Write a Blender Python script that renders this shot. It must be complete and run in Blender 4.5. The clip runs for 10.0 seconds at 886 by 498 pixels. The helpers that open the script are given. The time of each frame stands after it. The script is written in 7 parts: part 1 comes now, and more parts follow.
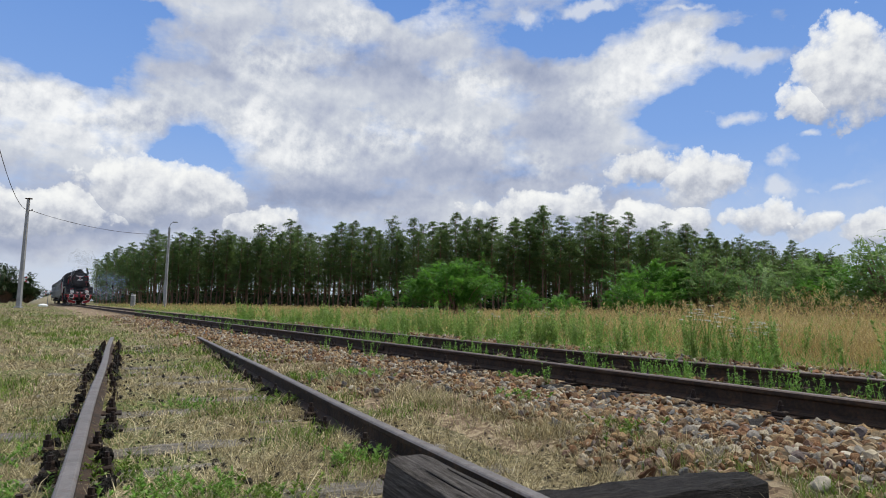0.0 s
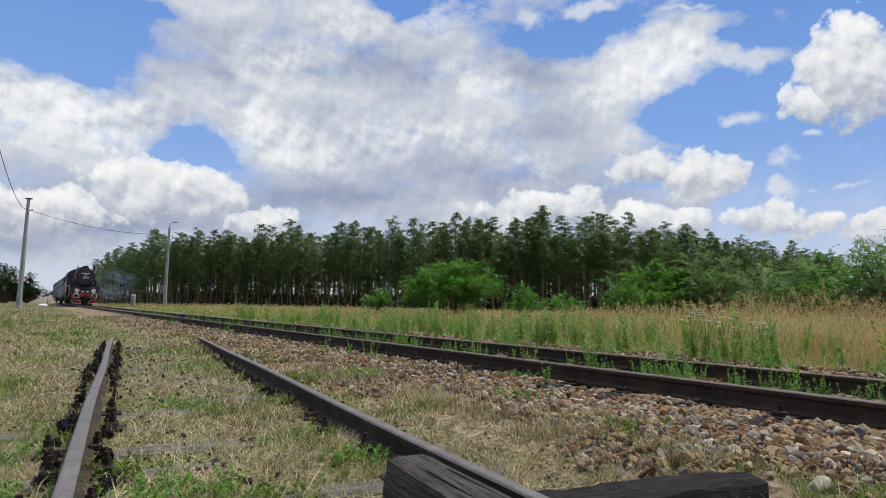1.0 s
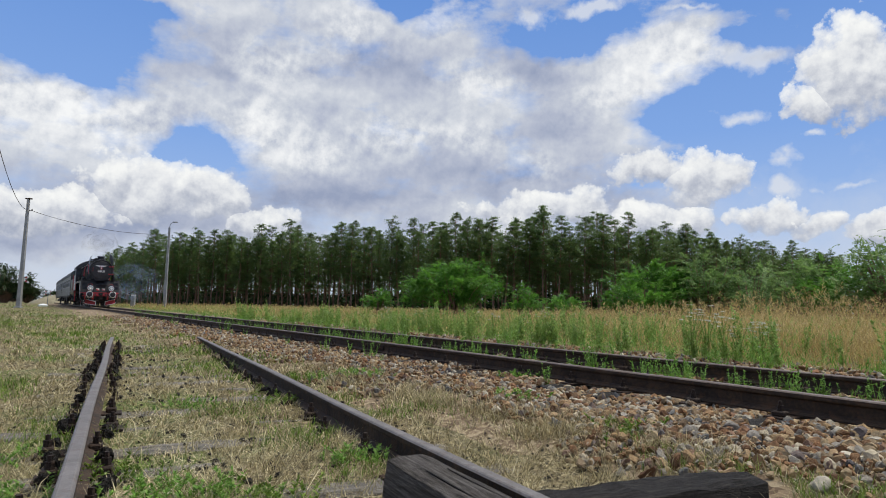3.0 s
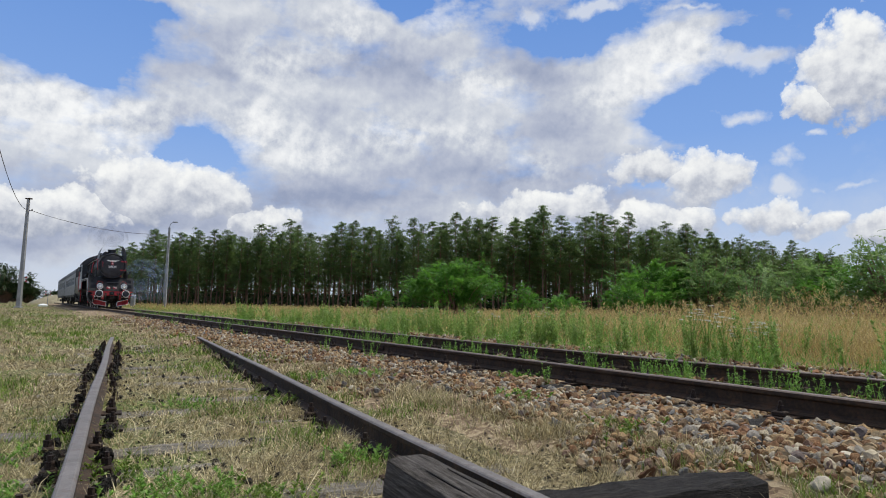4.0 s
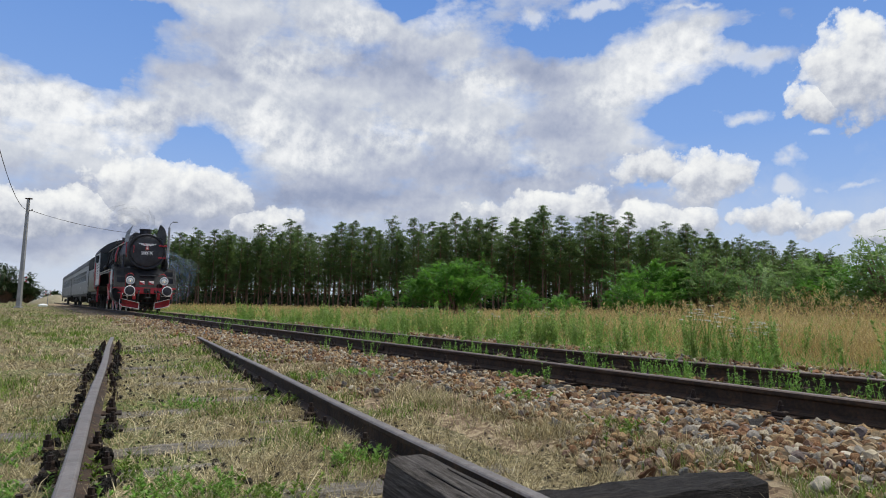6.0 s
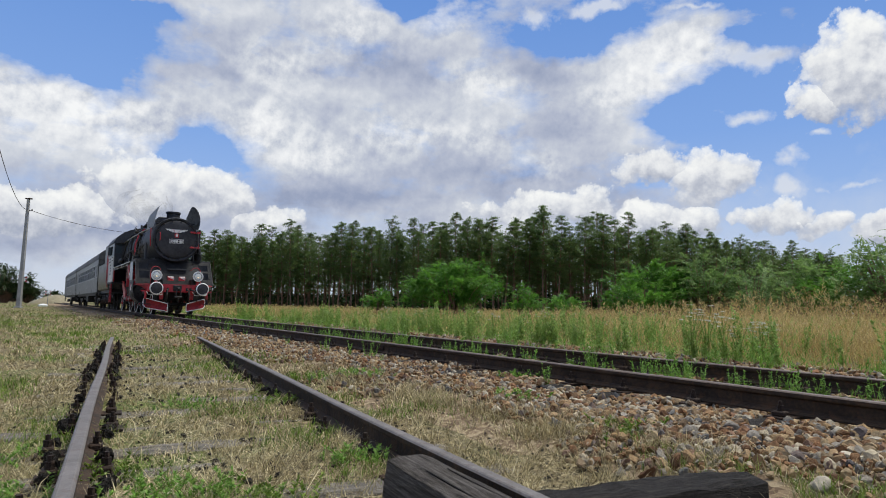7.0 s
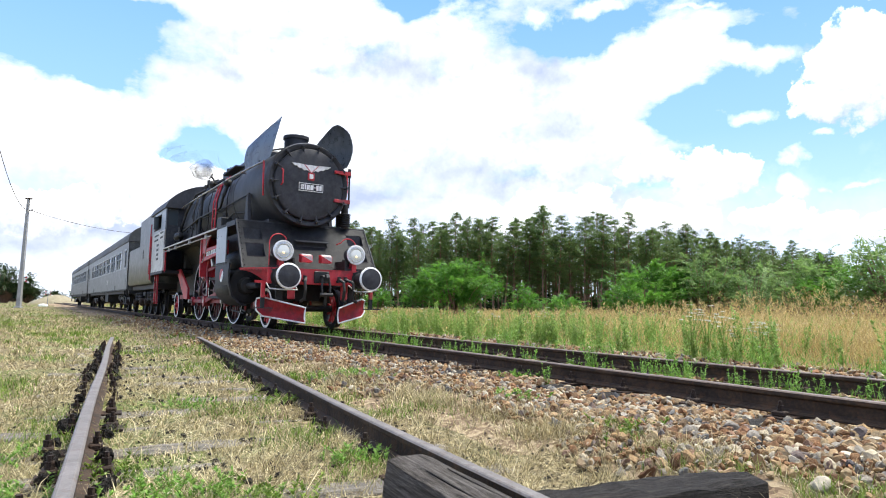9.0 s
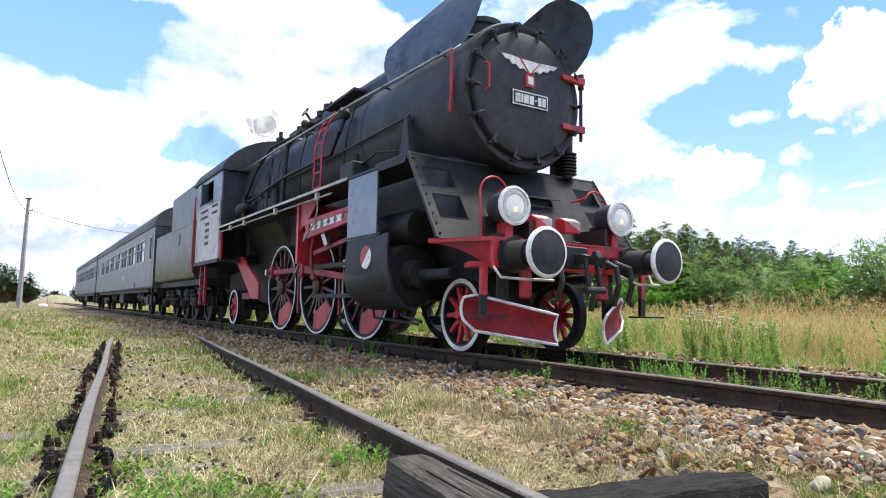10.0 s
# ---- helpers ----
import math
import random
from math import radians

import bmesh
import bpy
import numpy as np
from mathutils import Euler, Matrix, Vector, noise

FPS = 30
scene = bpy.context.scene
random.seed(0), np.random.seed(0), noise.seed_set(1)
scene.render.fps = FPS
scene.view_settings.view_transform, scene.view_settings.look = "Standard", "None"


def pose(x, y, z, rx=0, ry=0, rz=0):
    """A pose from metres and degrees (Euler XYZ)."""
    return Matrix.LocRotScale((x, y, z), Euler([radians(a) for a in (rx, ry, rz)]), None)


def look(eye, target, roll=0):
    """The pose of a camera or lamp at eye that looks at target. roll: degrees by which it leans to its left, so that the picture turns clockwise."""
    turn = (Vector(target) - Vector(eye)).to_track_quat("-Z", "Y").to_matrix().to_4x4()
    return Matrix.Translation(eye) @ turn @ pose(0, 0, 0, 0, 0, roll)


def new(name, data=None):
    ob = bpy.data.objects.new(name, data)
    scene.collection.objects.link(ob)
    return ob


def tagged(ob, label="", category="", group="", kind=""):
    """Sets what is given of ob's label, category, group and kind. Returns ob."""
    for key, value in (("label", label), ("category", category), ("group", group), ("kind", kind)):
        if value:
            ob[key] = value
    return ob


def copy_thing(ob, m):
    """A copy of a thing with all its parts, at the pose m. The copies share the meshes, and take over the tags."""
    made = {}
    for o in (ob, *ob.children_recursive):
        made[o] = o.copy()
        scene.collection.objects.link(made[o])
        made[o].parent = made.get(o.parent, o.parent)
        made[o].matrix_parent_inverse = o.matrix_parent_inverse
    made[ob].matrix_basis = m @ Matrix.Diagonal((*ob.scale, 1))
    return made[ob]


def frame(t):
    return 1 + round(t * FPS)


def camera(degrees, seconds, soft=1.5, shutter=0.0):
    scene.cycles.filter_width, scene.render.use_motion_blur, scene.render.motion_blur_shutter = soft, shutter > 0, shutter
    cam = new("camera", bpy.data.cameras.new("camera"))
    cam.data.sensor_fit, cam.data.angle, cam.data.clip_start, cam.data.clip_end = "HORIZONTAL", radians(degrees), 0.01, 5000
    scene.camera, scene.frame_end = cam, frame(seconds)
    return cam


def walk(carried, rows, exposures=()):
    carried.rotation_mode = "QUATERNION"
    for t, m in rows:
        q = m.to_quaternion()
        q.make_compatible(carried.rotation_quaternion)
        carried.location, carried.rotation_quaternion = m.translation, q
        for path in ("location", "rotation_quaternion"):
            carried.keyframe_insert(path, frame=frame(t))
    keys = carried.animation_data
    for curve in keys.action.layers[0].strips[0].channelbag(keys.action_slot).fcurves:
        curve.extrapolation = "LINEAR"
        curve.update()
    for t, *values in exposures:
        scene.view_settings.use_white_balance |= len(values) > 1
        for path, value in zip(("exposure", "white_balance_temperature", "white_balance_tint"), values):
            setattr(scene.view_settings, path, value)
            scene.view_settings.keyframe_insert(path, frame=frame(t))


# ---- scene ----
# ---- camera: it stands still, low beside the disused siding ----
EYE = Vector((0.0, 0.0, 0.80))
PITCH = radians(5.104)
VIEW = look(EYE, EYE + Vector((0, math.cos(PITCH), math.sin(PITCH))), 1.014)
cam = camera(68.65, 10.0, soft=1.0)
walk(cam, [(0.0, VIEW), (10.0, VIEW)],
     exposures=[(0.0, 0.0), (7.3, 0.0), (7.7, 0.12), (8.0, 0.32), (8.5, 0.72), (8.8, 0.98), (9.2, 1.06), (10.0, 1.03)])

# ---- plan: two straight tracks ----
MAIN_ANGLE, MAIN_OFF, MAIN_TOP = radians(32.295), 5.052, 0.284
SIDE_ANGLE, SIDE_OFF, SIDE_TOP = radians(26.069), 0.598, 0.143
GAUGE = 0.7525


def main_at(s, n, z=0.0):
    """A point s metres along the main track and n metres off its middle, away from the siding."""
    a = MAIN_ANGLE
    return Vector((-math.sin(a) * s + math.cos(a) * (MAIN_OFF + n), math.cos(a) * s + math.sin(a) * (MAIN_OFF + n), z))


def side_at(s, n, z=0.0):
    a = SIDE_ANGLE
    return Vector((-math.sin(a) * s + math.cos(a) * (SIDE_OFF + n), math.cos(a) * s + math.sin(a) * (SIDE_OFF + n), z))


def main_sn(x, y):
    a = MAIN_ANGLE
    return -math.sin(a) * x + math.cos(a) * y, math.cos(a) * x + math.sin(a) * y - MAIN_OFF


def side_sn(x, y):
    a = SIDE_ANGLE
    return -math.sin(a) * x + math.cos(a) * y, math.cos(a) * x + math.sin(a) * y - SIDE_OFF


# ---- light: high sun to the right behind thin cloud, bright broken sky all round ----
SUN_AZ, SUN_EL = radians(58), radians(66)
sun_data = bpy.data.lights.new("sun", "SUN")
sun_data.energy, sun_data.angle, sun_data.color = 3.4, radians(18), (0.98, 0.95, 0.86)
sun = new("sun", sun_data)
sun.matrix_world = look((0, 0, 50), Vector((0, 0, 50)) - Vector((math.sin(SUN_AZ) * math.cos(SUN_EL), math.cos(SUN_AZ) * math.cos(SUN_EL), math.sin(SUN_EL))))

world = bpy.data.worlds.new("sky")
scene.world = world
world.use_nodes = True
wn, wl = world.node_tree.nodes, world.node_tree.links
sky_tex = wn.new("ShaderNodeTexSky")
sky_tex.sky_type, sky_tex.sun_disc = "NISHITA", False
sky_tex.sun_elevation, sky_tex.sun_rotation = SUN_EL, SUN_AZ
high = wn.new("ShaderNodeTexNoise")
high.inputs["Scale"].default_value, high.inputs["Detail"].default_value = 2.5, 5
high_ramp = wn.new("ShaderNodeValToRGB")
high_ramp.color_ramp.elements[0].position, high_ramp.color_ramp.elements[1].position = 0.36, 0.55
high_mix = wn.new("ShaderNodeMix")
high_mix.data_type = "RGBA"
high_mix.inputs["B"].default_value = (7.5, 7.7, 8.1, 1)
wl.new(wn.new("ShaderNodeTexCoord").outputs["Generated"], high.inputs["Vector"])
wl.new(high.outputs["Fac"], high_ramp.inputs["Fac"])
wl.new(high_ramp.outputs["Color"], high_mix.inputs["Factor"])
wl.new(sky_tex.outputs["Color"], high_mix.inputs["A"])
wl.new(high_mix.outputs["Result"], wn["Background"].inputs["Color"])
wn["Background"].inputs["Strength"].default_value = 0.15


# ---- materials ----
class Nodes:
    """A small hand for building node trees."""

    def __init__(self, tree):
        self.tree = tree

    def add(self, kind, **values):
        node = self.tree.nodes.new("ShaderNode" + kind)
        for key, value in values.items():
            socket = node.inputs[int(key[1:])] if key[0] == "i" and key[1:].isdigit() else node.inputs[key.replace("_", " ")]
            if isinstance(value, bpy.types.NodeSocket):
                self.tree.links.new(value, socket)
            else:
                socket.default_value = value
        return node

    def math(self, op, a, b=0.0, c=None):
        node = self.tree.nodes.new("ShaderNodeMath")
        node.operation = op
        for i, v in enumerate((a, b, c)):
            if v is None:
                continue
            if isinstance(v, bpy.types.NodeSocket):
                self.tree.links.new(v, node.inputs[i])
            else:
                node.inputs[i].default_value = v
        return node.outputs[0]

    def mix(self, fac, a, b, blend="MIX"):
        node = self.tree.nodes.new("ShaderNodeMix")
        node.data_type, node.blend_type = "RGBA", blend
        for key, v in (("Factor", fac), ("A", a), ("B", b)):
            socket = [i for i in node.inputs if i.name == key and i.type == ("VALUE" if key == "Factor" else "RGBA")][0]
            if isinstance(v, bpy.types.NodeSocket):
                self.tree.links.new(v, socket)
            else:
                socket.default_value = v if key == "Factor" else (*v[:3], 1)
        return [o for o in node.outputs if o.type == "RGBA"][0]

    def ramp(self, fac, *stops):
        node = self.tree.nodes.new("ShaderNodeValToRGB")
        els = node.color_ramp.elements
        while len(els) < len(stops):
            els.new(0.5)
        for el, (p, c) in zip(els, stops):
            el.position = p
            el.color = (*c, 1) if isinstance(c, tuple) else (c, c, c, 1)
        self.tree.links.new(fac, node.inputs["Fac"])
        return node.outputs["Color"]


def material(name, colours, scale=20.0, rough=0.8, metal=0.0, bump=0.3, fine=8.0, spread=0.0, islands=False, stretch=(1, 1, 1), spec=0.5, dirt=None):
    """A surface of two or three colours mixed at two scales, with relief. spread: how much brightness differs from piece to piece."""
    m = bpy.data.materials.new(name)
    m.use_nodes = True
    n = Nodes(m.node_tree)
    out = m.node_tree.nodes["Principled BSDF"]
    at = n.add("Mapping", Vector=n.add("TexCoord").outputs["Object"])
    at.inputs["Scale"].default_value = stretch
    big = n.add("TexNoise", Vector=at.outputs[0], Scale=scale / fine, Detail=4.0, Roughness=0.6)
    small = n.add("TexNoise", Vector=at.outputs[0], Scale=scale, Detail=6.0, Roughness=0.65)
    both = n.math("ADD", n.math("MULTIPLY", big.outputs["Fac"], 0.55), n.math("MULTIPLY", small.outputs["Fac"], 0.45))
    if len(colours) == 1:
        colours = [tuple(0.8 * c for c in colours[0]), colours[0], tuple(min(1, 1.2 * c) for c in colours[0])]
    lo, hi = 0.36, 0.64
    stops = [(lo + (hi - lo) * i / (len(colours) - 1), tuple(c)) for i, c in enumerate(colours)]
    col = n.ramp(both, *stops)
    if dirt:
        spots = n.add("TexNoise", Vector=at.outputs[0], Scale=scale * 0.35, Detail=5.0, Roughness=0.7)
        col = n.mix(n.ramp(spots.outputs["Fac"], (0.52, 0.0), (0.66, 0.85)), col, dirt)
    if spread:
        rnd = n.add("NewGeometry").outputs["Random Per Island"] if islands else n.add("ObjectInfo").outputs["Random"]
        tint = n.add("HueSaturation", Color=col, Hue=n.math("MULTIPLY_ADD", rnd, 0.05 * spread, 0.5 - 0.025 * spread),
                     Value=n.math("MULTIPLY_ADD", n.math("FRACT", n.math("MULTIPLY", rnd, 17.31)), 1.2 * spread, 1 - 0.55 * spread))
        col = tint.outputs[0]
    m.node_tree.links.new(col, out.inputs["Base Color"])
    m.node_tree.links.new(n.math("MULTIPLY_ADD", small.outputs["Fac"], 0.3, rough - 0.15), out.inputs["Roughness"])
    out.inputs["Metallic"].default_value = metal
    out.inputs["Specular IOR Level"].default_value = spec
    if bump:
        b = n.add("Bump", Strength=bump, Distance=0.02, Height=small.outputs["Fac"])
        m.node_tree.links.new(b.outputs[0], out.inputs["Normal"])
    return m


def leafy(name, colours, spread=0.8, rough=0.6, through_light=0.25):
    """Thin leaves and blades: colour differs from island to island, and some light passes through."""
    m = bpy.data.materials.new(name)
    m.use_nodes = True
    n = Nodes(m.node_tree)
    rnd = n.add("NewGeometry").outputs["Random Per Island"]
    wide = n.add("TexNoise", Vector=n.add("TexCoord").outputs["Object"], Scale=0.9, Detail=3.0)
    t = n.math("ADD", n.math("MULTIPLY", rnd, 0.55), n.math("MULTIPLY_ADD", wide.outputs["Fac"], 0.9, -0.22))
    stops = [(0.1 + 0.8 * i / (len(colours) - 1), tuple(c)) for i, c in enumerate(colours)]
    col = n.ramp(t, *stops)
    col = n.add("HueSaturation", Color=col, Value=n.math("MULTIPLY_ADD", n.math("FRACT", n.math("MULTIPLY", rnd, 31.7)), spread, 1 - spread / 2)).outputs[0]
    out = m.node_tree.nodes["Principled BSDF"]
    m.node_tree.links.new(col, out.inputs["Base Color"])
    out.inputs["Roughness"].default_value = rough
    out.inputs["Specular IOR Level"].default_value = 0.25
    tr = n.add("BsdfTranslucent", Color=col)
    sh = n.add("MixShader", Fac=through_light, i1=out.outputs[0], i2=tr.outputs[0])
    m.node_tree.links.new(sh.outputs[0], m.node_tree.nodes["Material Output"].inputs["Surface"])
    return m


def plain(name, colour, rough=0.5, metal=0.0, glow=0.0):
    return_m = bpy.data.materials.new(name)
    return_m.use_nodes = True
    b = return_m.node_tree.nodes["Principled BSDF"]
    b.inputs["Base Color"].default_value = (*colour, 1)
    b.inputs["Roughness"].default_value, b.inputs["Metallic"].default_value = rough, metal
    if glow:
        b.inputs["Emission Color"].default_value, b.inputs["Emission Strength"].default_value = (*colour, 1), glow
    return return_m


RAIL_STEEL = material("weathered_rail_steel", [(0.017, 0.011, 0.007), (0.034, 0.022, 0.014), (0.066, 0.04, 0.023)], 40, 0.75, 0.0, 0.35, spec=0.25, dirt=(0.07, 0.035, 0.018))
RAIL_HEAD = material("dull_rusty_rail_head", [(0.095, 0.085, 0.078), (0.135, 0.122, 0.113), (0.18, 0.164, 0.153)], 60, 0.6, 0.1, 0.15, spec=0.3, dirt=(0.10, 0.07, 0.06))
RAIL_BRIGHT = material("brown_worn_rail_head", [(0.085, 0.058, 0.042), (0.125, 0.092, 0.072), (0.17, 0.135, 0.115)], 50, 0.55, 0.2, 0.1, spec=0.35)
IRON = material("dark_iron_fitting", [(0.014, 0.009, 0.007), (0.032, 0.02, 0.014), (0.07, 0.04, 0.024)], 60, 0.8, 0.0, 0.6, spec=0.25)
OLD_WOOD = material("grey_weathered_wood", [(0.022, 0.018, 0.015), (0.085, 0.073, 0.062), (0.19, 0.17, 0.15)], 30, 0.9, 0, 1.0, fine=5, stretch=(0.7, 11, 11), spec=0.2)
DARK_WOOD = material("tarred_black_wood", [(0.008, 0.007, 0.006), (0.024, 0.021, 0.018), (0.065, 0.055, 0.046)], 30, 0.88, 0, 0.9, fine=5, stretch=(0.7, 11, 11), spec=0.2)
CONCRETE = material("grey_concrete", [(0.2, 0.2, 0.19), (0.29, 0.285, 0.275), (0.36, 0.355, 0.34)], 14, 0.9, 0, 0.3)


def stone_material(name, islands):
    """Broken ballast: each stone its own colour, from rust and ochre to cream and slate, with dusty faces."""
    m = bpy.data.materials.new(name)
    m.use_nodes = True
    n = Nodes(m.node_tree)
    rnd = n.add("NewGeometry").outputs["Random Per Island"] if islands else n.add("ObjectInfo").outputs["Random"]
    col = n.ramp(rnd, (0.0, (0.13, 0.065, 0.032)), (0.13, (0.27, 0.15, 0.075)), (0.26, (0.40, 0.27, 0.14)), (0.38, (0.20, 0.14, 0.09)), (0.5, (0.52, 0.39, 0.22)), (0.62, (0.33, 0.165, 0.08)), (0.72, (0.14, 0.14, 0.14)), (0.8, (0.56, 0.47, 0.32)), (0.9, (0.27, 0.24, 0.20)), (1.0, (0.64, 0.57, 0.43)))
    at = n.add("TexCoord").outputs["Object"]
    grain = n.add("TexNoise", Vector=at, Scale=70.0, Detail=5.0, Roughness=0.65)
    blot = n.add("TexNoise", Vector=at, Scale=18.0, Detail=3.0)
    f = n.math("ADD", n.math("MULTIPLY", grain.outputs["Fac"], 0.7), n.math("MULTIPLY", blot.outputs["Fac"], 0.5))
    col = n.add("HueSaturation", Color=col, Saturation=1.05, Value=n.math("MULTIPLY_ADD", f, 1.5, -0.22)).outputs[0]
    out = m.node_tree.nodes["Principled BSDF"]
    m.node_tree.links.new(col, out.inputs["Base Color"])
    out.inputs["Roughness"].default_value, out.inputs["Specular IOR Level"].default_value = 0.85, 0.25
    b = n.add("Bump", Strength=0.5, Distance=0.01, Height=grain.outputs["Fac"])
    m.node_tree.links.new(b.outputs[0], out.inputs["Normal"])
    return m


STONE = stone_material("ballast_stone", False)
STONE_FIELD = stone_material("ballast_stone_bed", True)
SAND = material("pale_sand", [(0.16, 0.14, 0.085), (0.22, 0.19, 0.12), (0.28, 0.24, 0.16)], 2, 0.95, 0, 0.2)


# ---- shape helpers ----
def mesh_of(name, verts, faces, mats, slots=None, smooth=False):
    me = bpy.data.meshes.new(name)
    me.from_pydata([tuple(v) for v in verts] if not isinstance(verts, np.ndarray) else verts.tolist(), [], faces if isinstance(faces, list) else faces.tolist())
    for m in (mats if isinstance(mats, (list, tuple)) else [mats]):
        me.materials.append(m)
    if slots is not None:
        me.polygons.foreach_set("material_index", np.asarray(slots, dtype=np.int32))
    if smooth:
        me.polygons.foreach_set("use_smooth", np.ones(len(me.polygons), dtype=bool))
    me.update()
    return me


def box(bm, lo, hi, bevel=0.0):
    """An upright box between two corners."""
    x0, y0, z0 = lo
    x1, y1, z1 = hi
    vs = [bm.verts.new(p) for p in ((x0, y0, z0), (x1, y0, z0), (x1, y1, z0), (x0, y1, z0), (x0, y0, z1), (x1, y0, z1), (x1, y1, z1), (x0, y1, z1))]
    fs = [bm.faces.new([vs[i] for i in q]) for q in ((0, 3, 2, 1), (4, 5, 6, 7), (0, 1, 5, 4), (1, 2, 6, 5), (2, 3, 7, 6), (3, 0, 4, 7))]
    if bevel:
        bmesh.ops.bevel(bm, geom=list({e for f in fs for e in f.edges}), offset=bevel, segments=1, affect="EDGES", profile=0.5)
    return vs


def prism(bm, outline, axis, a, b, bevel=0.0):
    """An outline (pairs) pushed from a to b along an axis: 'x' takes pairs (y, z), 'y' pairs (x, z), 'z' pairs (x, y)."""
    def put(p, w):
        return {"x": (w, p[0], p[1]), "y": (p[0], w, p[1]), "z": (p[0], p[1], w)}[axis]
    r0 = [bm.verts.new(put(p, a)) for p in outline]
    r1 = [bm.verts.new(put(p, b)) for p in outline]
    n = len(outline)
    fs = [bm.faces.new(r0[::-1]), bm.faces.new(r1)]
    fs += [bm.faces.new((r0[i], r0[(i + 1) % n], r1[(i + 1) % n], r1[i])) for i in range(n)]
    if bevel:
        bmesh.ops.bevel(bm, geom=list({e for f in fs for e in f.edges}), offset=bevel, segments=1, affect="EDGES")
    return r0, r1


def turned(bm, profile, p0, axis, seg=24, arc=(0.0, 360.0)):
    """A profile of (along, radius) pairs turned round an axis through p0."""
    axis = Vector(axis).normalized()
    side = axis.orthogonal().normalized()
    up = axis.cross(side)
    p0 = Vector(p0)
    full = arc[1] - arc[0] >= 359.9
    n = seg if full else seg + 1
    rings = []
    for along, r in profile:
        if r < 1e-6:
            rings.append([bm.verts.new(p0 + axis * along)])
        else:
            rings.append([bm.verts.new(p0 + axis * along + (side * math.cos(t) + up * math.sin(t)) * r) for t in (radians(arc[0] + (arc[1] - arc[0]) * i / seg) for i in range(n))])
    for a, b in zip(rings, rings[1:]):
        m = max(len(a), len(b))
        for i in range(m if full else m - 1):
            j = (i + 1) % m
            q = [a[i % len(a)], a[j % len(a)], b[j % len(b)], b[i % len(b)]]
            q = [v for k, v in enumerate(q) if v not in q[:k]]
            if len(q) > 2:
                bm.faces.new(q)
    return rings


def rod(bm, p0, p1, r, seg=10, r1=None):
    p0, p1 = Vector(p0), Vector(p1)
    r1 = r if r1 is None else r1
    d = (p1 - p0).length
    turned(bm, [(0, 0), (0, r), (d, r1), (d, 0)], p0, p1 - p0, seg)


def tube(bm, points, r, seg=8):
    """A round bar bent along points."""
    pts = [Vector(p) for p in points]
    rings = []
    ref = None
    for i, p in enumerate(pts):
        d = (pts[min(i + 1, len(pts) - 1)] - pts[max(i - 1, 0)]).normalized()
        ref = d.orthogonal().normalized() if ref is None else (ref - d * ref.dot(d)).normalized()
        up = d.cross(ref)
        rings.append([bm.verts.new(p + (ref * math.cos(2 * math.pi * k / seg) + up * math.sin(2 * math.pi * k / seg)) * r) for k in range(seg)])
    for a, b in zip(rings, rings[1:]):
        for k in range(seg):
            bm.faces.new((a[k], a[(k + 1) % seg], b[(k + 1) % seg], b[k]))
    bm.faces.new(rings[0][::-1])
    bm.faces.new(rings[-1])


def ball(bm, c, r, seg=10, squash=1.0):
    n = max(4, seg // 2)
    turned(bm, [(-r * squash * math.cos(math.pi * i / n), r * math.sin(math.pi * i / n) if 0 < i < n else 0) for i in range(n + 1)], c, (0, 0, 1), seg)


def part(name, bm, mat, parent=None, label="", smooth=None, at=None):
    """Links a bmesh as one mesh object, under a thing or a part where one is given."""
    me = bpy.data.meshes.new(name)
    bmesh.ops.recalc_face_normals(bm, faces=bm.faces)
    bm.to_mesh(me)
    bm.free()
    me.materials.append(mat)
    if smooth:
        for p in me.polygons:
            p.use_smooth = True
        me.set_sharp_from_angle(angle=radians(smooth))
    ob = new(name, me)
    ob.parent = parent
    if at is not None:
        ob.matrix_basis = at
    if label:
        tagged(ob, label)
    return ob


def thing(name, label, category, group="", m=None, kind=""):
    ob = new(name)
    if m is not None:
        ob.matrix_basis = m
    return tagged(ob, label, category, group, kind)


# ---- sky: broken cumulus on a far ring that drifts with the wind ----
BANKS = [(-6.6, 16.3, 19.4, 9.0), (-15.8, 23.7, 15.9, 5.2), (-31.5, 12.8, 11.1, 4.6), (3.5, 19.3, 11.6, 6.1), (-3.9, 10.5, 16.2, 3.9), (-23.2, 16.6, 6.0, 3.9), (15.4, 18.9, 8.1, 4.3), (20.6, 21.4, 5.0, 1.9), (11.1, 15.4, 7.8, 3.8), (-31.0, 6.5, 9.0, 3.2), (-20.0, 6.0, 12.0, 2.4), (6.0, 8.0, 14.0, 2.4)]
HEAPS = [(-24.7, 9.0, 5.0, 2.8), (-19.8, 9.2, 3.3, 2.2), (-31.5, 6.8, 5.9, 2.1), (22.0, 10.9, 4.0, 2.2), (17.7, 11.8, 3.7, 1.6), (33.0, 18.1, 4.2, 4.0), (30.1, 16.1, 2.3, 1.9), (9.1, 8.9, 6.8, 1.9), (-15.5, 7.3, 3.3, 1.6), (27.3, 7.5, 3.2, 1.5), (30.2, 6.9, 2.3, 1.2), (34.3, 6.5, 2.1, 1.3), (17.2, 7.8, 4.1, 1.4), (21.0, 7.7, 2.6, 1.2)]
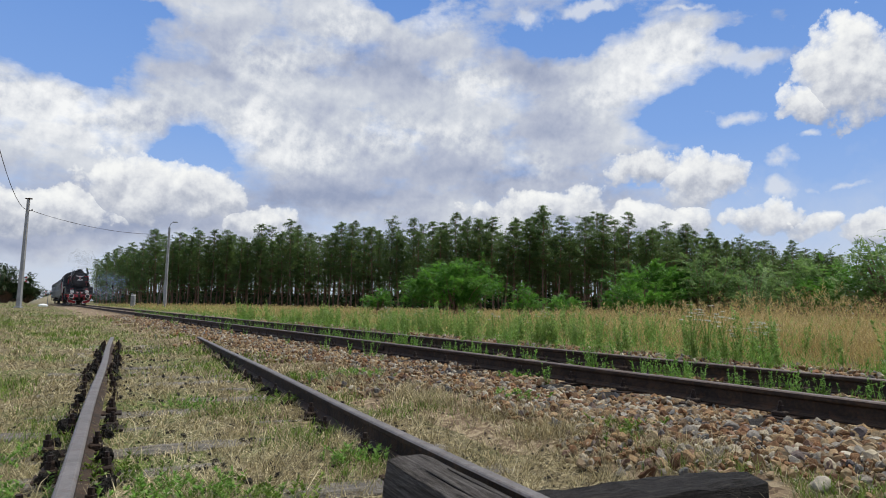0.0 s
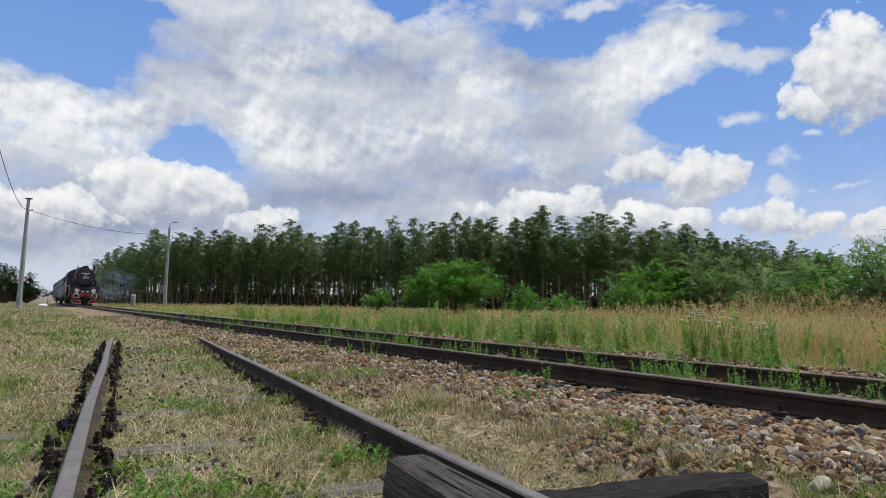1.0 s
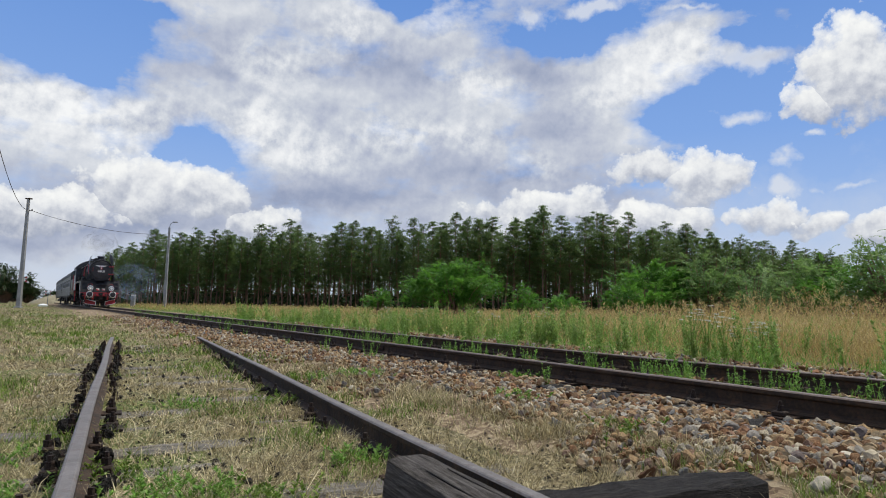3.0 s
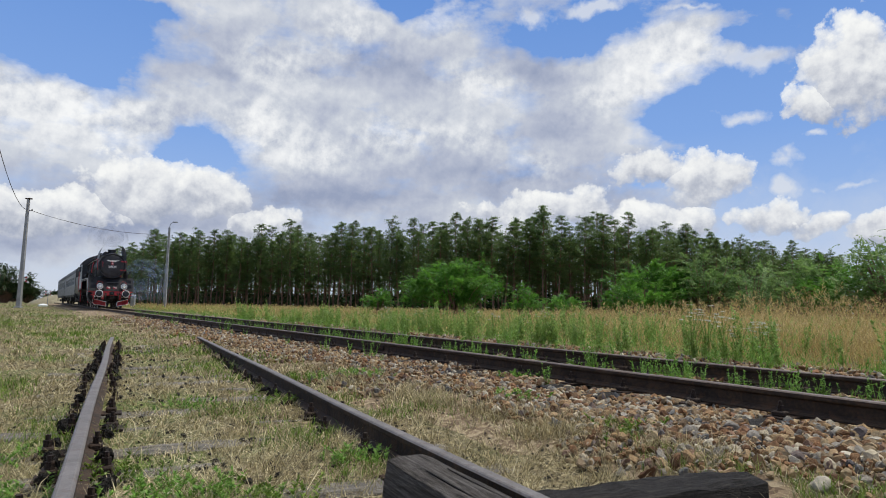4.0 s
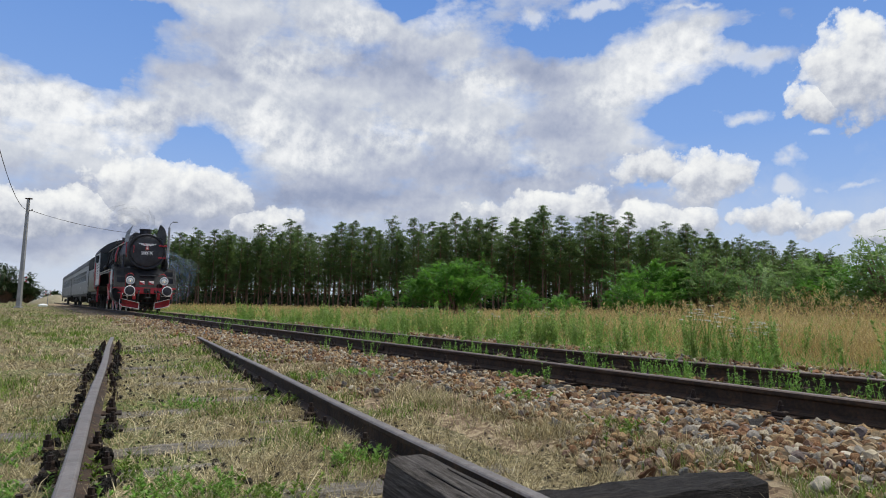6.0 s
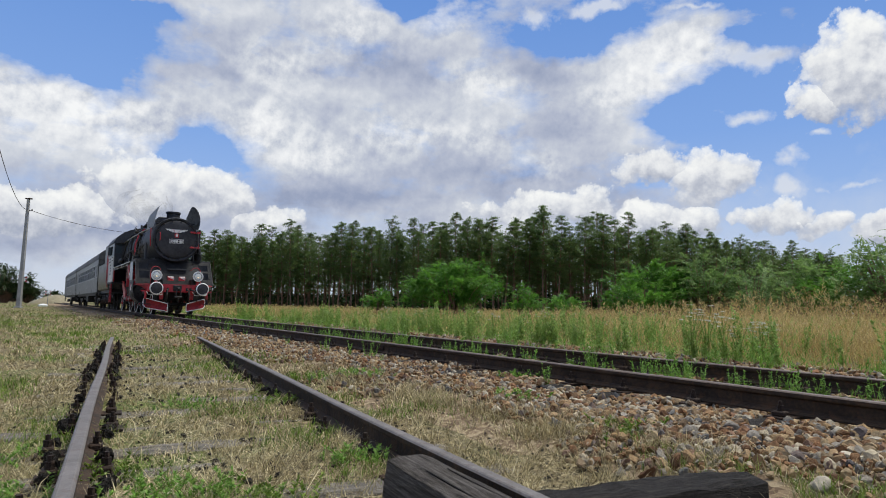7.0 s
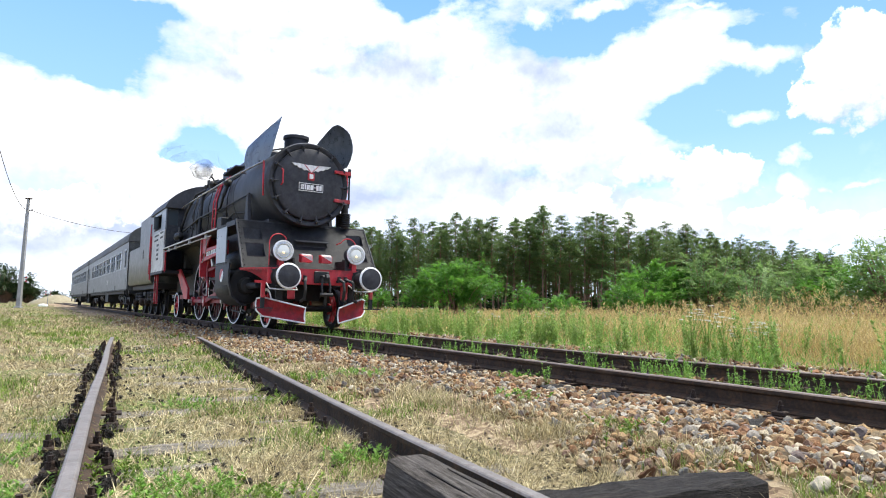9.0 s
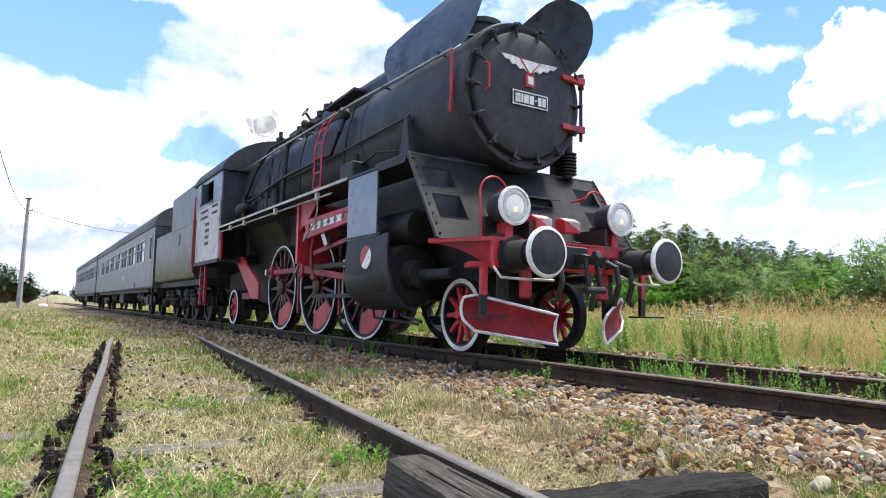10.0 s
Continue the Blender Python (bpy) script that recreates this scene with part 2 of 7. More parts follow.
LIGHTS = [(-28.4, 14.1, 10.2, 2.2), (-32.3, 15.9, 5.4, 1.7), (-15.1, 20.1, 3.7, 1.5), (2.3, 14.8, 2.7, 1.4), (-4.6, 15.1, 3.4, 1.7), (-11.0, 12.9, 3.4, 2.0), (3.0, 19.4, 2.9, 1.4), (20.6, 21.4, 5.4, 1.7), (16.9, 18.2, 5.4, 1.7), (-0.4, 24.6, 2.4, 1.5), (-15.9, 15.4, 2.7, 2.2), (8.1, 12.6, 2.4, 1.5), (-8.8, 23.0, 2.9, 2.0)]
SHADES = [(-21.7, 21.6, 8.3, 2.9), (-12.5, 16.1, 4.4, 1.6), (4.1, 11.4, 5.9, 1.5), (-7.9, 9.6, 8.3, 1.4), (-4.7, 21.5, 5.4, 2.2), (11.6, 14.9, 3.4, 2.4), (-19.3, 18.4, 2.4, 2.4), (-25.1, 6.2, 11.2, 1.1), (-32.3, 9.7, 5.4, 1.5), (7.6, 21.1, 3.9, 2.0), (-0.9, 12.1, 3.9, 1.2)]
PUFFS = [(28.5, 12.2, 1.3, 1.1), (26.6, 19.7, 3.7, 1.1), (25.3, 15.8, 2.6, 0.9), (28.2, 9.7, 1.3, 0.8), (32.3, 9.8, 2.2, 0.4), (8.1, 24.8, 2.9, 1.0), (14.0, 25.1, 3.4, 0.8), (21.1, 24.3, 3.2, 0.4), (30.0, 13.4, 0.9, 0.4)]

GAPS = [(-22.1, 12.0, 4.1, 1.5), (-21.0, 13.2, 2.2, 1.1), (-31.9, 20.3, 6.3, 2.7), (-28.7, 18.3, 2.2, 1.7), (-25.7, 22.6, 3.4, 0.7), (-4.9, 25.7, 2.7, 1.1), (9.1, 23.4, 6.3, 1.7), (11.6, 21.7, 2.4, 0.9), (20.6, 16.3, 4.4, 1.8), (24.5, 17.3, 2.2, 1.2), (26.3, 21.7, 3.4, 1.1)]


def build_sky():
    m = bpy.data.materials.new("broken_cumulus_sky")
    m.use_nodes = True
    n = Nodes(m.node_tree)
    m.node_tree.nodes.remove(m.node_tree.nodes["Principled BSDF"])

    def vec(op, *args):
        node = n.add("VectorMath", **{"i%d" % k: v for k, v in enumerate(args)})
        node.operation = op
        return node

    unit = vec("NORMALIZE", n.add("TexCoord").outputs["Object"])
    xyz = n.add("SeparateXYZ", Vector=unit.outputs[0])
    az = n.math("MULTIPLY", n.math("ARCTAN2", xyz.outputs[0], xyz.outputs[1]), 180 / math.pi)
    el = n.math("MULTIPLY", n.math("ARCSINE", xyz.outputs[2]), 180 / math.pi)
    # the same heaps come again behind the camera
    az = n.math("WRAP", az, 60.0, -60.0)
    at = n.add("CombineXYZ", X=az, Y=el).outputs[0]
    warp = vec("SUBTRACT", n.add("TexNoise", Vector=at, Scale=0.3, Detail=4.0).outputs["Color"], (0.5, 0.5, 0.5))
    bent = vec("MULTIPLY_ADD", warp.outputs[0], (4.5, 3.0, 0.0), at).outputs[0]

    def blob(a, e, ra, re):
        d = vec("MULTIPLY_ADD", bent, (1 / ra, 1 / re, 0), (-a / ra, -e / re, 0))
        return d.outputs[0], vec("LENGTH", d.outputs[0]).outputs["Value"]

    def billow(shift):
        p = vec("ADD", at, shift).outputs[0]
        cell = n.add("TexVoronoi", Vector=p, Scale=0.36, Detail=5.0, Roughness=0.6)
        cell.feature = "SMOOTH_F1"
        cell.inputs["Smoothness"].default_value = 0.6
        fbm = n.add("TexNoise", Vector=p, Scale=0.3, Detail=8.0, Roughness=0.6)
        return n.math("MULTIPLY_ADD", fbm.outputs["Fac"], 0.9, n.math("MULTIPLY", cell.outputs["Distance"], -0.85))
    puffy, puffy_lit = billow((0, 0, 0)), billow((-0.35, 0.65, 0))
    relief = n.math("SUBTRACT", puffy, puffy_lit)

    # broad grey banks with ragged gaps
    wide_edge = n.add("TexNoise", Vector=vec("MULTIPLY", at, (0.7, 1.3, 1.0)).outputs[0], Scale=0.16, Detail=10.0, Roughness=0.6).outputs["Fac"]
    edge = n.add("TexNoise", Vector=at, Scale=0.25, Detail=9.0, Roughness=0.62).outputs["Fac"]

    def soft(b):
        l = blob(*b)[1]
        return n.math("EXPONENT", n.math("MULTIPLY", n.math("MULTIPLY", l, l), -1.0))

    def total(blobs):
        out = None
        for b in blobs:
            out = soft(b) if out is None else n.math("ADD", out, soft(b))
        return out
    bank = None
    for b in BANKS:
        v = n.math("SUBTRACT", 1.25, blob(*b)[1])
        bank = v if bank is None else n.math("SMOOTH_MAX", bank, v, 0.25)
    bank = n.math("SUBTRACT", n.math("MINIMUM", bank, 0.7), n.math("MULTIPLY", total(GAPS), 1.1))
    bank = n.math("ADD", n.math("MAXIMUM", bank, -0.8), n.math("MULTIPLY_ADD", wide_edge, 3.4, -1.5))
    bank_cover = n.ramp(bank, (0.0, 0.0), (0.25, 0.45), (0.75, 0.98))
    tone = n.add("TexNoise", Vector=vec("MULTIPLY", bent, (0.6, 1.2, 1.0)).outputs[0], Scale=0.13, Detail=5.0, Roughness=0.5).outputs["Fac"]
    low = n.ramp(n.math("DIVIDE", el, 42.0), (0.05, 0.14), (0.3, 0.0))
    lit = total(LIGHTS)
    grey = n.math("MULTIPLY_ADD", n.math("SUBTRACT", tone, 0.5), 1.1, 0.49)
    grey = n.math("ADD", n.math("SUBTRACT", grey, low), n.math("MULTIPLY", lit, 0.17))
    grey = n.math("SUBTRACT", grey, n.math("MULTIPLY", total(SHADES), 0.2))
    grey = n.math("ADD", grey, n.math("MULTIPLY", relief, n.math("MULTIPLY_ADD", n.math("MINIMUM", lit, 1.0), 0.42, 0.16)))
    bank_col = n.ramp(grey, (0.14, (0.31, 0.36, 0.50)), (0.34, (0.46, 0.50, 0.61)), (0.52, (0.61, 0.645, 0.71)), (0.7, (0.78, 0.80, 0.83)), (0.92, (0.93, 0.94, 0.94)))

    # heaped cumulus: bright tops, flat grey bases
    def heap_layer(blobs, gain, puff):
        field, rise = None, None
        for b in blobs:
            d, l = blob(*b)
            v = n.math("SUBTRACT", 1.2, l)
            y = n.add("SeparateXYZ", Vector=d).outputs[1]
            if field is None:
                field, rise = v, y
            else:
                pick = n.math("GREATER_THAN", v, field)
                rise = n.math("ADD", n.math("MULTIPLY", pick, y), n.math("MULTIPLY", n.math("SUBTRACT", 1.0, pick), rise))
                field = n.math("MAXIMUM", field, v)
        return n.math("ADD", n.math("MULTIPLY", field, gain), n.math("MULTIPLY_ADD", puffy, puff, 0.12 * puff + 0.12)), rise
    heap, rise = heap_layer(HEAPS, 1.0, 0.7)
    heap_cover = n.ramp(heap, (0.05, 0.0), (0.17, 0.7), (0.4, 1.0))
    light = n.math("ADD", n.math("MULTIPLY_ADD", rise, 0.36, 0.62), n.math("MULTIPLY", relief, 0.5))
    heap_col = n.ramp(light, (0.2, (0.36, 0.40, 0.50)), (0.45, (0.55, 0.58, 0.65)), (0.68, (0.76, 0.78, 0.81)), (0.95, (0.92, 0.93, 0.92)))
    puff, puff_rise = heap_layer(PUFFS, 0.7, 0.7)
    puff_cover = n.ramp(puff, (0.05, 0.0), (0.5, 0.75))

    blue = n.ramp(n.math("DIVIDE", el, 42.0), (0.0, (0.52, 0.62, 0.78)), (0.14, (0.36, 0.52, 0.82)), (0.35, (0.22, 0.39, 0.77)), (0.7, (0.12, 0.27, 0.66)))
    veil = n.ramp(n.math("ADD", n.math("DIVIDE", el, 42.0), n.math("MULTIPLY_ADD", edge, -0.2, 0.1)), (0.0, (0.9, 0.9, 0.9)), (0.13, (0.55, 0.55, 0.55)), (0.27, (0.0, 0.0, 0.0)))
    col = n.mix(veil, blue, (0.62, 0.67, 0.76))
    col = n.mix(puff_cover, col, (0.74, 0.77, 0.82))
    col = n.mix(bank_cover, col, bank_col)
    col = n.mix(heap_cover, col, heap_col)
    glow = n.add("Emission", Color=col, Strength=1.0)
    m.node_tree.links.new(glow.outputs[0], m.node_tree.nodes["Material Output"].inputs["Surface"])
    m.cycles.emission_sampling = "NONE"
    verts, faces, seg = [], [], 96
    rows = [-3, 0, 5, 10, 15, 20, 25, 30, 36, 42]
    for e in rows:
        for i in range(seg):
            t, c = 2 * math.pi * i / seg, math.cos(radians(e))
            verts.append((2600 * c * math.sin(t), 2600 * c * math.cos(t), 2600 * math.sin(radians(e))))
    for k in range(len(rows) - 1):
        faces += [(k * seg + i, k * seg + (i + 1) % seg, (k + 1) * seg + (i + 1) % seg, (k + 1) * seg + i) for i in range(seg)]
    ob = new("backdrop", mesh_of("backdrop", verts, faces, m, smooth=True))
    return tagged(ob, "blue sky with drifting white and grey cumulus", "sky", kind="structure")


backdrop = build_sky()


# ---- ground ----
def smoothstep(a, b, x):
    t = np.clip((x - a) / (b - a), 0, 1)
    return t * t * (3 - 2 * t)


def ground_z(x, y):
    """Height of the ground: flat, with the low ballast bank of the main track."""
    x, y = np.asarray(x, float), np.asarray(y, float)
    ca, sa = math.cos(MAIN_ANGLE), math.sin(MAIN_ANGLE)
    n = ca * x + sa * y - MAIN_OFF
    bank = 0.115 * smoothstep(-3.1, -1.9, n) * (1 - 0.5 * smoothstep(3.0, 4.2, n))
    rough = 0.018 * np.sin(1.7 * x + 0.6 * y) * np.cos(1.3 * y - 0.7 * x) + 0.012 * np.sin(4.1 * x - 2.3 * y)
    near = np.exp(-np.hypot(x, y) / 60)
    return bank + rough * near - 0.02


def soil():
    m = bpy.data.materials.new("dry_grassy_soil")
    m.use_nodes = True
    n = Nodes(m.node_tree)
    at = n.add("TexCoord").outputs["Object"]
    p = n.add("SeparateXYZ", Vector=at)
    a = MAIN_ANGLE
    off = n.math("ADD", n.math("MULTIPLY", p.outputs[0], math.cos(a)), n.math("MULTIPLY_ADD", p.outputs[1], math.sin(a), -MAIN_OFF))
    wide = n.add("TexNoise", Vector=at, Scale=0.7, Detail=4.0)
    fine = n.add("TexNoise", Vector=at, Scale=24.0, Detail=7.0, Roughness=0.7)
    straw = n.ramp(fine.outputs["Fac"], (0.36, (0.035, 0.026, 0.014)), (0.5, (0.12, 0.092, 0.045)), (0.62, (0.33, 0.27, 0.15)))
    green = n.ramp(fine.outputs["Fac"], (0.33, (0.03, 0.042, 0.01)), (0.5, (0.085, 0.115, 0.025)), (0.66, (0.19, 0.21, 0.06)))
    col = n.mix(n.ramp(wide.outputs["Fac"], (0.47, 0.0), (0.62, 0.85)), straw, green)
    field = n.ramp(n.math("ADD", off, n.math("MULTIPLY", wide.outputs["Fac"], 1.5)), (0.0, 0.0), (1.0, 1.0))
    gravel = n.ramp(n.add("TexVoronoi", Vector=at, Scale=22.0).outputs["Color"], (0.1, (0.08, 0.05, 0.03)), (0.5, (0.2, 0.14, 0.085)), (0.9, (0.38, 0.3, 0.19)))
    bed = n.math("MULTIPLY", n.math("GREATER_THAN", n.math("MULTIPLY_ADD", wide.outputs["Fac"], 1.6, off), -1.9), n.math("LESS_THAN", n.math("MULTIPLY_ADD", wide.outputs["Fac"], -1.2, off), 2.9))
    col = n.mix(bed, col, gravel)
    out = m.node_tree.nodes["Principled BSDF"]
    m.node_tree.links.new(col, out.inputs["Base Color"])
    out.inputs["Roughness"].default_value = 0.95
    out.inputs["Specular IOR Level"].default_value = 0.2
    b = n.add("Bump", Strength=0.8, Distance=0.03, Height=fine.outputs["Fac"])
    m.node_tree.links.new(b.outputs[0], out.inputs["Normal"])
    return m


def build_ground():
    def axis(lo, hi):
        out, v, step = [0.0], 0.0, 0.16
        while v < hi:
            step *= 1.0 if v < 9 else 1.12
            v += step
            out.append(v)
        neg, v, step = [], 0.0, 0.16
        while v < -lo:
            step *= 1.0 if v < 9 else 1.12
            v += step
            neg.append(-v)
        return np.array(neg[::-1] + out)
    xs, ys = axis(-2700, 2700), axis(-2700, 2700)
    gx, gy = np.meshgrid(xs, ys)
    verts = np.stack([gx.ravel(), gy.ravel(), ground_z(gx, gy).ravel()], 1)
    nx, ny = len(xs), len(ys)
    i = np.arange((nx - 1) * (ny - 1))
    c = (i // (nx - 1)) * nx + i % (nx - 1)
    faces = np.stack([c, c + 1, c + nx + 1, c + nx], 1)
    ob = new("ground", mesh_of("ground", verts, faces, soil(), smooth=True))
    return tagged(ob, "dry short grass and sandy soil beside the railway", "ground", kind="structure")


build_ground()


# ---- tracks ----
def rail_profile(h=0.149, head=0.067, foot=0.125):
    a, b = head / 2, foot / 2
    half = [(b, 0.0), (b, 0.010), (0.03, 0.022), (0.009, 0.036), (0.008, h - 0.048), (a - 0.002, h - 0.036), (a, h - 0.03), (a, h - 0.01), (a - 0.006, h - 0.003), (a - 0.014, h)]
    return half + [(-x, z) for x, z in half[::-1]]


def build_rail(at, s0, s1, n, base, head_mat, label, wear=0.0, joints=()):
    """One rail along a track: foot and web, head, and fishplates at its joints."""
    rail = thing("rail", label, "rail", "rails")
    prof = rail_profile()
    ss = [s0 + (s1 - s0) * (i / 90) ** (2.2 if s1 > 100 else 1.0) for i in range(91)]

    def sweep(name, outline, mat):
        k, verts, faces = len(outline), [], []
        for s in ss:
            dn, dz = wear * math.sin(1.1 * s + n), wear * 0.5 * math.sin(0.8 * s + 2 * n)
            verts += [at(s, n + dn + px, base + dz + pz) for px, pz in outline]
        for j in range(len(ss) - 1):
            for i in range(k):
                i2 = (i + 1) % k
                faces.append((j * k + i, j * k + i2, (j + 1) * k + i2, (j + 1) * k + i))
        faces += [tuple(range(k))[::-1], tuple((len(ss) - 1) * k + i for i in range(k))]
        ob = new(name, mesh_of(name, verts, faces, mat))
        ob.parent = rail
        return ob
    sweep("web_and_foot", prof[:8] + prof[-8:], RAIL_STEEL)
    sweep("head", [(x, z + 0.0005) for x, z in prof[7:-7]], head_mat)
    for s in joints:
        for side in (-1, 1):
            plate = new("fishplate", mesh_of("fishplate", [at(s + a, n + side * b, base + c) for a in (-0.3, 0.3) for b, c in ((0.01, 0.03), (0.034, 0.034), (0.03, 0.1), (0.012, 0.11))], [(0, 1, 2, 3), (7, 6, 5, 4), (0, 4, 5, 1), (1, 5, 6, 2), (2, 6, 7, 3), (3, 7, 4, 0)], IRON))
            plate.parent = rail
            for a in (-0.22, -0.08, 0.08, 0.22):
                bm = bmesh.new()
                rod(bm, at(s + a, n + side * 0.028, base + 0.066), at(s + a, n + side * 0.055, base + 0.066), 0.016, 6)
                part("bolt", bm, IRON, plate)
    return rail


MAIN_BASE, SIDE_BASE = MAIN_TOP - 0.149, SIDE_TOP - 0.149
for sign in (-1, 1):
    build_rail(main_at, -14.0, 420.0, sign * GAUGE, MAIN_BASE, RAIL_BRIGHT, "long dark brown steel rail with a worn head", joints=(8.6,))
    build_rail(side_at, -4.0, 13.5, sign * GAUGE, SIDE_BASE, RAIL_HEAD, "rusty old rail of the siding, cut off short", wear=0.006)


# ---- track details ----
def fast_mesh(name, verts, tris, mat, smooth=False):
    """A mesh of triangles straight from arrays."""
    me = bpy.data.meshes.new(name)
    verts, tris = np.ascontiguousarray(verts, dtype=np.float32), np.ascontiguousarray(tris, dtype=np.int32)
    me.vertices.add(len(verts))
    me.vertices.foreach_set("co", verts.ravel())
    me.loops.add(tris.size)
    me.loops.foreach_set("vertex_index", tris.ravel())
    me.polygons.add(len(tris))
    me.polygons.foreach_set("loop_start", np.arange(0, tris.size, 3, dtype=np.int32))
    me.polygons.foreach_set("use_smooth", np.full(len(tris), smooth, dtype=bool))
    me.materials.append(mat)
    me.update(calc_edges=True)
    me.validate()
    return me


def timber(name, length, width, height, mat, seed, rough=0.008):
    """A worn squared timber along x, with uneven edges and split ends."""
    rng = random.Random(seed)
    bm = bmesh.new()
    n, w, h = 14, width / 2, height
    ring = [(-w, 0.01), (-w, h * 0.5), (-w + 0.012, h - 0.012), (-w * 0.5, h), (0, h), (w * 0.5, h), (w - 0.012, h - 0.012), (w, h * 0.5), (w, 0.01)]
    rows = []
    for i in range(n + 1):
        x = -length / 2 + length * i / n
        rows.append([bm.verts.new((x + (rng.uniform(-0.02, 0.02) if i in (0, n) else 0), y + rng.uniform(-rough, rough), z + rng.uniform(-rough, rough))) for y, z in ring])
    for a, b in zip(rows, rows[1:]):
        for k in range(len(ring) - 1):
            bm.faces.new((a[k], a[k + 1], b[k + 1], b[k]))
    bm.faces.new(rows[0])
    bm.faces.new(rows[-1][::-1])
    return part(name, bm, mat)


def sleeper(name, mat, seed, label, group, plate_z):
    """A wooden sleeper with an iron base plate, two bolts and clips at each rail."""
    s = tagged(timber(name, 2.5, 0.25, 0.15, mat, seed), label, "sleeper", group)
    for side in (-1, 1):
        y = side * GAUGE
        bp = part("base_plate", bmx2((box, (y - 0.18, -0.08, 0.148), (y + 0.18, 0.08, 0.165), 0.004)), IRON, s)
        for o in (-0.115, 0.115):
            part("clip", bmx2((box, (y + o - 0.04, -0.045, 0.165), (y + o + 0.03, 0.045, 0.2), 0.008)), IRON, bp)
            part("bolt", bmx2((rod, (y + o, 0, 0.19), (y + o, 0, 0.235), 0.022, 6), (rod, (y + o, 0, 0.235), (y + o, 0, 0.262), 0.013, 6)), IRON, bp)
    return s


def bmx2(*makes):
    bm = bmesh.new()
    for f, *args in makes:
        f(bm, *args)
    return bm


def along(at, angle, s, n, z, turn=0.0):
    p = at(s, n, z)
    return pose(p.x, p.y, p.z, 0, 0, math.degrees(angle) + turn)


rng = random.Random(11)
kinds = [sleeper("sleeper", DARK_WOOD, 20 + k, "dark weathered wooden sleeper sunk in the ballast", "sleepers of the main track", 0) for k in range(3)]
for i in range(-6, 46):
    s = 3.11 + 0.68 * i
    m = along(main_at, MAIN_ANGLE, s, rng.uniform(-0.04, 0.04), MAIN_BASE - 0.166, rng.uniform(-1.5, 1.5))
    if i < -3:
        kinds[i + 6].matrix_basis = m
    else:
        copy_thing(kinds[i % 3], m)
SLEEPER_WOOD = material("grey_mossy_wood", [(0.06, 0.05, 0.035), (0.17, 0.15, 0.125), (0.28, 0.26, 0.22)], 24, 0.9, 0, 0.9, fine=6, stretch=(1, 8, 8), dirt=(0.05, 0.03, 0.015))
kinds = [sleeper("sleeper", SLEEPER_WOOD, 30 + k, "grey rotting sleeper of the siding, overgrown with grass", "sleepers of the siding", 0) for k in range(3)]
for i in range(-3, 22):
    s = 2.85 + 0.62 * i + rng.uniform(-0.03, 0.03)
    m = along(side_at, SIDE_ANGLE, s, rng.uniform(-0.05, 0.05), SIDE_BASE - 0.160, rng.uniform(-2.5, 2.5))
    if s > 13.4:
        continue
    if i < 0:
        kinds[i + 3].matrix_basis = m
    else:
        copy_thing(kinds[i % 3], m)
# dark rotten wooden wedges beside the old rails
wedge = tagged(timber("wooden_wedge", 0.12, 0.065, 0.07, DARK_WOOD, 3, 0.012), "black rotten wooden wedge beside the old rail", "wedge", "wedges of the siding")
first = True
for i in range(0, 44):
    for rail in (-1, 1):
        for o in ((-0.125, 0.125) if rail < 0 else (-0.125,)):
            s = 1.9 + 0.29 * i + rng.uniform(-0.1, 0.1)
            if s > 13.2 or (rail > 0 and s < 2.7) or rng.random() < (0.22 if rail < 0 else 0.35):
                continue
            m = along(side_at, SIDE_ANGLE, s, rail * GAUGE + o + rng.uniform(-0.02, 0.02), rng.uniform(-0.03, 0.012), 90 + rng.uniform(-20, 20)) @ pose(0, 0, 0, rng.uniform(-10, 10), rng.uniform(-8, 8))
            if first:
                wedge.matrix_basis, first = m, False
            else:
                c = copy_thing(wedge, m)
                c.scale = (rng.uniform(0.5, 1.1), rng.uniform(0.5, 1.0), rng.uniform(0.5, 0.95))

# timbers lying at the siding's end
beam = tagged(timber("timber_beam", 3.2, 0.215, 0.2, OLD_WOOD, 7, 0.006), "grey cracked squared timber lying beside the old rail", "timber")
p = side_at(2.46 - 1.6, 0.475, 0.0)
beam.matrix_basis = pose(p.x, p.y, 0.0, 0, 0, 90 + math.degrees(SIDE_ANGLE))
for k, y in enumerate((-0.05, 0.035)):
    crack = part("crack", bmx2((prism, [(-1.2, y), (0.2, y + 0.01), (1.35, y + 0.004), (1.35, y + 0.009), (0.2, y + 0.018), (-1.2, y + 0.005)], "z", 0.196, 0.2035)), DARK_WOOD, beam)
beam2 = tagged(timber("timber_beam", 0.95, 0.24, 0.14, DARK_WOOD, 8, 0.009), "black tarred timber half buried in the ballast", "timber")
beam2.matrix_basis = pose(0.83, 2.58, -0.01, 0, 0, 22.5)
log = tagged(timber("wood_scrap", 0.26, 0.06, 0.05, OLD_WOOD, 9, 0.012), "short grey scrap of wood on dry grass", "wood scrap")
log.matrix_basis = pose(0.42, 4.66, 0.0, 0, 4, -8)

# ---- ballast ----


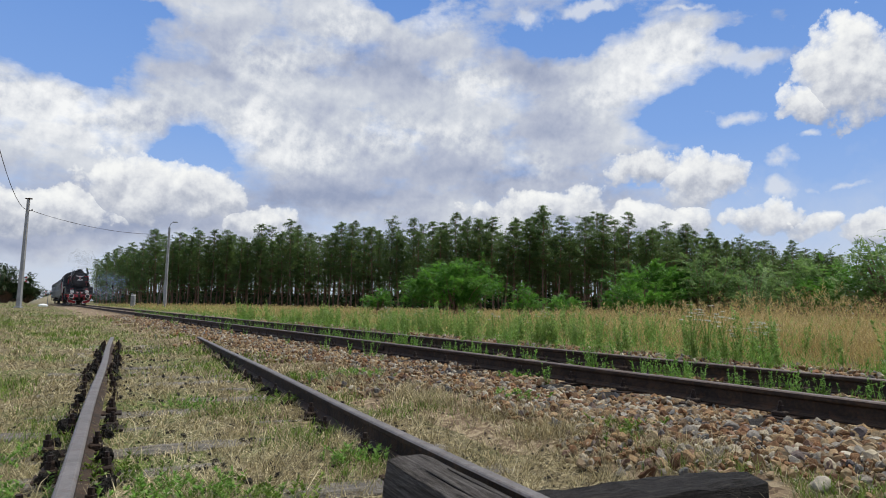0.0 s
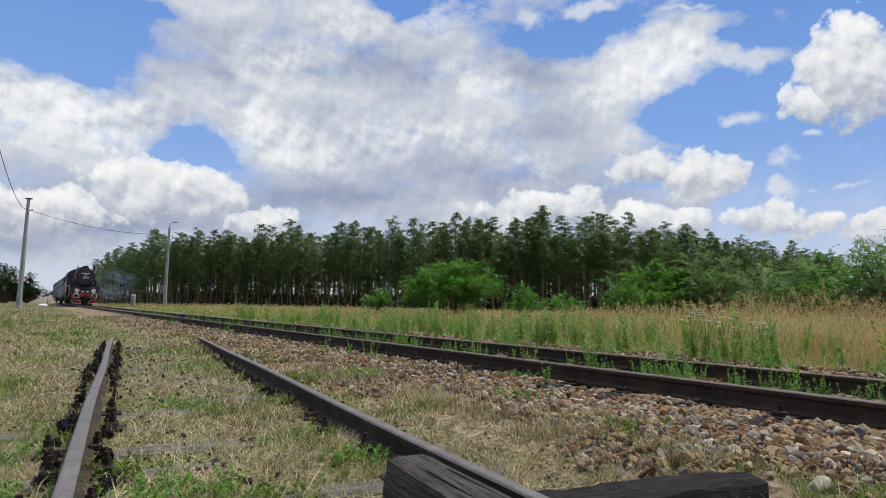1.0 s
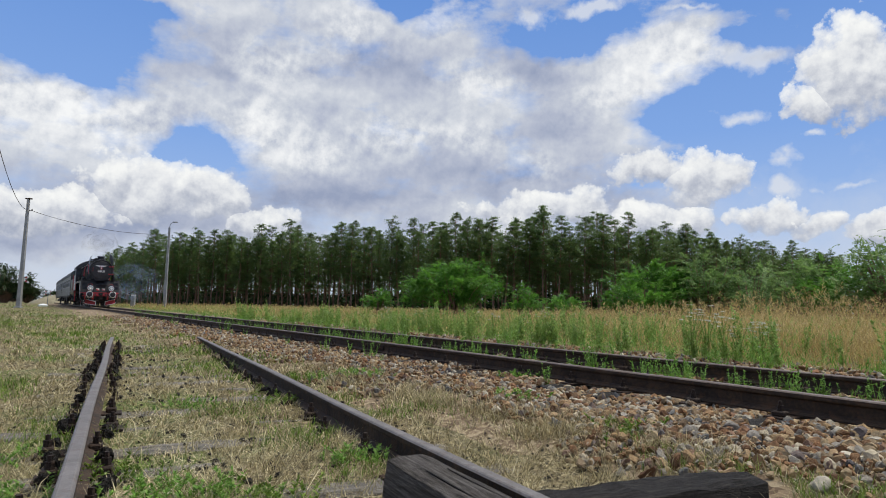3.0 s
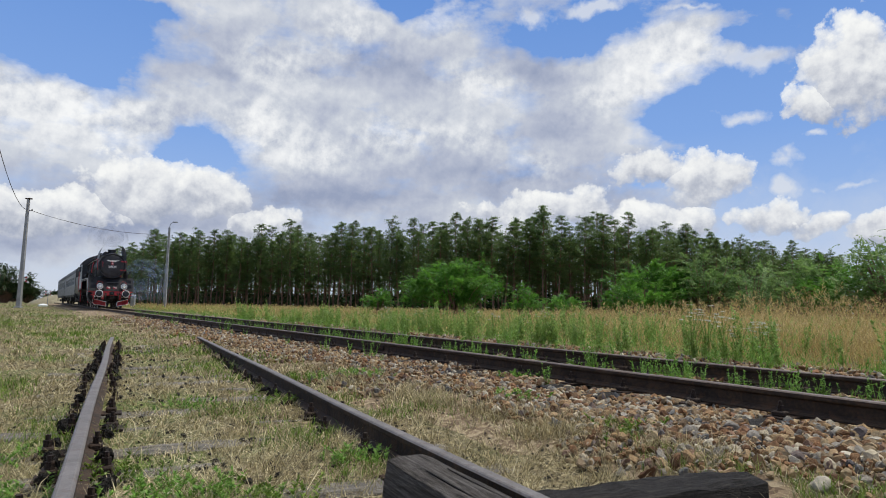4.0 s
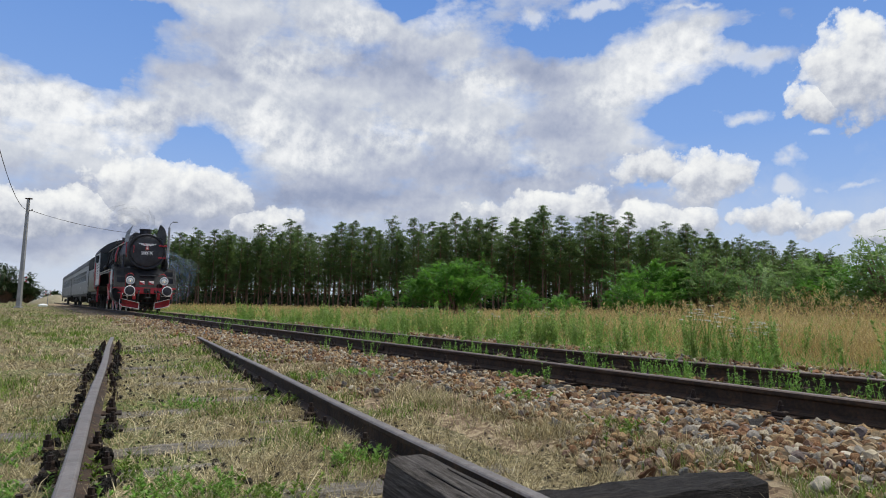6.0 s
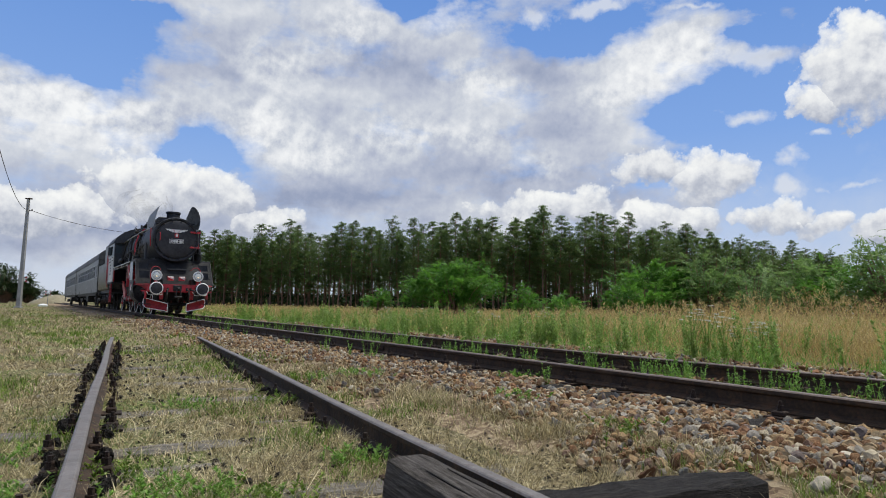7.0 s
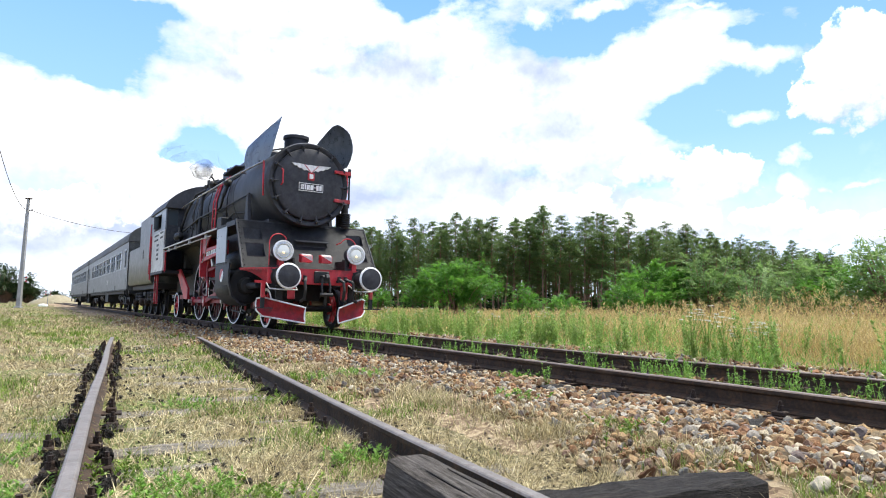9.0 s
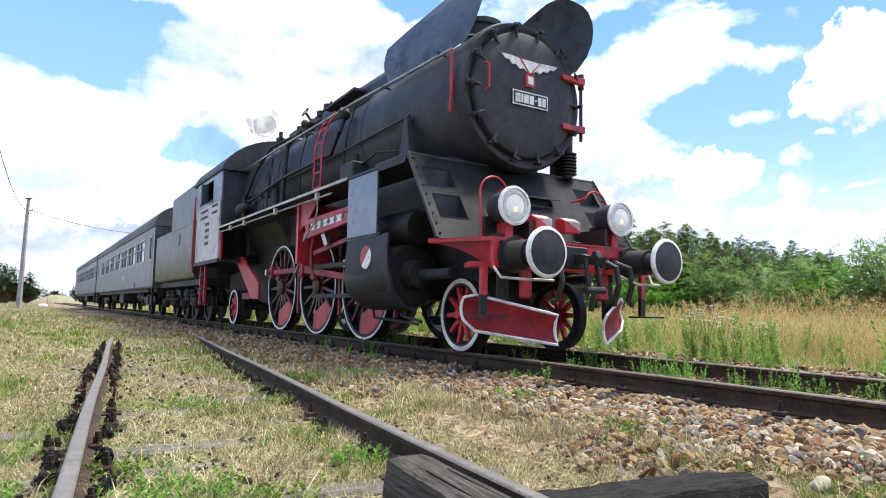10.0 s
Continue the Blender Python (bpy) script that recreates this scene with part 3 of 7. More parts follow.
def stone_shape(seed, fine=1):
    """A broken stone with worn corners."""
    rng = np.random.default_rng(seed)
    bm = bmesh.new()
    bmesh.ops.create_icosphere(bm, subdivisions=fine, radius=1.0)
    v = np.array([x.co[:] for x in bm.verts])
    t = np.array([[l.index for l in f.verts] for f in bm.faces])
    bm.free()
    v *= rng.uniform(0.88, 1.25, (len(v), 1))
    for _ in range(6):
        d = rng.normal(size=3)
        d /= np.linalg.norm(d)
        h = v @ d
        v -= np.outer(np.maximum(h - rng.uniform(0.5, 0.78), 0), d)
    return v * np.array([1.0, rng.uniform(0.6, 0.95), rng.uniform(0.42, 0.75)]), t


STONES = [stone_shape(40 + k) for k in range(10)]
WORN_STONES = [stone_shape(60 + k, 2) for k in range(10)]


def turns(rng, n):
    """n random rotation matrices."""
    q = rng.normal(size=(n, 4))
    q /= np.linalg.norm(q, axis=1)[:, None]
    w, x, y, z = q.T
    return np.stack([1 - 2 * (y * y + z * z), 2 * (x * y - w * z), 2 * (x * z + w * y), 2 * (x * y + w * z), 1 - 2 * (x * x + z * z), 2 * (y * z - w * x), 2 * (x * z - w * y), 2 * (y * z + w * x), 1 - 2 * (x * x + y * y)], 1).reshape(n, 3, 3)


def strew(rng, pts, size, shapes=STONES):
    """Stones at the points, as one array of vertices and triangles."""
    vs, ts, base = [], [], 0
    kind = rng.integers(0, len(shapes), len(pts))
    for k, (v, t) in enumerate(shapes):
        sel = kind == k
        n = int(sel.sum())
        if not n:
            continue
        r = turns(rng, n)
        p = np.einsum("nij,vj->nvi", r, v) * size[sel][:, None, None] + pts[sel][:, None, :]
        vs.append(p.reshape(-1, 3))
        ts.append((t[None] + (base + np.arange(n) * len(v))[:, None, None]).reshape(-1, 3))
        base += n * len(v)
    return np.concatenate(vs), np.concatenate(ts)


nrng = np.random.default_rng(3)


def bed_points(count, s0, s1, n0, n1):
    s, n = nrng.uniform(s0, s1, count), nrng.uniform(n0, n1, count)
    ragged = 0.25 * np.sin(1.9 * s) + 0.15 * np.sin(4.3 * s + 1)
    keep = (n > -2.35 + 0.14 * (1 - smoothstep(2.6, 6.0, s)) - 0.4 * (1 - smoothstep(0.6, 2.2, s)) + ragged + nrng.exponential(0.12, count) - 0.15) & (np.abs(np.abs(n) - GAUGE) > 0.10)
    on_wood = (np.abs((s - 3.11 + 0.34) % 0.68 - 0.34) < 0.12) & (np.abs(n) < 1.28)
    keep &= ~(on_wood & (nrng.random(count) < 0.93))
    s, n = s[keep], n[keep]
    a = MAIN_ANGLE
    x = -math.sin(a) * s + math.cos(a) * (MAIN_OFF + n)
    y = math.cos(a) * s + math.sin(a) * (MAIN_OFF + n)
    return x, y, n


cloud_v, cloud_t, base = [], [], 0
for count, s0, s1, n0, n1, lo, hi in ((17000, -2.5, 5.0, -2.8, -0.85, 0.016, 0.042), (7000, 5.0, 12.0, -2.8, -0.85, 0.02, 0.042), (5200, 12.0, 34.0, -2.9, -0.85, 0.03, 0.055), (2600, -2.0, 14.0, -0.65, 0.65, 0.02, 0.04), (9500, -2.0, 26.0, 0.85, 3.7, 0.03, 0.062)):
    x, y, n = bed_points(count, s0, s1, n0, n1)
    size = nrng.uniform(lo, hi, len(x)) * nrng.choice([0.5, 0.65, 0.9, 1.25], len(x))
    z = ground_z(x, y) + 0.012 + nrng.uniform(-0.01, 0.022, len(x))
    v, t = strew(nrng, np.stack([x, y, z], 1), size, WORN_STONES if s1 < 6 else STONES)
    cloud_v.append(v)
    cloud_t.append(t + base)
    base += len(v)
ballast = new("ballast", fast_mesh("ballast", np.concatenate(cloud_v), np.concatenate(cloud_t), STONE_FIELD))
tagged(ballast, "bed of broken tan, brown and grey stones", "ballast", kind="stuff")

# ---- grass ----
STRAW = leafy("dry_straw", [(0.17, 0.13, 0.065), (0.37, 0.305, 0.155), (0.60, 0.52, 0.32)], 1.0, 0.7, 0.15)
STALK = leafy("pale_stalk", [(0.45, 0.37, 0.2), (0.6, 0.52, 0.32), (0.7, 0.62, 0.42)], 0.6, 0.7, 0.1)
GREEN = leafy("short_green_grass", [(0.07, 0.125, 0.015), (0.14, 0.225, 0.028), (0.25, 0.33, 0.06)], 0.8, 0.6, 0.3)
FIELD = leafy("tall_meadow_grass", [(0.11, 0.20, 0.03), (0.22, 0.32, 0.06), (0.38, 0.42, 0.13), (0.52, 0.45, 0.2)], 0.8, 0.7, 0.3)
TAN = leafy("ripe_tan_grass", [(0.30, 0.20, 0.075), (0.50, 0.36, 0.14), (0.66, 0.53, 0.26)], 0.8, 0.7, 0.3)
HERB = leafy("fresh_green_herb", [(0.09, 0.20, 0.025), (0.17, 0.32, 0.05), (0.30, 0.44, 0.11)], 0.7, 0.55, 0.4)
SPIRE = leafy("pale_green_spire", [(0.16, 0.27, 0.05), (0.27, 0.40, 0.09), (0.40, 0.50, 0.16)], 0.6, 0.55, 0.4)
UMBEL = plain("white_flower", (0.55, 0.57, 0.45), 0.8)


def blades(rng, pts, height, width, lean, droop=0.3):
    """Bent tapering blades: three triangles each."""
    n = len(pts)
    az, face = rng.uniform(0, 2 * np.pi, n), rng.uniform(0, 2 * np.pi, n)
    d = np.stack([np.cos(az), np.sin(az), np.zeros(n)], 1)
    w = np.stack([np.cos(face), np.sin(face), np.zeros(n)], 1) * (width / 2)[:, None]
    up = np.array([0, 0, 1.0])
    sl, cl = np.sin(lean), np.cos(lean)
    mid = pts + d * (height * 0.5 * sl)[:, None] + up * (height * 0.52 * cl)[:, None]
    lean2 = np.minimum(lean + droop * rng.uniform(0.3, 1.5, n), 1.52)
    tip = mid + d * (height * 0.5 * np.sin(lean2))[:, None] + up * (height * 0.48 * np.cos(lean2))[:, None]
    v = np.stack([pts - w, pts + w, mid - w * 0.8, mid + w * 0.8, tip], 1).reshape(-1, 3)
    t = np.array([[0, 1, 3], [0, 3, 2], [2, 3, 4]])
    return v, (t[None] + (np.arange(n) * 5)[:, None, None]).reshape(-1, 3)


def fan(rng, count, y0, y1, spread=(-0.74, 0.74)):
    """Points over the ground, thinning out with distance."""
    y = y0 * (y1 / y0) ** rng.random(count)
    return y * rng.uniform(*spread, count), y


def patch(x, y, k):
    return 0.5 + 0.25 * (np.sin(2.1 * k * x + 1.3 * k * y) + np.sin(1.4 * k * y - 2.3 * k * x + 1.1)) * np.cos(0.7 * k * x - 0.9) + 0.25 * np.sin(5.3 * k * x + 2.9) * np.sin(4.7 * k * y)


def off_track(x, y, edge=-2.2):
    _, nm = main_sn(x, y)
    ss, ns = side_sn(x, y)
    clear = (np.abs(np.abs(ns) - GAUGE) > 0.05) | (ss > 13.4)
    clear &= ~((ns > 0.34) & (ns < 0.6) & (ss < 2.5))
    clear &= ~((np.abs(x - 0.87) < 0.6) & (np.abs(y - 2.6 - 0.4 * (x - 0.87)) < 0.16))
    return clear & (nm < edge)


def grass_object(name, label, x, y, height, width, lean, mat, droop=0.3):
    z = ground_z(x, y) - 0.004
    v, t = blades(nrng, np.stack([x, y, z], 1), height, width, lean, droop)
    ob = new(name, fast_mesh(name, v, t, mat))
    return tagged(ob, label, "grass", kind="stuff")


def u(lo, hi, like):
    return nrng.uniform(lo, hi, len(like))


# short dry grass of the siding, in tufts
x, y = fan(nrng, 9500, 1.9, 32)
x, y = np.repeat(x, 17), np.repeat(y, 17)
tuft = np.repeat(nrng.uniform(0.5, 1.25, len(x) // 17), 17)
x, y = x + nrng.normal(0, 0.022, len(x)) * np.maximum(1, y / 6), y + nrng.normal(0, 0.022, len(x)) * np.maximum(1, y / 6)
k = off_track(x, y) | (off_track(x, y, -1.9) & (nrng.random(len(x)) < 0.3))
k &= nrng.random(len(x)) < 0.25 + 0.75 * smoothstep(0.28, 0.55, patch(x, y, 1.7) + nrng.normal(0, 0.08, len(x)))
x, y, tuft = x[k], y[k], tuft[k]
grass_object("dry_grass", "short trampled straw-coloured grass", x, y, u(0.05, 0.13, x) * tuft * (1 + y / 40), 0.0036 * np.maximum(1, y / 3.2), u(0.35, 1.45, x), STRAW, 0.5)
x, y = fan(nrng, 70000, 1.9, 20)
k = off_track(x, y, -2.0) & (nrng.random(len(x)) < 0.2 + 0.8 * smoothstep(0.3, 0.6, patch(x, y, 2.3)))
x, y = x[k], y[k]
grass_object("straw_litter", "matted pale straw lying flat on the soil", x, y, u(0.03, 0.12, x), 0.0036 * np.maximum(1, y / 3.2), u(1.3, 1.54, x), STALK, 0.05)
x, y = fan(nrng, 9000, 1.9, 13)
k = off_track(x, y, -2.0) & (patch(x, y, 1.1) + nrng.normal(0, 0.12, len(x)) < 0.55)
x, y = x[k], y[k]
v, t = strew(nrng, np.stack([x, y, ground_z(x, y)], 1), u(0.004, 0.016, x) * nrng.choice([0.6, 1.0, 1.4], len(x)))
tagged(new("soil_crumbs", fast_mesh("soil_crumbs", v, t, DARK_WOOD)), "dark crumbs of humus and rotten wood in the grass", "soil crumbs", kind="stuff")
# dry tussocks where the ballast runs out
ts, tn = nrng.uniform(1.6, 7.0, 90), nrng.normal(-2.35, 0.18, 90)
a = MAIN_ANGLE
x, y = np.repeat(-math.sin(a) * ts + math.cos(a) * (MAIN_OFF + tn), 90), np.repeat(math.cos(a) * ts + math.sin(a) * (MAIN_OFF + tn), 90)
x, y = x + nrng.normal(0, 0.05, len(x)), y + nrng.normal(0, 0.05, len(x))
k = off_track(x, y, -1.4)
x, y = x[k], y[k]
grass_object("dry_grass", "brittle brown tussocks at the ballast's edge", x, y, u(0.04, 0.15, x), 0.0034 * np.maximum(1, y / 3.2), u(0.1, 1.3, x), STRAW, 0.5)
# long pale stalks lying about, and dark chips of rotten wood
x, y = fan(nrng, 4200, 2.0, 16)
k = off_track(x, y)
x, y = x[k], y[k]
grass_object("straw_stalks", "long pale dry stalks lying in the grass", x, y, u(0.12, 0.34, x), 0.0034 * np.maximum(1, y / 4), u(1.25, 1.5, x), STALK, 0.1)
cs, cn = nrng.uniform(1.5, 13, 420), nrng.normal(0, 0.42, 420) - 0.3
a = SIDE_ANGLE
x, y = -math.sin(a) * cs + math.cos(a) * (SIDE_OFF + cn), math.cos(a) * cs + math.sin(a) * (SIDE_OFF + cn)
k = off_track(x, y)
x, y = x[k], y[k]
v, t = strew(nrng, np.stack([x, y, ground_z(x, y) + 0.004], 1), u(0.012, 0.035, x))
tagged(new("wood_chips", fast_mesh("wood_chips", v, t, DARK_WOOD)), "dark mossy chips of rotten sleeper wood", "wood chips", kind="stuff")
# green tufts among it
x, y = fan(nrng, 190000, 1.9, 34)
k = off_track(x, y) & (patch(x, y, 0.9) + 0.35 * patch(x, y, 3.1) + nrng.normal(0, 0.10, len(x)) > 0.85)
x, y = x[k], y[k]
grass_object("green_grass", "low green grass tufts", x, y, u(0.03, 0.1, x) * (1 + y / 40), 0.0036 * np.maximum(1, y / 3.2), u(0.1, 1.0, x), GREEN)
# farther meadow on the near side of the line
x, y = fan(nrng, 60000, 14, 150)
_, nm = main_sn(x, y)
k = nm < -2.4
x, y = x[k], y[k]
mixed = patch(x, y, 0.25) + nrng.normal(0, 0.15, len(x)) > 0.55
grass_object("dry_grass", "pale dry meadow grass beside the line", x[~mixed], y[~mixed], u(0.06, 0.2, x[~mixed]), 0.004 * np.maximum(1, y[~mixed] / 6), u(0.2, 1.2, x[~mixed]), STRAW)
grass_object("green_grass", "green meadow grass beside the line", x[mixed], y[mixed], u(0.05, 0.18, x[mixed]), 0.005 * np.maximum(1, y[mixed] / 6), u(0.1, 0.9, x[mixed]), GREEN)
# tall meadow beyond the main track
x, y = fan(nrng, 190000, 5.0, 120, (-0.72, 0.8))
sm, nm = main_sn(x, y)
k = (nm > 3.3 + 0.4 * np.sin(0.8 * sm)) & (nrng.random(len(x)) < 0.12 + 0.88 * smoothstep(3.3, 6.0, nm))
x, y, nm, sm = x[k], y[k], nm[k], sm[k]
right = smoothstep(0.1, 0.5, x / y)
grown = (0.2 + 0.6 * smoothstep(3.2, 7.0, nm)) * (0.62 + 0.5 * right) * (0.5 + 0.55 * patch(x, y, 0.45) + 0.35 * patch(x, y, 1.3))
ripe = patch(x, y, 0.16) * 0.4 + 0.4 * patch(x, y, 0.6) + 0.25 * right + 0.3 * smoothstep(3.5, 8, nm) + nrng.normal(0, 0.16, len(x)) > 0.6
for sel, name, label, mat in ((~ripe, "meadow_grass", "tall green and yellowing meadow grass", FIELD), (ripe, "ripe_grass", "tall ripe tan grass of the meadow", TAN)):
    grass_object(name, label, x[sel], y[sel], grown[sel] * u(0.55, 1.15, x[sel]), 0.0042 * np.maximum(1, y[sel] / 7), u(0.02, 0.6, x[sel]), mat, 0.4)
# nodding seed heads
sel = nrng.random(len(x)) < 0.09
sx, sy, sg = x[sel], y[sel], grown[sel]
rep = 7
hx, hy = np.repeat(sx, rep), np.repeat(sy, rep)
hz = np.repeat(ground_z(sx, sy) + sg * u(0.85, 1.25, sx), rep)
pts = np.stack([hx + nrng.normal(0, 0.012, len(hx)), hy + nrng.normal(0, 0.012, len(hx)), hz + nrng.uniform(-0.09, 0.06, len(hx))], 1)
v, t = blades(nrng, pts, u(0.04, 0.09, hx), 0.006 * np.maximum(1, hy / 9), u(0.2, 1.2, hx))
tagged(new("seed_head", fast_mesh("seed_head", v, t, TAN)), "tan feathery seed heads above the meadow", "grass", kind="stuff")
# leafy herbs in the meadow's edge
x, y = fan(nrng, 130000, 6.0, 60, (-0.6, 0.8))
sm, nm = main_sn(x, y)
k = (nm > 2.9) & (nm < 9.0 + 5 * np.sin(sm)) & (patch(x, y, 1.2) + nrng.normal(0, 0.1, len(x)) > 0.52)
x, y, nm = x[k], y[k], nm[k]
grown = (0.16 + 0.4 * smoothstep(2.8, 5.5, nm)) * u(0.6, 1.25, x)
z = ground_z(x, y) + grown * nrng.random(len(x))
v, t = blades(nrng, np.stack([x, y, z], 1), u(0.05, 0.13, x), 0.013 * np.maximum(1, y / 12), u(0.2, 1.3, x))
tagged(new("herbs", fast_mesh("herbs", v, t, HERB)), "leafy green herbs at the meadow's edge", "herbs", kind="stuff")
# white umbels
sel = nrng.random(len(x)) < 0.006
ux, uy = np.repeat(x[sel], 14), np.repeat(y[sel], 14)
uz = np.repeat(ground_z(x[sel], y[sel]) + grown[sel] * u(0.9, 1.4, x[sel]), 14)
pts = np.stack([ux + nrng.normal(0, 0.022, len(ux)), uy + nrng.normal(0, 0.022, len(ux)), uz + nrng.normal(0, 0.006, len(ux))], 1)
v, t = blades(nrng, pts, np.full(len(ux), 0.018), np.full(len(ux), 0.014), u(0.8, 1.5, ux))
tagged(new("umbel_flowers", fast_mesh("umbel_flowers", v, t, UMBEL)), "small white umbel flowers among the herbs", "flowers", kind="stuff")


# ---- weeds by the rails ----
def weed_mesh(seed, h, stems, bushy, leaf=0.045):
    rng = np.random.default_rng(seed)
    vs, ts, base = [], [], 0
    for _ in range(stems):
        foot = rng.normal(0, 0.05 * bushy, 2)
        lean = rng.normal(0, 0.22 * bushy, 2)
        hh = h * rng.uniform(0.55, 1.0)
        n = int(10 + 90 * hh)
        f = rng.uniform(0.1, 1.0, n)
        p = np.stack([foot[0] + lean[0] * f * hh, foot[1] + lean[1] * f * hh, f * hh], 1)
        v, t = blades(rng, p, leaf * (1.25 - 0.7 * f), np.full(n, leaf * 0.26), rng.uniform(0.5, 1.3, n), 0.5)
        vs.append(v)
        ts.append(t + base)
        base += len(v)
        v, t = blades(rng, np.array([[foot[0], foot[1], -0.02]]), np.array([hh * 1.03]), np.array([0.006]), np.array([float(np.hypot(*lean))]), 0.0)
        vs.append(v)
        ts.append(t + base)
        base += len(v)
    return np.concatenate(vs), np.concatenate(ts)


def weed(name, label, seed, h, stems, bushy, mat=HERB, leaf=0.045):
    v, t = weed_mesh(seed, h, stems, bushy, leaf)
    return tagged(new(name, fast_mesh(name, v, t, mat)), label, "weed", "weeds by the rails", "stuff" if stems > 20 else "")


weed_kinds = [weed("weed", "fresh green leafy weed growing by the rail", 60 + k, (0.22, 0.3, 0.26, 0.34)[k], (3, 5, 4, 6)[k], 0.8) for k in range(4)]
used = set()
rng = random.Random(21)
spots = [main_at(4.56, -1.0), main_at(6.95, -0.45), main_at(10.8, -0.35), main_at(3.5, -0.4), main_at(3.1, 0.45), main_at(2.9, 0.5)]
spots += [main_at(rng.uniform(1.5, 40) if k % 3 else rng.uniform(3, 13), rng.uniform(-0.45, 0.66)) for k in range(170)]
spots += [main_at(rng.uniform(2, 34), rng.uniform(0.95, 2.6)) for k in range(100)]
spots += [main_at(rng.uniform(7, 30), rng.uniform(-1.5, -1.0)) for k in range(14)]
for i, p in enumerate(spots):
    kd = weed_kinds[i % 4]
    q = rng.uniform(0.6, 1.2) * (1.2 if main_sn(p.x, p.y)[1] > 0.9 else 0.9)
    m = pose(p.x, p.y, float(ground_z(p.x, p.y)), 0, 0, rng.uniform(0, 360))
    if i % 4 not in used and i < 4:
        used.add(i % 4)
        kd.matrix_basis = m
    else:
        c = copy_thing(kd, m)
        c.scale = (q, q, q)
herb_kinds = [weed("tall_herb", "tall green leafy herb standing in the meadow", 90 + k, (0.75, 0.95, 0.65)[k], (5, 6, 7)[k], 0.75, SPIRE, 0.08) for k in range(3)]
for i in range(280):
    hs, hn = -3.0 + 34 * rng.random() ** 1.25, 2.9 + 8 * rng.random() ** 1.6
    p = main_at(hs, hn)
    m = pose(p.x, p.y, float(ground_z(p.x, p.y)), 0, 0, rng.uniform(0, 360))
    if i < 3:
        herb_kinds[i].matrix_basis = m
    else:
        c = copy_thing(herb_kinds[i % 3], m)
        q = rng.uniform(0.5, 1.1)
        c.scale = (q, q, q)


def umbel_plant(seed, h, heads):
    """A branching stem with feathery leaves and flat white flower heads."""
    rng = np.random.default_rng(seed)
    p = thing("umbel_plant", "green wild carrot plant with flat white flower heads", "wildflower", "wild carrots of the meadow")
    v, t = weed_mesh(seed, h * 0.75, 4, 1.3, 0.08)
    leaves = new("leaves", fast_mesh("leaves", v, t, SPIRE))
    leaves.parent = p
    for k in range(heads):
        az, out = rng.uniform(0, 6.28), rng.uniform(0.05, 0.22)
        top = np.array([math.cos(az) * out, math.sin(az) * out, h * rng.uniform(0.7, 1.0)])
        part("stalk", bmx2((tube, [(top[0] * 0.1, top[1] * 0.1, -0.02), (top[0] * 0.4, top[1] * 0.4, top[2] * 0.6), tuple(top)], 0.004, 4)), SPIRE, p)
        a, r = rng.uniform(0, 6.28, 26), 0.042 * np.sqrt(rng.random(26)) * rng.uniform(0.6, 1.2)
        pts = top + np.stack([np.cos(a) * r, np.sin(a) * r, 0.004 - 1.5 * r * r + rng.normal(0, 0.003, 26)], 1)
        v, t = blades(rng, pts, np.full(26, 0.015), np.full(26, 0.012), rng.uniform(0.6, 1.4, 26))
        head = new("flower_head", fast_mesh("flower_head", v, t, UMBEL))
        head.parent = p
    return p


carrots = [umbel_plant(500 + k, (0.62, 0.78, 0.5)[k], (6, 9, 5)[k]) for k in range(3)]
for i in range(24):
    if i < 7:
        slope, far = rng.uniform(0.38, 0.54), rng.uniform(8.6, 10.0)
        p = Vector((slope * far, far, 0))
    else:
        p = main_at(2 + 22 * rng.random(), 3.2 + 4.5 * rng.random())
    m = pose(p.x, p.y, float(ground_z(p.x, p.y)), 0, 0, rng.uniform(0, 360))
    if i < 3:
        carrots[i].matrix_basis = m
    else:
        copy_thing(carrots[i % 3], m)
clump_kinds = [weed("weed_clump", "low bright green clump of leaves in dry grass", 80 + k, 0.09, 26, 2.2, GREEN if k == 1 else HERB, 0.04) for k in range(3)]
spots = [(-0.95, 2.86), (-0.62, 2.75), (-1.15, 2.7), (-1.9, 5.1), (-1.3, 5.4), (-0.42, 3.5), (0.54, 5.2), (1.08, 3.8), (-1.2, 6.8), (-0.68, 6.6), (-1.5, 6.9), (0.79, 6.5), (-1.75, 2.75), (-1.55, 3.1), (-0.9, 6.9), (0.42, 2.45), (0.36, 2.38), (-2.2, 3.3), (1.1, 2.45)]
for i, (px, py) in enumerate(spots):
    m = pose(px, py, float(ground_z(px, py)), 0, 0, 77 * i)
    if i < 3:
        clump_kinds[i].matrix_basis = m
    else:
        copy_thing(clump_kinds[i % 3], m)

# ---- trees ----
BARK = material("pine_bark", [(0.08, 0.05, 0.035), (0.20, 0.115, 0.075), (0.34, 0.19, 0.115)], 6, 0.9, 0, 0.6, stretch=(1, 1, 0.3))
NEEDLE = leafy("pine_needles", [(0.066, 0.12, 0.036), (0.128, 0.198, 0.062), (0.20, 0.275, 0.092)], 0.7, 0.5, 0.5)
LEAF = leafy("locust_leaves", [(0.055, 0.16, 0.018), (0.10, 0.24, 0.03), (0.165, 0.33, 0.056)], 0.7, 0.55, 0.45)
LEAF_GREY = leafy("grey_green_leaves", [(0.10, 0.18, 0.045), (0.16, 0.26, 0.075), (0.24, 0.34, 0.115)], 0.7, 0.55, 0.45)
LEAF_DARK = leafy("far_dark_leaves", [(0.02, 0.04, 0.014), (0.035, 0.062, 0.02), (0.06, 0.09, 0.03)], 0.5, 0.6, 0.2)


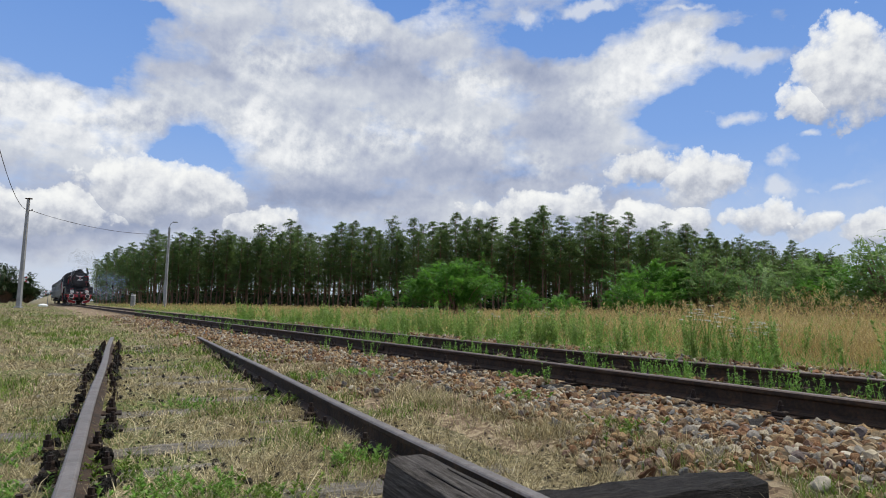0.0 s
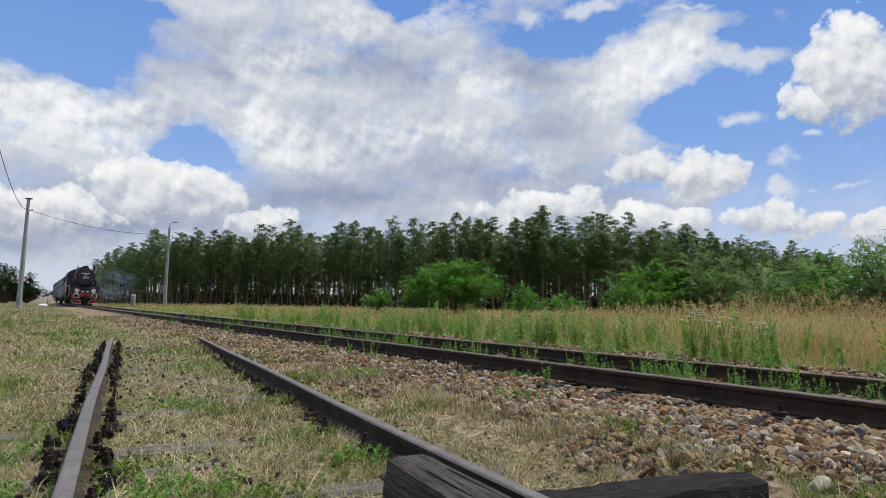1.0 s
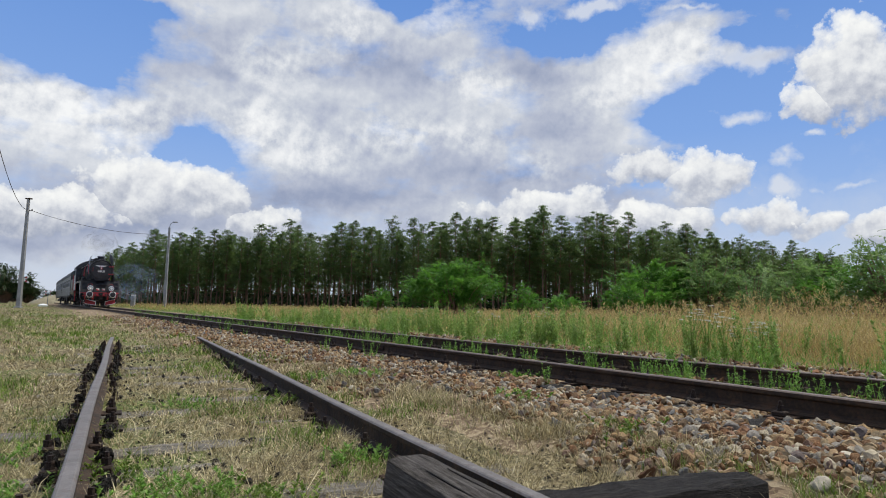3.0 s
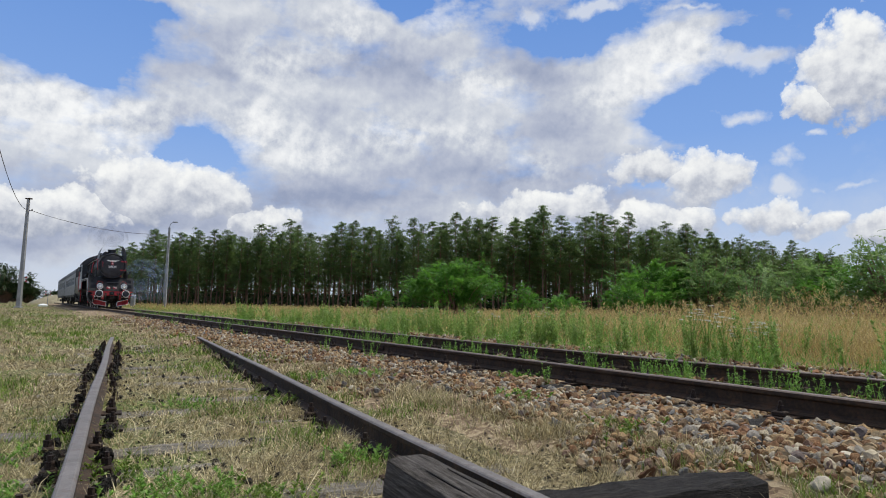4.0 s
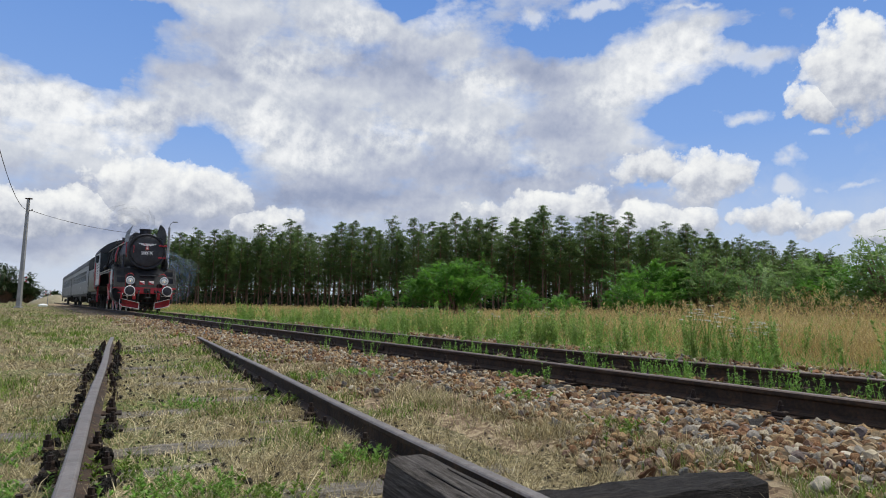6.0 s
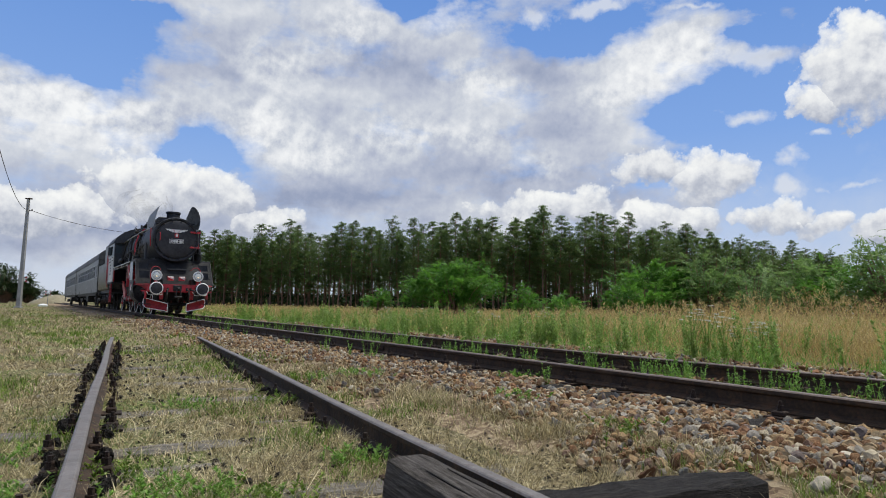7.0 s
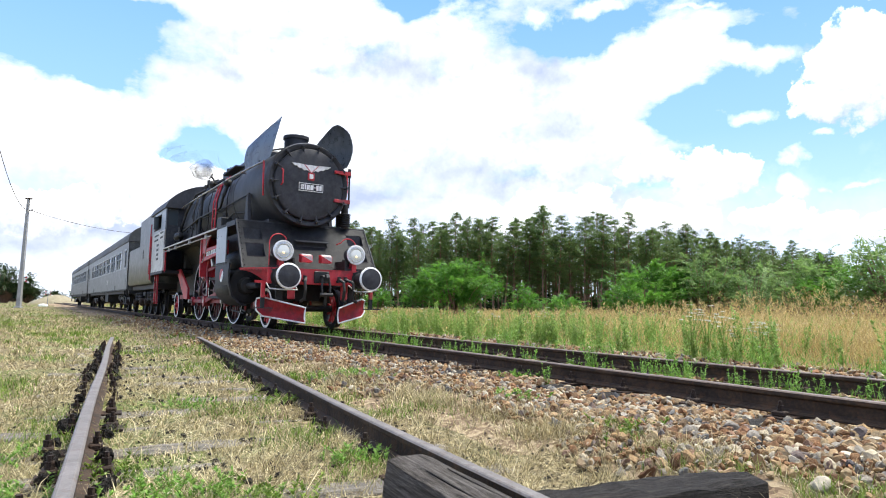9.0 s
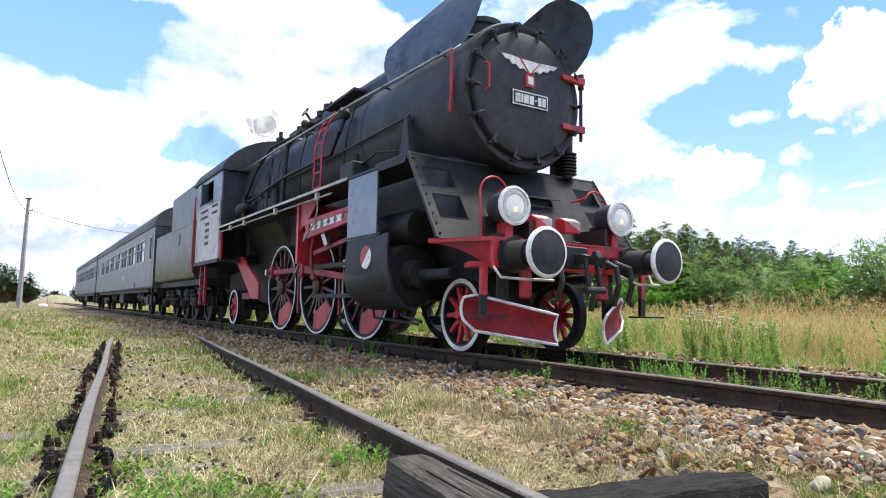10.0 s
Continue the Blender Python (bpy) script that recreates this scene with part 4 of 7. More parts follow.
def scraps(rng, pts, size, flat=0.0):
    """Small leaf-like quads, each as two triangles, turned at random."""
    n = len(pts)
    r = turns(rng, n)
    a, b = r[:, :, 0] * (size * 0.5)[:, None], r[:, :, 1] * (size * 0.28)[:, None]
    a[:, 2] *= 1 - flat
    v = np.stack([pts - a, pts - b, pts + a, pts + b], 1).reshape(-1, 3)
    t = np.array([[0, 1, 2], [0, 2, 3]])
    return v, (t[None] + (np.arange(n) * 4)[:, None, None]).reshape(-1, 3)


def limb_mesh(bm, p0, p1, r0, r1, seg=5):
    rod(bm, p0, p1, r0, seg, r1)


def tufts(rng, pts, size, width=0.5):
    """Needle sprays: small quads that point outward and up."""
    n = len(pts)
    az, rise = rng.uniform(0, 2 * np.pi, n), rng.uniform(-0.35, 0.75, n)
    a = np.stack([np.cos(az) * np.cos(rise), np.sin(az) * np.cos(rise), np.sin(rise)], 1) * (size * 0.5)[:, None]
    b = np.stack([-np.sin(az), np.cos(az), rng.normal(0, 0.35, n)], 1) * (size * 0.5 * width)[:, None]
    v = np.stack([pts - a, pts - b, pts + a, pts + b], 1).reshape(-1, 3)
    t = np.array([[0, 1, 2], [0, 2, 3]])
    return v, (t[None] + (np.arange(n) * 4)[:, None, None]).reshape(-1, 3)


def pine(seed, h):
    """A forest pine: a bare leaning trunk, dead stubs below, upswept limbs with flat needle clumps above."""
    rng = np.random.default_rng(seed)
    tree = thing("pine_tree", "tall forest pine with a bare brown trunk and dark green crown", "tree", "pines of the wood edge")
    bm = bmesh.new()
    sway = rng.normal(0, 0.3, 2)
    spine = [Vector((sway[0] * math.sin(2.2 * f), sway[1] * math.sin(1.7 * f), h * f)) for f in np.linspace(0, 0.97, 9)]
    for i in range(8):
        limb_mesh(bm, spine[i] - Vector((0, 0, 0.1 if i == 0 else 0)), spine[i + 1], 0.14 * (1 - i / 8.6) + 0.015, 0.14 * (1 - (i + 1) / 8.6) + 0.015, 7)

    def on_trunk(f):
        return spine[min(7, int(f * 8.2))].lerp(spine[min(8, int(f * 8.2) + 1)], (f * 8.2) % 1)
    centres, sizes = [], []
    start = rng.uniform(0.18, 0.4)
    for k in range(52):
        f = start + (0.985 - start) * (k / 51) ** 0.85
        g = (f - start) / (1 - start)
        at = on_trunk(f)
        reach = (0.5 + 1.9 * math.sin(math.pi * min(1, 0.25 + 0.7 * g)) ** 0.9) * (1 - 0.35 * g * g) * rng.uniform(0.4, 1.15)
        az = 2.4 * k + rng.normal(0, 0.4)
        tip = at + Vector((math.cos(az) * reach, math.sin(az) * reach, reach * rng.uniform(-0.05, 0.5)))
        limb_mesh(bm, at, tip, 0.035, 0.01, 4)
        for q in ((0.55, 0.8, 1.0) if reach > 1.0 else (0.7, 1.0)):
            c = at.lerp(tip, q)
            centres.append([c.x + rng.normal(0, 0.12), c.y + rng.normal(0, 0.12), c.z + 0.12 + rng.normal(0, 0.06)])
            sizes.append(rng.uniform(0.3, 0.62) * (1.0 if g < 0.8 else 0.7))
    for k in range(12):
        at = on_trunk(rng.uniform(0.15, start + 0.05))
        az, reach = rng.uniform(0, 2 * math.pi), rng.uniform(0.4, 1.5)
        limb_mesh(bm, at, at + Vector((math.cos(az) * reach, math.sin(az) * reach, rng.uniform(-0.3, 0.2))), 0.022, 0.006, 3)
    part("trunk", bm, BARK, tree, smooth=60)
    for k in range(2):
        centres.append([spine[8].x + rng.normal(0, 0.1), spine[8].y + rng.normal(0, 0.1), h * 0.955 + 0.26 * k])
        sizes.append(0.34 - 0.12 * k)
    centres, sizes = np.array(centres), np.array(sizes)
    rep = 48
    pts = np.repeat(centres, rep, 0) + rng.normal(0, 1, (len(centres) * rep, 3)) * np.repeat(sizes, rep)[:, None] * np.array([0.62, 0.62, 0.3])
    v, t = tufts(rng, pts, rng.uniform(0.14, 0.3, len(pts)))
    c = new("crown", fast_mesh("crown", v, t, NEEDLE))
    c.parent = tree
    return tree


PINES = [pine(100 + k, (15.5, 16.5, 14.5, 17.0, 15.0, 16.0, 15.2, 16.8, 14.0)[k]) for k in range(9)]
# the wood's front edge in plan: forward distance at each sideways slope
EDGE_SLOPE = (-0.56, -0.50, -0.44, -0.36, -0.25, -0.1, 0.06, 0.23, 0.36, 0.45, 0.53, 0.62)
EDGE_DEPTH = (255.0, 190.0, 142.0, 133.0, 127.0, 118.0, 104.0, 103.0, 113.0, 124.0, 148.0, 160.0)
trng = random.Random(77)
placed = 0
for row in range(4):
    slope = -0.532 + trng.uniform(0, 0.02)
    while slope < 0.615:
        depth = float(np.interp(slope, EDGE_SLOPE, EDGE_DEPTH)) + row * 4.2 + trng.uniform(-1.6, 1.6)
        k = trng.randrange(9)
        m = pose(slope * depth, depth, float(ground_z(slope * depth, depth)), 0, 0, trng.uniform(0, 360))
        q = trng.uniform(0.86, 1.06)
        if placed < 9:
            k = placed
            PINES[k].matrix_basis = m
        else:
            tr = copy_thing(PINES[k], m)
            tr.scale = (q * 1.08, q * 1.08, q)
        placed += 1
        slope += (trng.uniform(1.5, 2.7) if row < 2 else trng.uniform(2.4, 4.0)) / depth


# the depth of the wood behind the edge: trunks, crowns and dark leafy filler
wrng = np.random.default_rng(55)
cnt = 1000
sl = wrng.uniform(-0.535, 0.615, cnt)
dep = np.interp(sl, EDGE_SLOPE, EDGE_DEPTH) + 15 + 55 * wrng.random(cnt)
tx, ty = sl * dep, dep
hh = wrng.uniform(12, 16, cnt)
ring = np.array([[1, 0], [-0.5, 0.87], [-0.5, -0.87]]) * 0.17
low = np.stack([tx[:, None] + ring[None, :, 0], ty[:, None] + ring[None, :, 1], np.zeros((cnt, 3)) - 0.1], 2)
top = np.stack([tx[:, None] + ring[None, :, 0] * 0.4, ty[:, None] + ring[None, :, 1] * 0.4, np.repeat(hh[:, None], 3, 1)], 2)
tv = np.concatenate([low, top], 1).reshape(-1, 3)
tt = np.array([[0, 1, 4], [0, 4, 3], [1, 2, 5], [1, 5, 4], [2, 0, 3], [2, 3, 5]])
tagged(new("wood_trunks", fast_mesh("wood_trunks", tv, (tt[None] + (np.arange(cnt) * 6)[:, None, None]).reshape(-1, 3), BARK)), "many bare brown trunks deep in the pine wood", "trees", kind="stuff")
cr = np.repeat(np.stack([tx, ty, hh * 0.7], 1), 130, 0) + wrng.normal(0, 1, (cnt * 130, 3)) * np.array([1.6, 1.6, 2.9])
cr[:, 2] = np.clip(cr[:, 2], 4.0, 16.2)
v, t = tufts(wrng, cr, wrng.uniform(0.4, 0.75, len(cr)))
tagged(new("wood_crowns", fast_mesh("wood_crowns", v, t, NEEDLE)), "dark needle crowns deep in the pine wood", "trees", kind="stuff")
cnt = 42000
sl = wrng.uniform(-0.535, 0.615, cnt)
dep = np.interp(sl, EDGE_SLOPE, EDGE_DEPTH) + 8 + 62 * wrng.random(cnt)
tall = 1.6 + 2.8 * patch(sl * dep, dep, 0.05)
un = np.stack([sl * dep, dep, wrng.random(cnt) ** 0.8 * tall], 1)
# added scraps close the gaps; their dark leaf colour stands for the wood's shade
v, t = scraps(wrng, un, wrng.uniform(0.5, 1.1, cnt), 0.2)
tagged(new("undergrowth", fast_mesh("undergrowth", v, t, LEAF_DARK)), "leafy filler coloured dark for the shade under the pines", "undergrowth", kind="stuff")


def broadleaf(name, label, category, seed, width, height, mat, leaves, leaf, x, y, group=""):
    """A bush or low tree: several stems, boughs and a ragged crown of leaf sprays with gaps."""
    rng = np.random.default_rng(seed)
    ob = thing(name, label, category, group, pose(x, y, float(ground_z(x, y))))
    bm = bmesh.new()
    centres, sizes = [], []
    for k in range(int(26 + 6 * width)):
        az, out = rng.uniform(0, 2 * math.pi), rng.random() ** 0.6
        tip = Vector((math.cos(az) * out * width / 2, math.sin(az) * out * width / 2, height * (0.25 + 0.72 * rng.random() * (1 - 0.55 * out ** 2))))
        foot = Vector((tip.x * 0.2, tip.y * 0.2, -0.05))
        mid = foot.lerp(tip, 0.55) + Vector((0, 0, 0.1 * height))
        limb_mesh(bm, foot, mid, 0.012 * height, 0.007 * height, 5)
        limb_mesh(bm, mid, tip, 0.007 * height, 0.002 * height, 4)
        for g in (0.35, 0.7, 1.0):
            centres.append(list(mid.lerp(tip, g)))
            sizes.append(rng.uniform(0.10, 0.17) * height * (0.6 + 0.4 * g))
        end = tip + Vector((rng.normal(0, 0.1), rng.normal(0, 0.1), 0.1)) * height * 0.5
        limb_mesh(bm, tip, end, 0.002 * height, 0.001 * height, 3)
        for g in (0.3, 0.6):
            centres.append(list(tip.lerp(end, g)))
            sizes.append(0.05 * height)
    part("stem", bm, BARK, ob)
    centres, sizes = np.array(centres), np.array(sizes)
    rep = max(2, leaves // (len(centres) * 12))
    base = np.repeat(centres, rep, 0) + rng.normal(0, 1, (len(centres) * rep, 3)) * np.repeat(sizes, rep)[:, None] * np.array([0.7, 0.7, 0.55])
    base[:, 2] = np.maximum(base[:, 2], 0.05)
    # feathered leaves: pairs of leaflets along a drooping rib that points outward
    k = len(base)
    rib = base * np.array([2.0 / width, 2.0 / width, 0.0]) + rng.normal(0, 0.6, (k, 3)) + np.array([0, 0, 0.25])
    rib /= np.linalg.norm(rib, axis=1)[:, None]
    flank = np.cross(rib, np.array([0, 0, 1.0])) + 1e-4
    flank /= np.linalg.norm(flank, axis=1)[:, None]
    size = leaf * rng.uniform(0.7, 1.25, k)[:, None]
    vs = []
    for j in range(12):
        f, way = (j // 2 + 0.5) / 6, 1 if j % 2 else -1
        p = base + rib * size * 3.4 * f - np.array([0, 0, 0.9]) * size * f * f + rng.normal(0, 0.06, (k, 3)) * size
        a = (flank * way * 0.9 + rib * 0.5 + np.array([0, 0, -0.2]) + rng.normal(0, 0.15, (k, 3))) * size * (1.1 - 0.4 * f)
        b = rib * size * 0.3
        vs.append(np.stack([p, p + a * 0.5 + b, p + a, p + a * 0.5 - b], 1))
    v = np.concatenate(vs).reshape(-1, 3)
    t = (np.array([[0, 1, 2], [0, 2, 3]])[None] + (np.arange(12 * k) * 4)[:, None, None]).reshape(-1, 3)
    c = new("crown", fast_mesh("crown", v, t, mat))
    c.parent = ob
    return ob


broadleaf("bush", "dense bright green locust bush in the meadow", "bush", 1, 6.8, 4.3, LEAF, 52000, 0.13, 0.9, 46.5, "bushes of the meadow")
broadleaf("bush", "small green locust shoot beside a larger bush", "bush", 2, 1.8, 2.3, LEAF, 3000, 0.12, -4.6, 47, "bushes of the meadow")
broadleaf("bush", "small green locust shoot beside a larger bush", "bush", 12, 2.2, 2.4, LEAF, 3000, 0.12, 5.6, 45, "bushes of the meadow")
broadleaf("bush", "low green bush before the dark wood", "bush", 3, 3.4, 2.0, LEAF, 5000, 0.12, 9.0, 48, "bushes of the meadow")
broadleaf("bush", "round green locust bush in the meadow", "bush", 4, 6.0, 3.7, LEAF, 28000, 0.15, 13.0, 40, "bushes of the meadow")
broadleaf("bush", "loose grey-green bush with airy shoots", "bush", 5, 3.8, 4.6, LEAF_GREY, 16000, 0.13, 15.7, 38.5, "bushes of the meadow")
broadleaf("bush", "airy grey-green bush with sparse leaves", "bush", 6, 4.6, 3.6, LEAF_GREY, 12000, 0.14, 17.6, 37, "bushes of the meadow")
broadleaf("bush", "airy grey-green bush with sparse leaves", "bush", 7, 4.8, 3.7, LEAF_GREY, 13000, 0.14, 18.6, 33.5, "bushes of the meadow")
broadleaf("bush", "broad green bush at the meadow's side", "bush", 8, 4.8, 3.6, LEAF, 18000, 0.14, 19.6, 30.5, "bushes of the meadow")
broadleaf("bush", "tall pale green bush with feathery shoots", "bush", 9, 4.2, 4.5, LEAF_GREY, 15000, 0.12, 19.0, 27, "bushes of the meadow")
broadleaf("bush", "tall pale green bush with feathery shoots", "bush", 10, 4.0, 4.6, LEAF, 13000, 0.12, 21.5, 27, "bushes of the meadow")
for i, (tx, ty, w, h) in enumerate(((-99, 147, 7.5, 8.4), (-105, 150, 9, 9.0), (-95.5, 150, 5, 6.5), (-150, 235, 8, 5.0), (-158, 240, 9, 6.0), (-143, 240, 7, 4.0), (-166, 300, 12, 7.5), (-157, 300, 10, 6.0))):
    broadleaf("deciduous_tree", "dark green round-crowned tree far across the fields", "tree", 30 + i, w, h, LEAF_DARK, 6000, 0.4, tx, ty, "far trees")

# ---- poles, wire, signs ----


def pole(x, y, h, lamp):
    p = thing("utility_pole", "tapered grey concrete pole with an overhead wire", "pole", "poles by the crossing", pose(x, y, float(ground_z(x, y))))
    part("shaft", bmx2((prism, [(-0.19, -0.16), (0.19, -0.16), (0.19, 0.16), (-0.19, 0.16)], "z", -0.1, h * 0.5), (prism, [(-0.15, -0.13), (0.15, -0.13), (0.15, 0.13), (-0.15, 0.13)], "z", h * 0.5, h)), CONCRETE, p)
    shaft = p.children[0]
    for v in shaft.data.vertices:
        f = 1.12 - 0.5 * max(0.0, v.co.z) / h
        v.co.x, v.co.y = math.copysign(0.17 * f, v.co.x), math.copysign(0.14 * f, v.co.y)
    part("insulator", bmx2((rod, (0, 0, h - 1.15), (0.45, 0.05, h - 1.1), 0.03, 6), (rod, (0.4, 0.05, h - 1.15), (0.4, 0.05, h - 0.95), 0.05, 8)), IRON, p)
    if lamp:
        part("lamp_arm", bmx2((tube, [(0, 0, h), (0.1, 0, h + 0.5), (0.5, 0, h + 0.72)], 0.04, 6)), FRAME, p)
        part("lamp_head", bmx2((box, (0.4, -0.12, h + 0.65), (1.0, 0.12, h + 0.8), 0.03)), FRAME, p)
    else:
        part("cap", bmx2((box, (-0.3, -0.1, h), (0.35, 0.1, h + 0.12), 0.02)), IRON, p)
    part("footing", bmx2((box, (-0.32, -0.3, -0.1), (0.32, 0.3, 0.12), 0.02)), CONCRETE, p)
    return p


FRAME = plain("galvanised_lamp_arm", (0.3, 0.31, 0.32), 0.45, 0.6)
pole1 = pole(-40.9, 63.0, 10.6, False)
pole1.matrix_basis = pose(-40.9, 63.0, 0.0, 0, 1.0, 0)
pole2 = pole(-36.2, 85.0, 10.6, True)
pole2.matrix_basis = pose(-36.2, 85.0, 0.0, 0, 0.6, 0)


def wire(a, b, sag):
    a, b = Vector(a), Vector(b)
    pts = [a.lerp(b, i / 24) - Vector((0, 0, sag * 4 * (i / 24) * (1 - i / 24))) for i in range(25)]
    tagged(part("overhead_wire", bmx2((tube, pts, 0.022, 5)), IRON), "thin black overhead wire slung between poles", "wire", "wires")


wire((-40.6, 63.0, 9.55), (-36.0, 85.0, 9.75), 0.75)
wire((-40.8, 63.0, 9.55), (-25.5, 36.0, 10.4), 1.0)


def crossing_sign(x, y, h, size, label):
    s = thing("crossing_sign", label, "sign", "crossing signs", pose(x, y, float(ground_z(x, y)), 0, 0, 25))
    part("post", bmx2((rod, (0, 0.05, -0.1), (0, 0.05, h), 0.05, 8)), FRAME, s)
    for a in (32, -32):
        arm = part("arm", bmx2((box, (-size, -0.015, -0.08), (size, 0.015, 0.08), 0.01)), SIGN_WHITE, s, at=pose(0, 0.0 if a > 0 else -0.034, h - 0.25, 0, a, 0))
        for e in (-1, 1):
            part("red_end", bmx2((box, (e * size * 0.55 - 0.09, -0.02, -0.082), (e * size * 0.55 + 0.09, 0.02, 0.082))), SIGN_RED, arm)
    return s


SIGN_WHITE = material("white_sign_face", [(0.6, 0.6, 0.58), (0.75, 0.75, 0.73), (0.8, 0.8, 0.79)], 8, 0.5, 0, 0)
SIGN_RED = plain("red_sign_paint", (0.4, 0.03, 0.03), 0.5)
crossing_sign(-42.6, 66.0, 3.1, 0.6, "white and red crossing cross seen from its dark back")
crossing_sign(-66.6, 110.0, 2.2, 0.75, "white and red railway crossing cross on a post")
stub = thing("marker_post", "short white concrete marker post in the grass", "post", "", pose(-42.7, 90.0, 0.0))
part("shaft", bmx2((box, (-0.28, -0.2, -0.1), (0.28, 0.2, 1.6), 0.05)), CONCRETE, stub)
part("cap", bmx2((box, (-0.3, -0.22, 1.6), (0.3, 0.22, 1.72), 0.05)), SIGN_WHITE, stub)
lean = thing("wooden_stake", "leaning pale dead wooden stake near the pole", "stake", "", pose(-38.4, 88.0, 0.0, 0, 5, 0))
part("shaft", bmx2((rod, (0, 0, -0.1), (0, 0, 4.1), 0.13, 7, 0.08), (rod, (0, 0, 3.0), (0.45, 0, 4.2), 0.05, 5, 0.02)), OLD_WOOD, lean)
rock = tagged(part("painted_stone", bmx2((ball, (0, 0, 0.12), 0.55, 10, 0.45)), SIGN_WHITE, at=pose(-46.5, 76.0, 0.0)), "white painted stone in the grass", "stone")
mound = tagged(part("sand_mound", bmx2((turned, [(0, 5.5), (0.6, 4.6), (1.3, 3.0), (1.9, 1.4), (2.1, 0)], (0, 0, -0.1), (0, 0, 1), 20)), SAND, at=pose(-84.0, 142.0, 0.0, 0, 0, 30)), "pale sandy mound across the fields", "mound")

# ---- single stones on top of the bed, nearest the siding's end ----
stone_meshes = [fast_mesh("stone", v, t, STONE) for v, t in WORN_STONES]
prng = random.Random(9)
laid = 0
while laid < 290:
    p = main_at(prng.uniform(0.1, 3.6), prng.uniform(-2.45, -0.95))
    if main_sn(p.x, p.y)[1] < -2.1 or not bool(off_track(np.array([p.x]), np.array([p.y]), 5.0)[0]):
        continue
    st = new("stone", stone_meshes[laid % len(stone_meshes)])
    st.parent = ballast
    q = prng.uniform(0.022, 0.046)
    st.matrix_basis = pose(p.x, p.y, float(ground_z(p.x, p.y)) + 0.03, prng.uniform(0, 360), prng.uniform(-40, 40), prng.uniform(0, 360)) @ Matrix.Diagonal((q, q, q, 1))
    laid += 1


# ---- train ----
BLACK = material("black_engine_paint", [(0.013, 0.0135, 0.016), (0.025, 0.026, 0.030), (0.043, 0.044, 0.051)], 9, 0.55, 0, 0.08, fine=5, dirt=(0.046, 0.045, 0.047), spec=0.3)
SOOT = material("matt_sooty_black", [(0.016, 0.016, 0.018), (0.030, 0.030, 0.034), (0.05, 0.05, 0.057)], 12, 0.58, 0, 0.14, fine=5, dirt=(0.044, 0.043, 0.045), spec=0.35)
GREASE = material("greasy_black_underframe", [(0.006, 0.006, 0.006), (0.013, 0.012, 0.011), (0.028, 0.024, 0.02)], 20, 0.6, 0.1, 0.4)
RED = material("bright_red_paint", [(0.30, 0.012, 0.018), (0.45, 0.02, 0.03), (0.56, 0.05, 0.055)], 10, 0.45, 0, 0.08, fine=5, dirt=(0.16, 0.03, 0.03))
DULL_RED = material("dirty_red_paint", [(0.12, 0.012, 0.015), (0.25, 0.02, 0.026), (0.36, 0.04, 0.045)], 14, 0.55, 0, 0.2, dirt=(0.05, 0.018, 0.016))
SPOKE_RED = material("oily_dark_red_spokes", [(0.018, 0.008, 0.008), (0.05, 0.012, 0.013), (0.13, 0.018, 0.022)], 9, 0.5, 0, 0.2, dirt=(0.02, 0.014, 0.013))
WHITE = material("white_trim_paint", [(0.55, 0.54, 0.52), (0.72, 0.71, 0.69), (0.8, 0.8, 0.78)], 20, 0.5, 0, 0.06, dirt=(0.4, 0.38, 0.36))
PALE = material("pale_worn_grey_paint", [(0.32, 0.31, 0.29), (0.46, 0.45, 0.42), (0.56, 0.55, 0.52)], 6, 0.5, 0, 0.05, dirt=(0.22, 0.2, 0.18))
# the light blue-grey is the sky's reflection put into the sheets' base colour
SHEEN = material("steel_sheet_with_sky_sheen", [(0.12, 0.135, 0.15), (0.18, 0.20, 0.22), (0.24, 0.26, 0.28)], 5, 0.32, 0.35, 0.05, dirt=(0.08, 0.085, 0.09))
STEEL = material("oiled_bright_steel", [(0.25, 0.22, 0.2), (0.4, 0.37, 0.35), (0.55, 0.52, 0.5)], 20, 0.35, 0.85, 0.1, dirt=(0.12, 0.06, 0.05))
COACH = material("dark_grey_coach_paint", [(0.015, 0.017, 0.015), (0.027, 0.029, 0.026), (0.045, 0.047, 0.042)], 4, 0.38, 0, 0.05, fine=4, dirt=(0.085, 0.082, 0.075))
ROOF = material("grey_coach_roof", [(0.05, 0.05, 0.047), (0.085, 0.085, 0.08), (0.12, 0.118, 0.11)], 3, 0.7, 0, 0.1)
FRAME_ALU = material("dull_aluminium_frame", [(0.2, 0.21, 0.21), (0.3, 0.31, 0.31), (0.38, 0.39, 0.39)], 20, 0.45, 0.4, 0.05)
GLASS = plain("dark_window_glass", (0.05, 0.06, 0.065), 0.05)
LENS = plain("warm_lamp_lens", (0.62, 0.63, 0.60), 0.08, 0.35, 0.07)
BULB = plain("warm_bulb_glow", (0.9, 0.72, 0.45), 0.3, 0.0, 0.3)
REFLECTOR = plain("tarnished_reflector", (0.42, 0.42, 0.41), 0.25, 0.8)
COAL = material("black_coal", [(0.006, 0.006, 0.006), (0.015, 0.015, 0.015), (0.04, 0.04, 0.04)], 12, 0.5, 0, 1.0)

engine = thing("locomotive", "black steam locomotive with red frames, white-rimmed wheels and buffers", "locomotive")
wheelsets = []


def bmx(*makes):
    bm = bmesh.new()
    for f, *args in makes:
        f(bm, *args)
    return bm


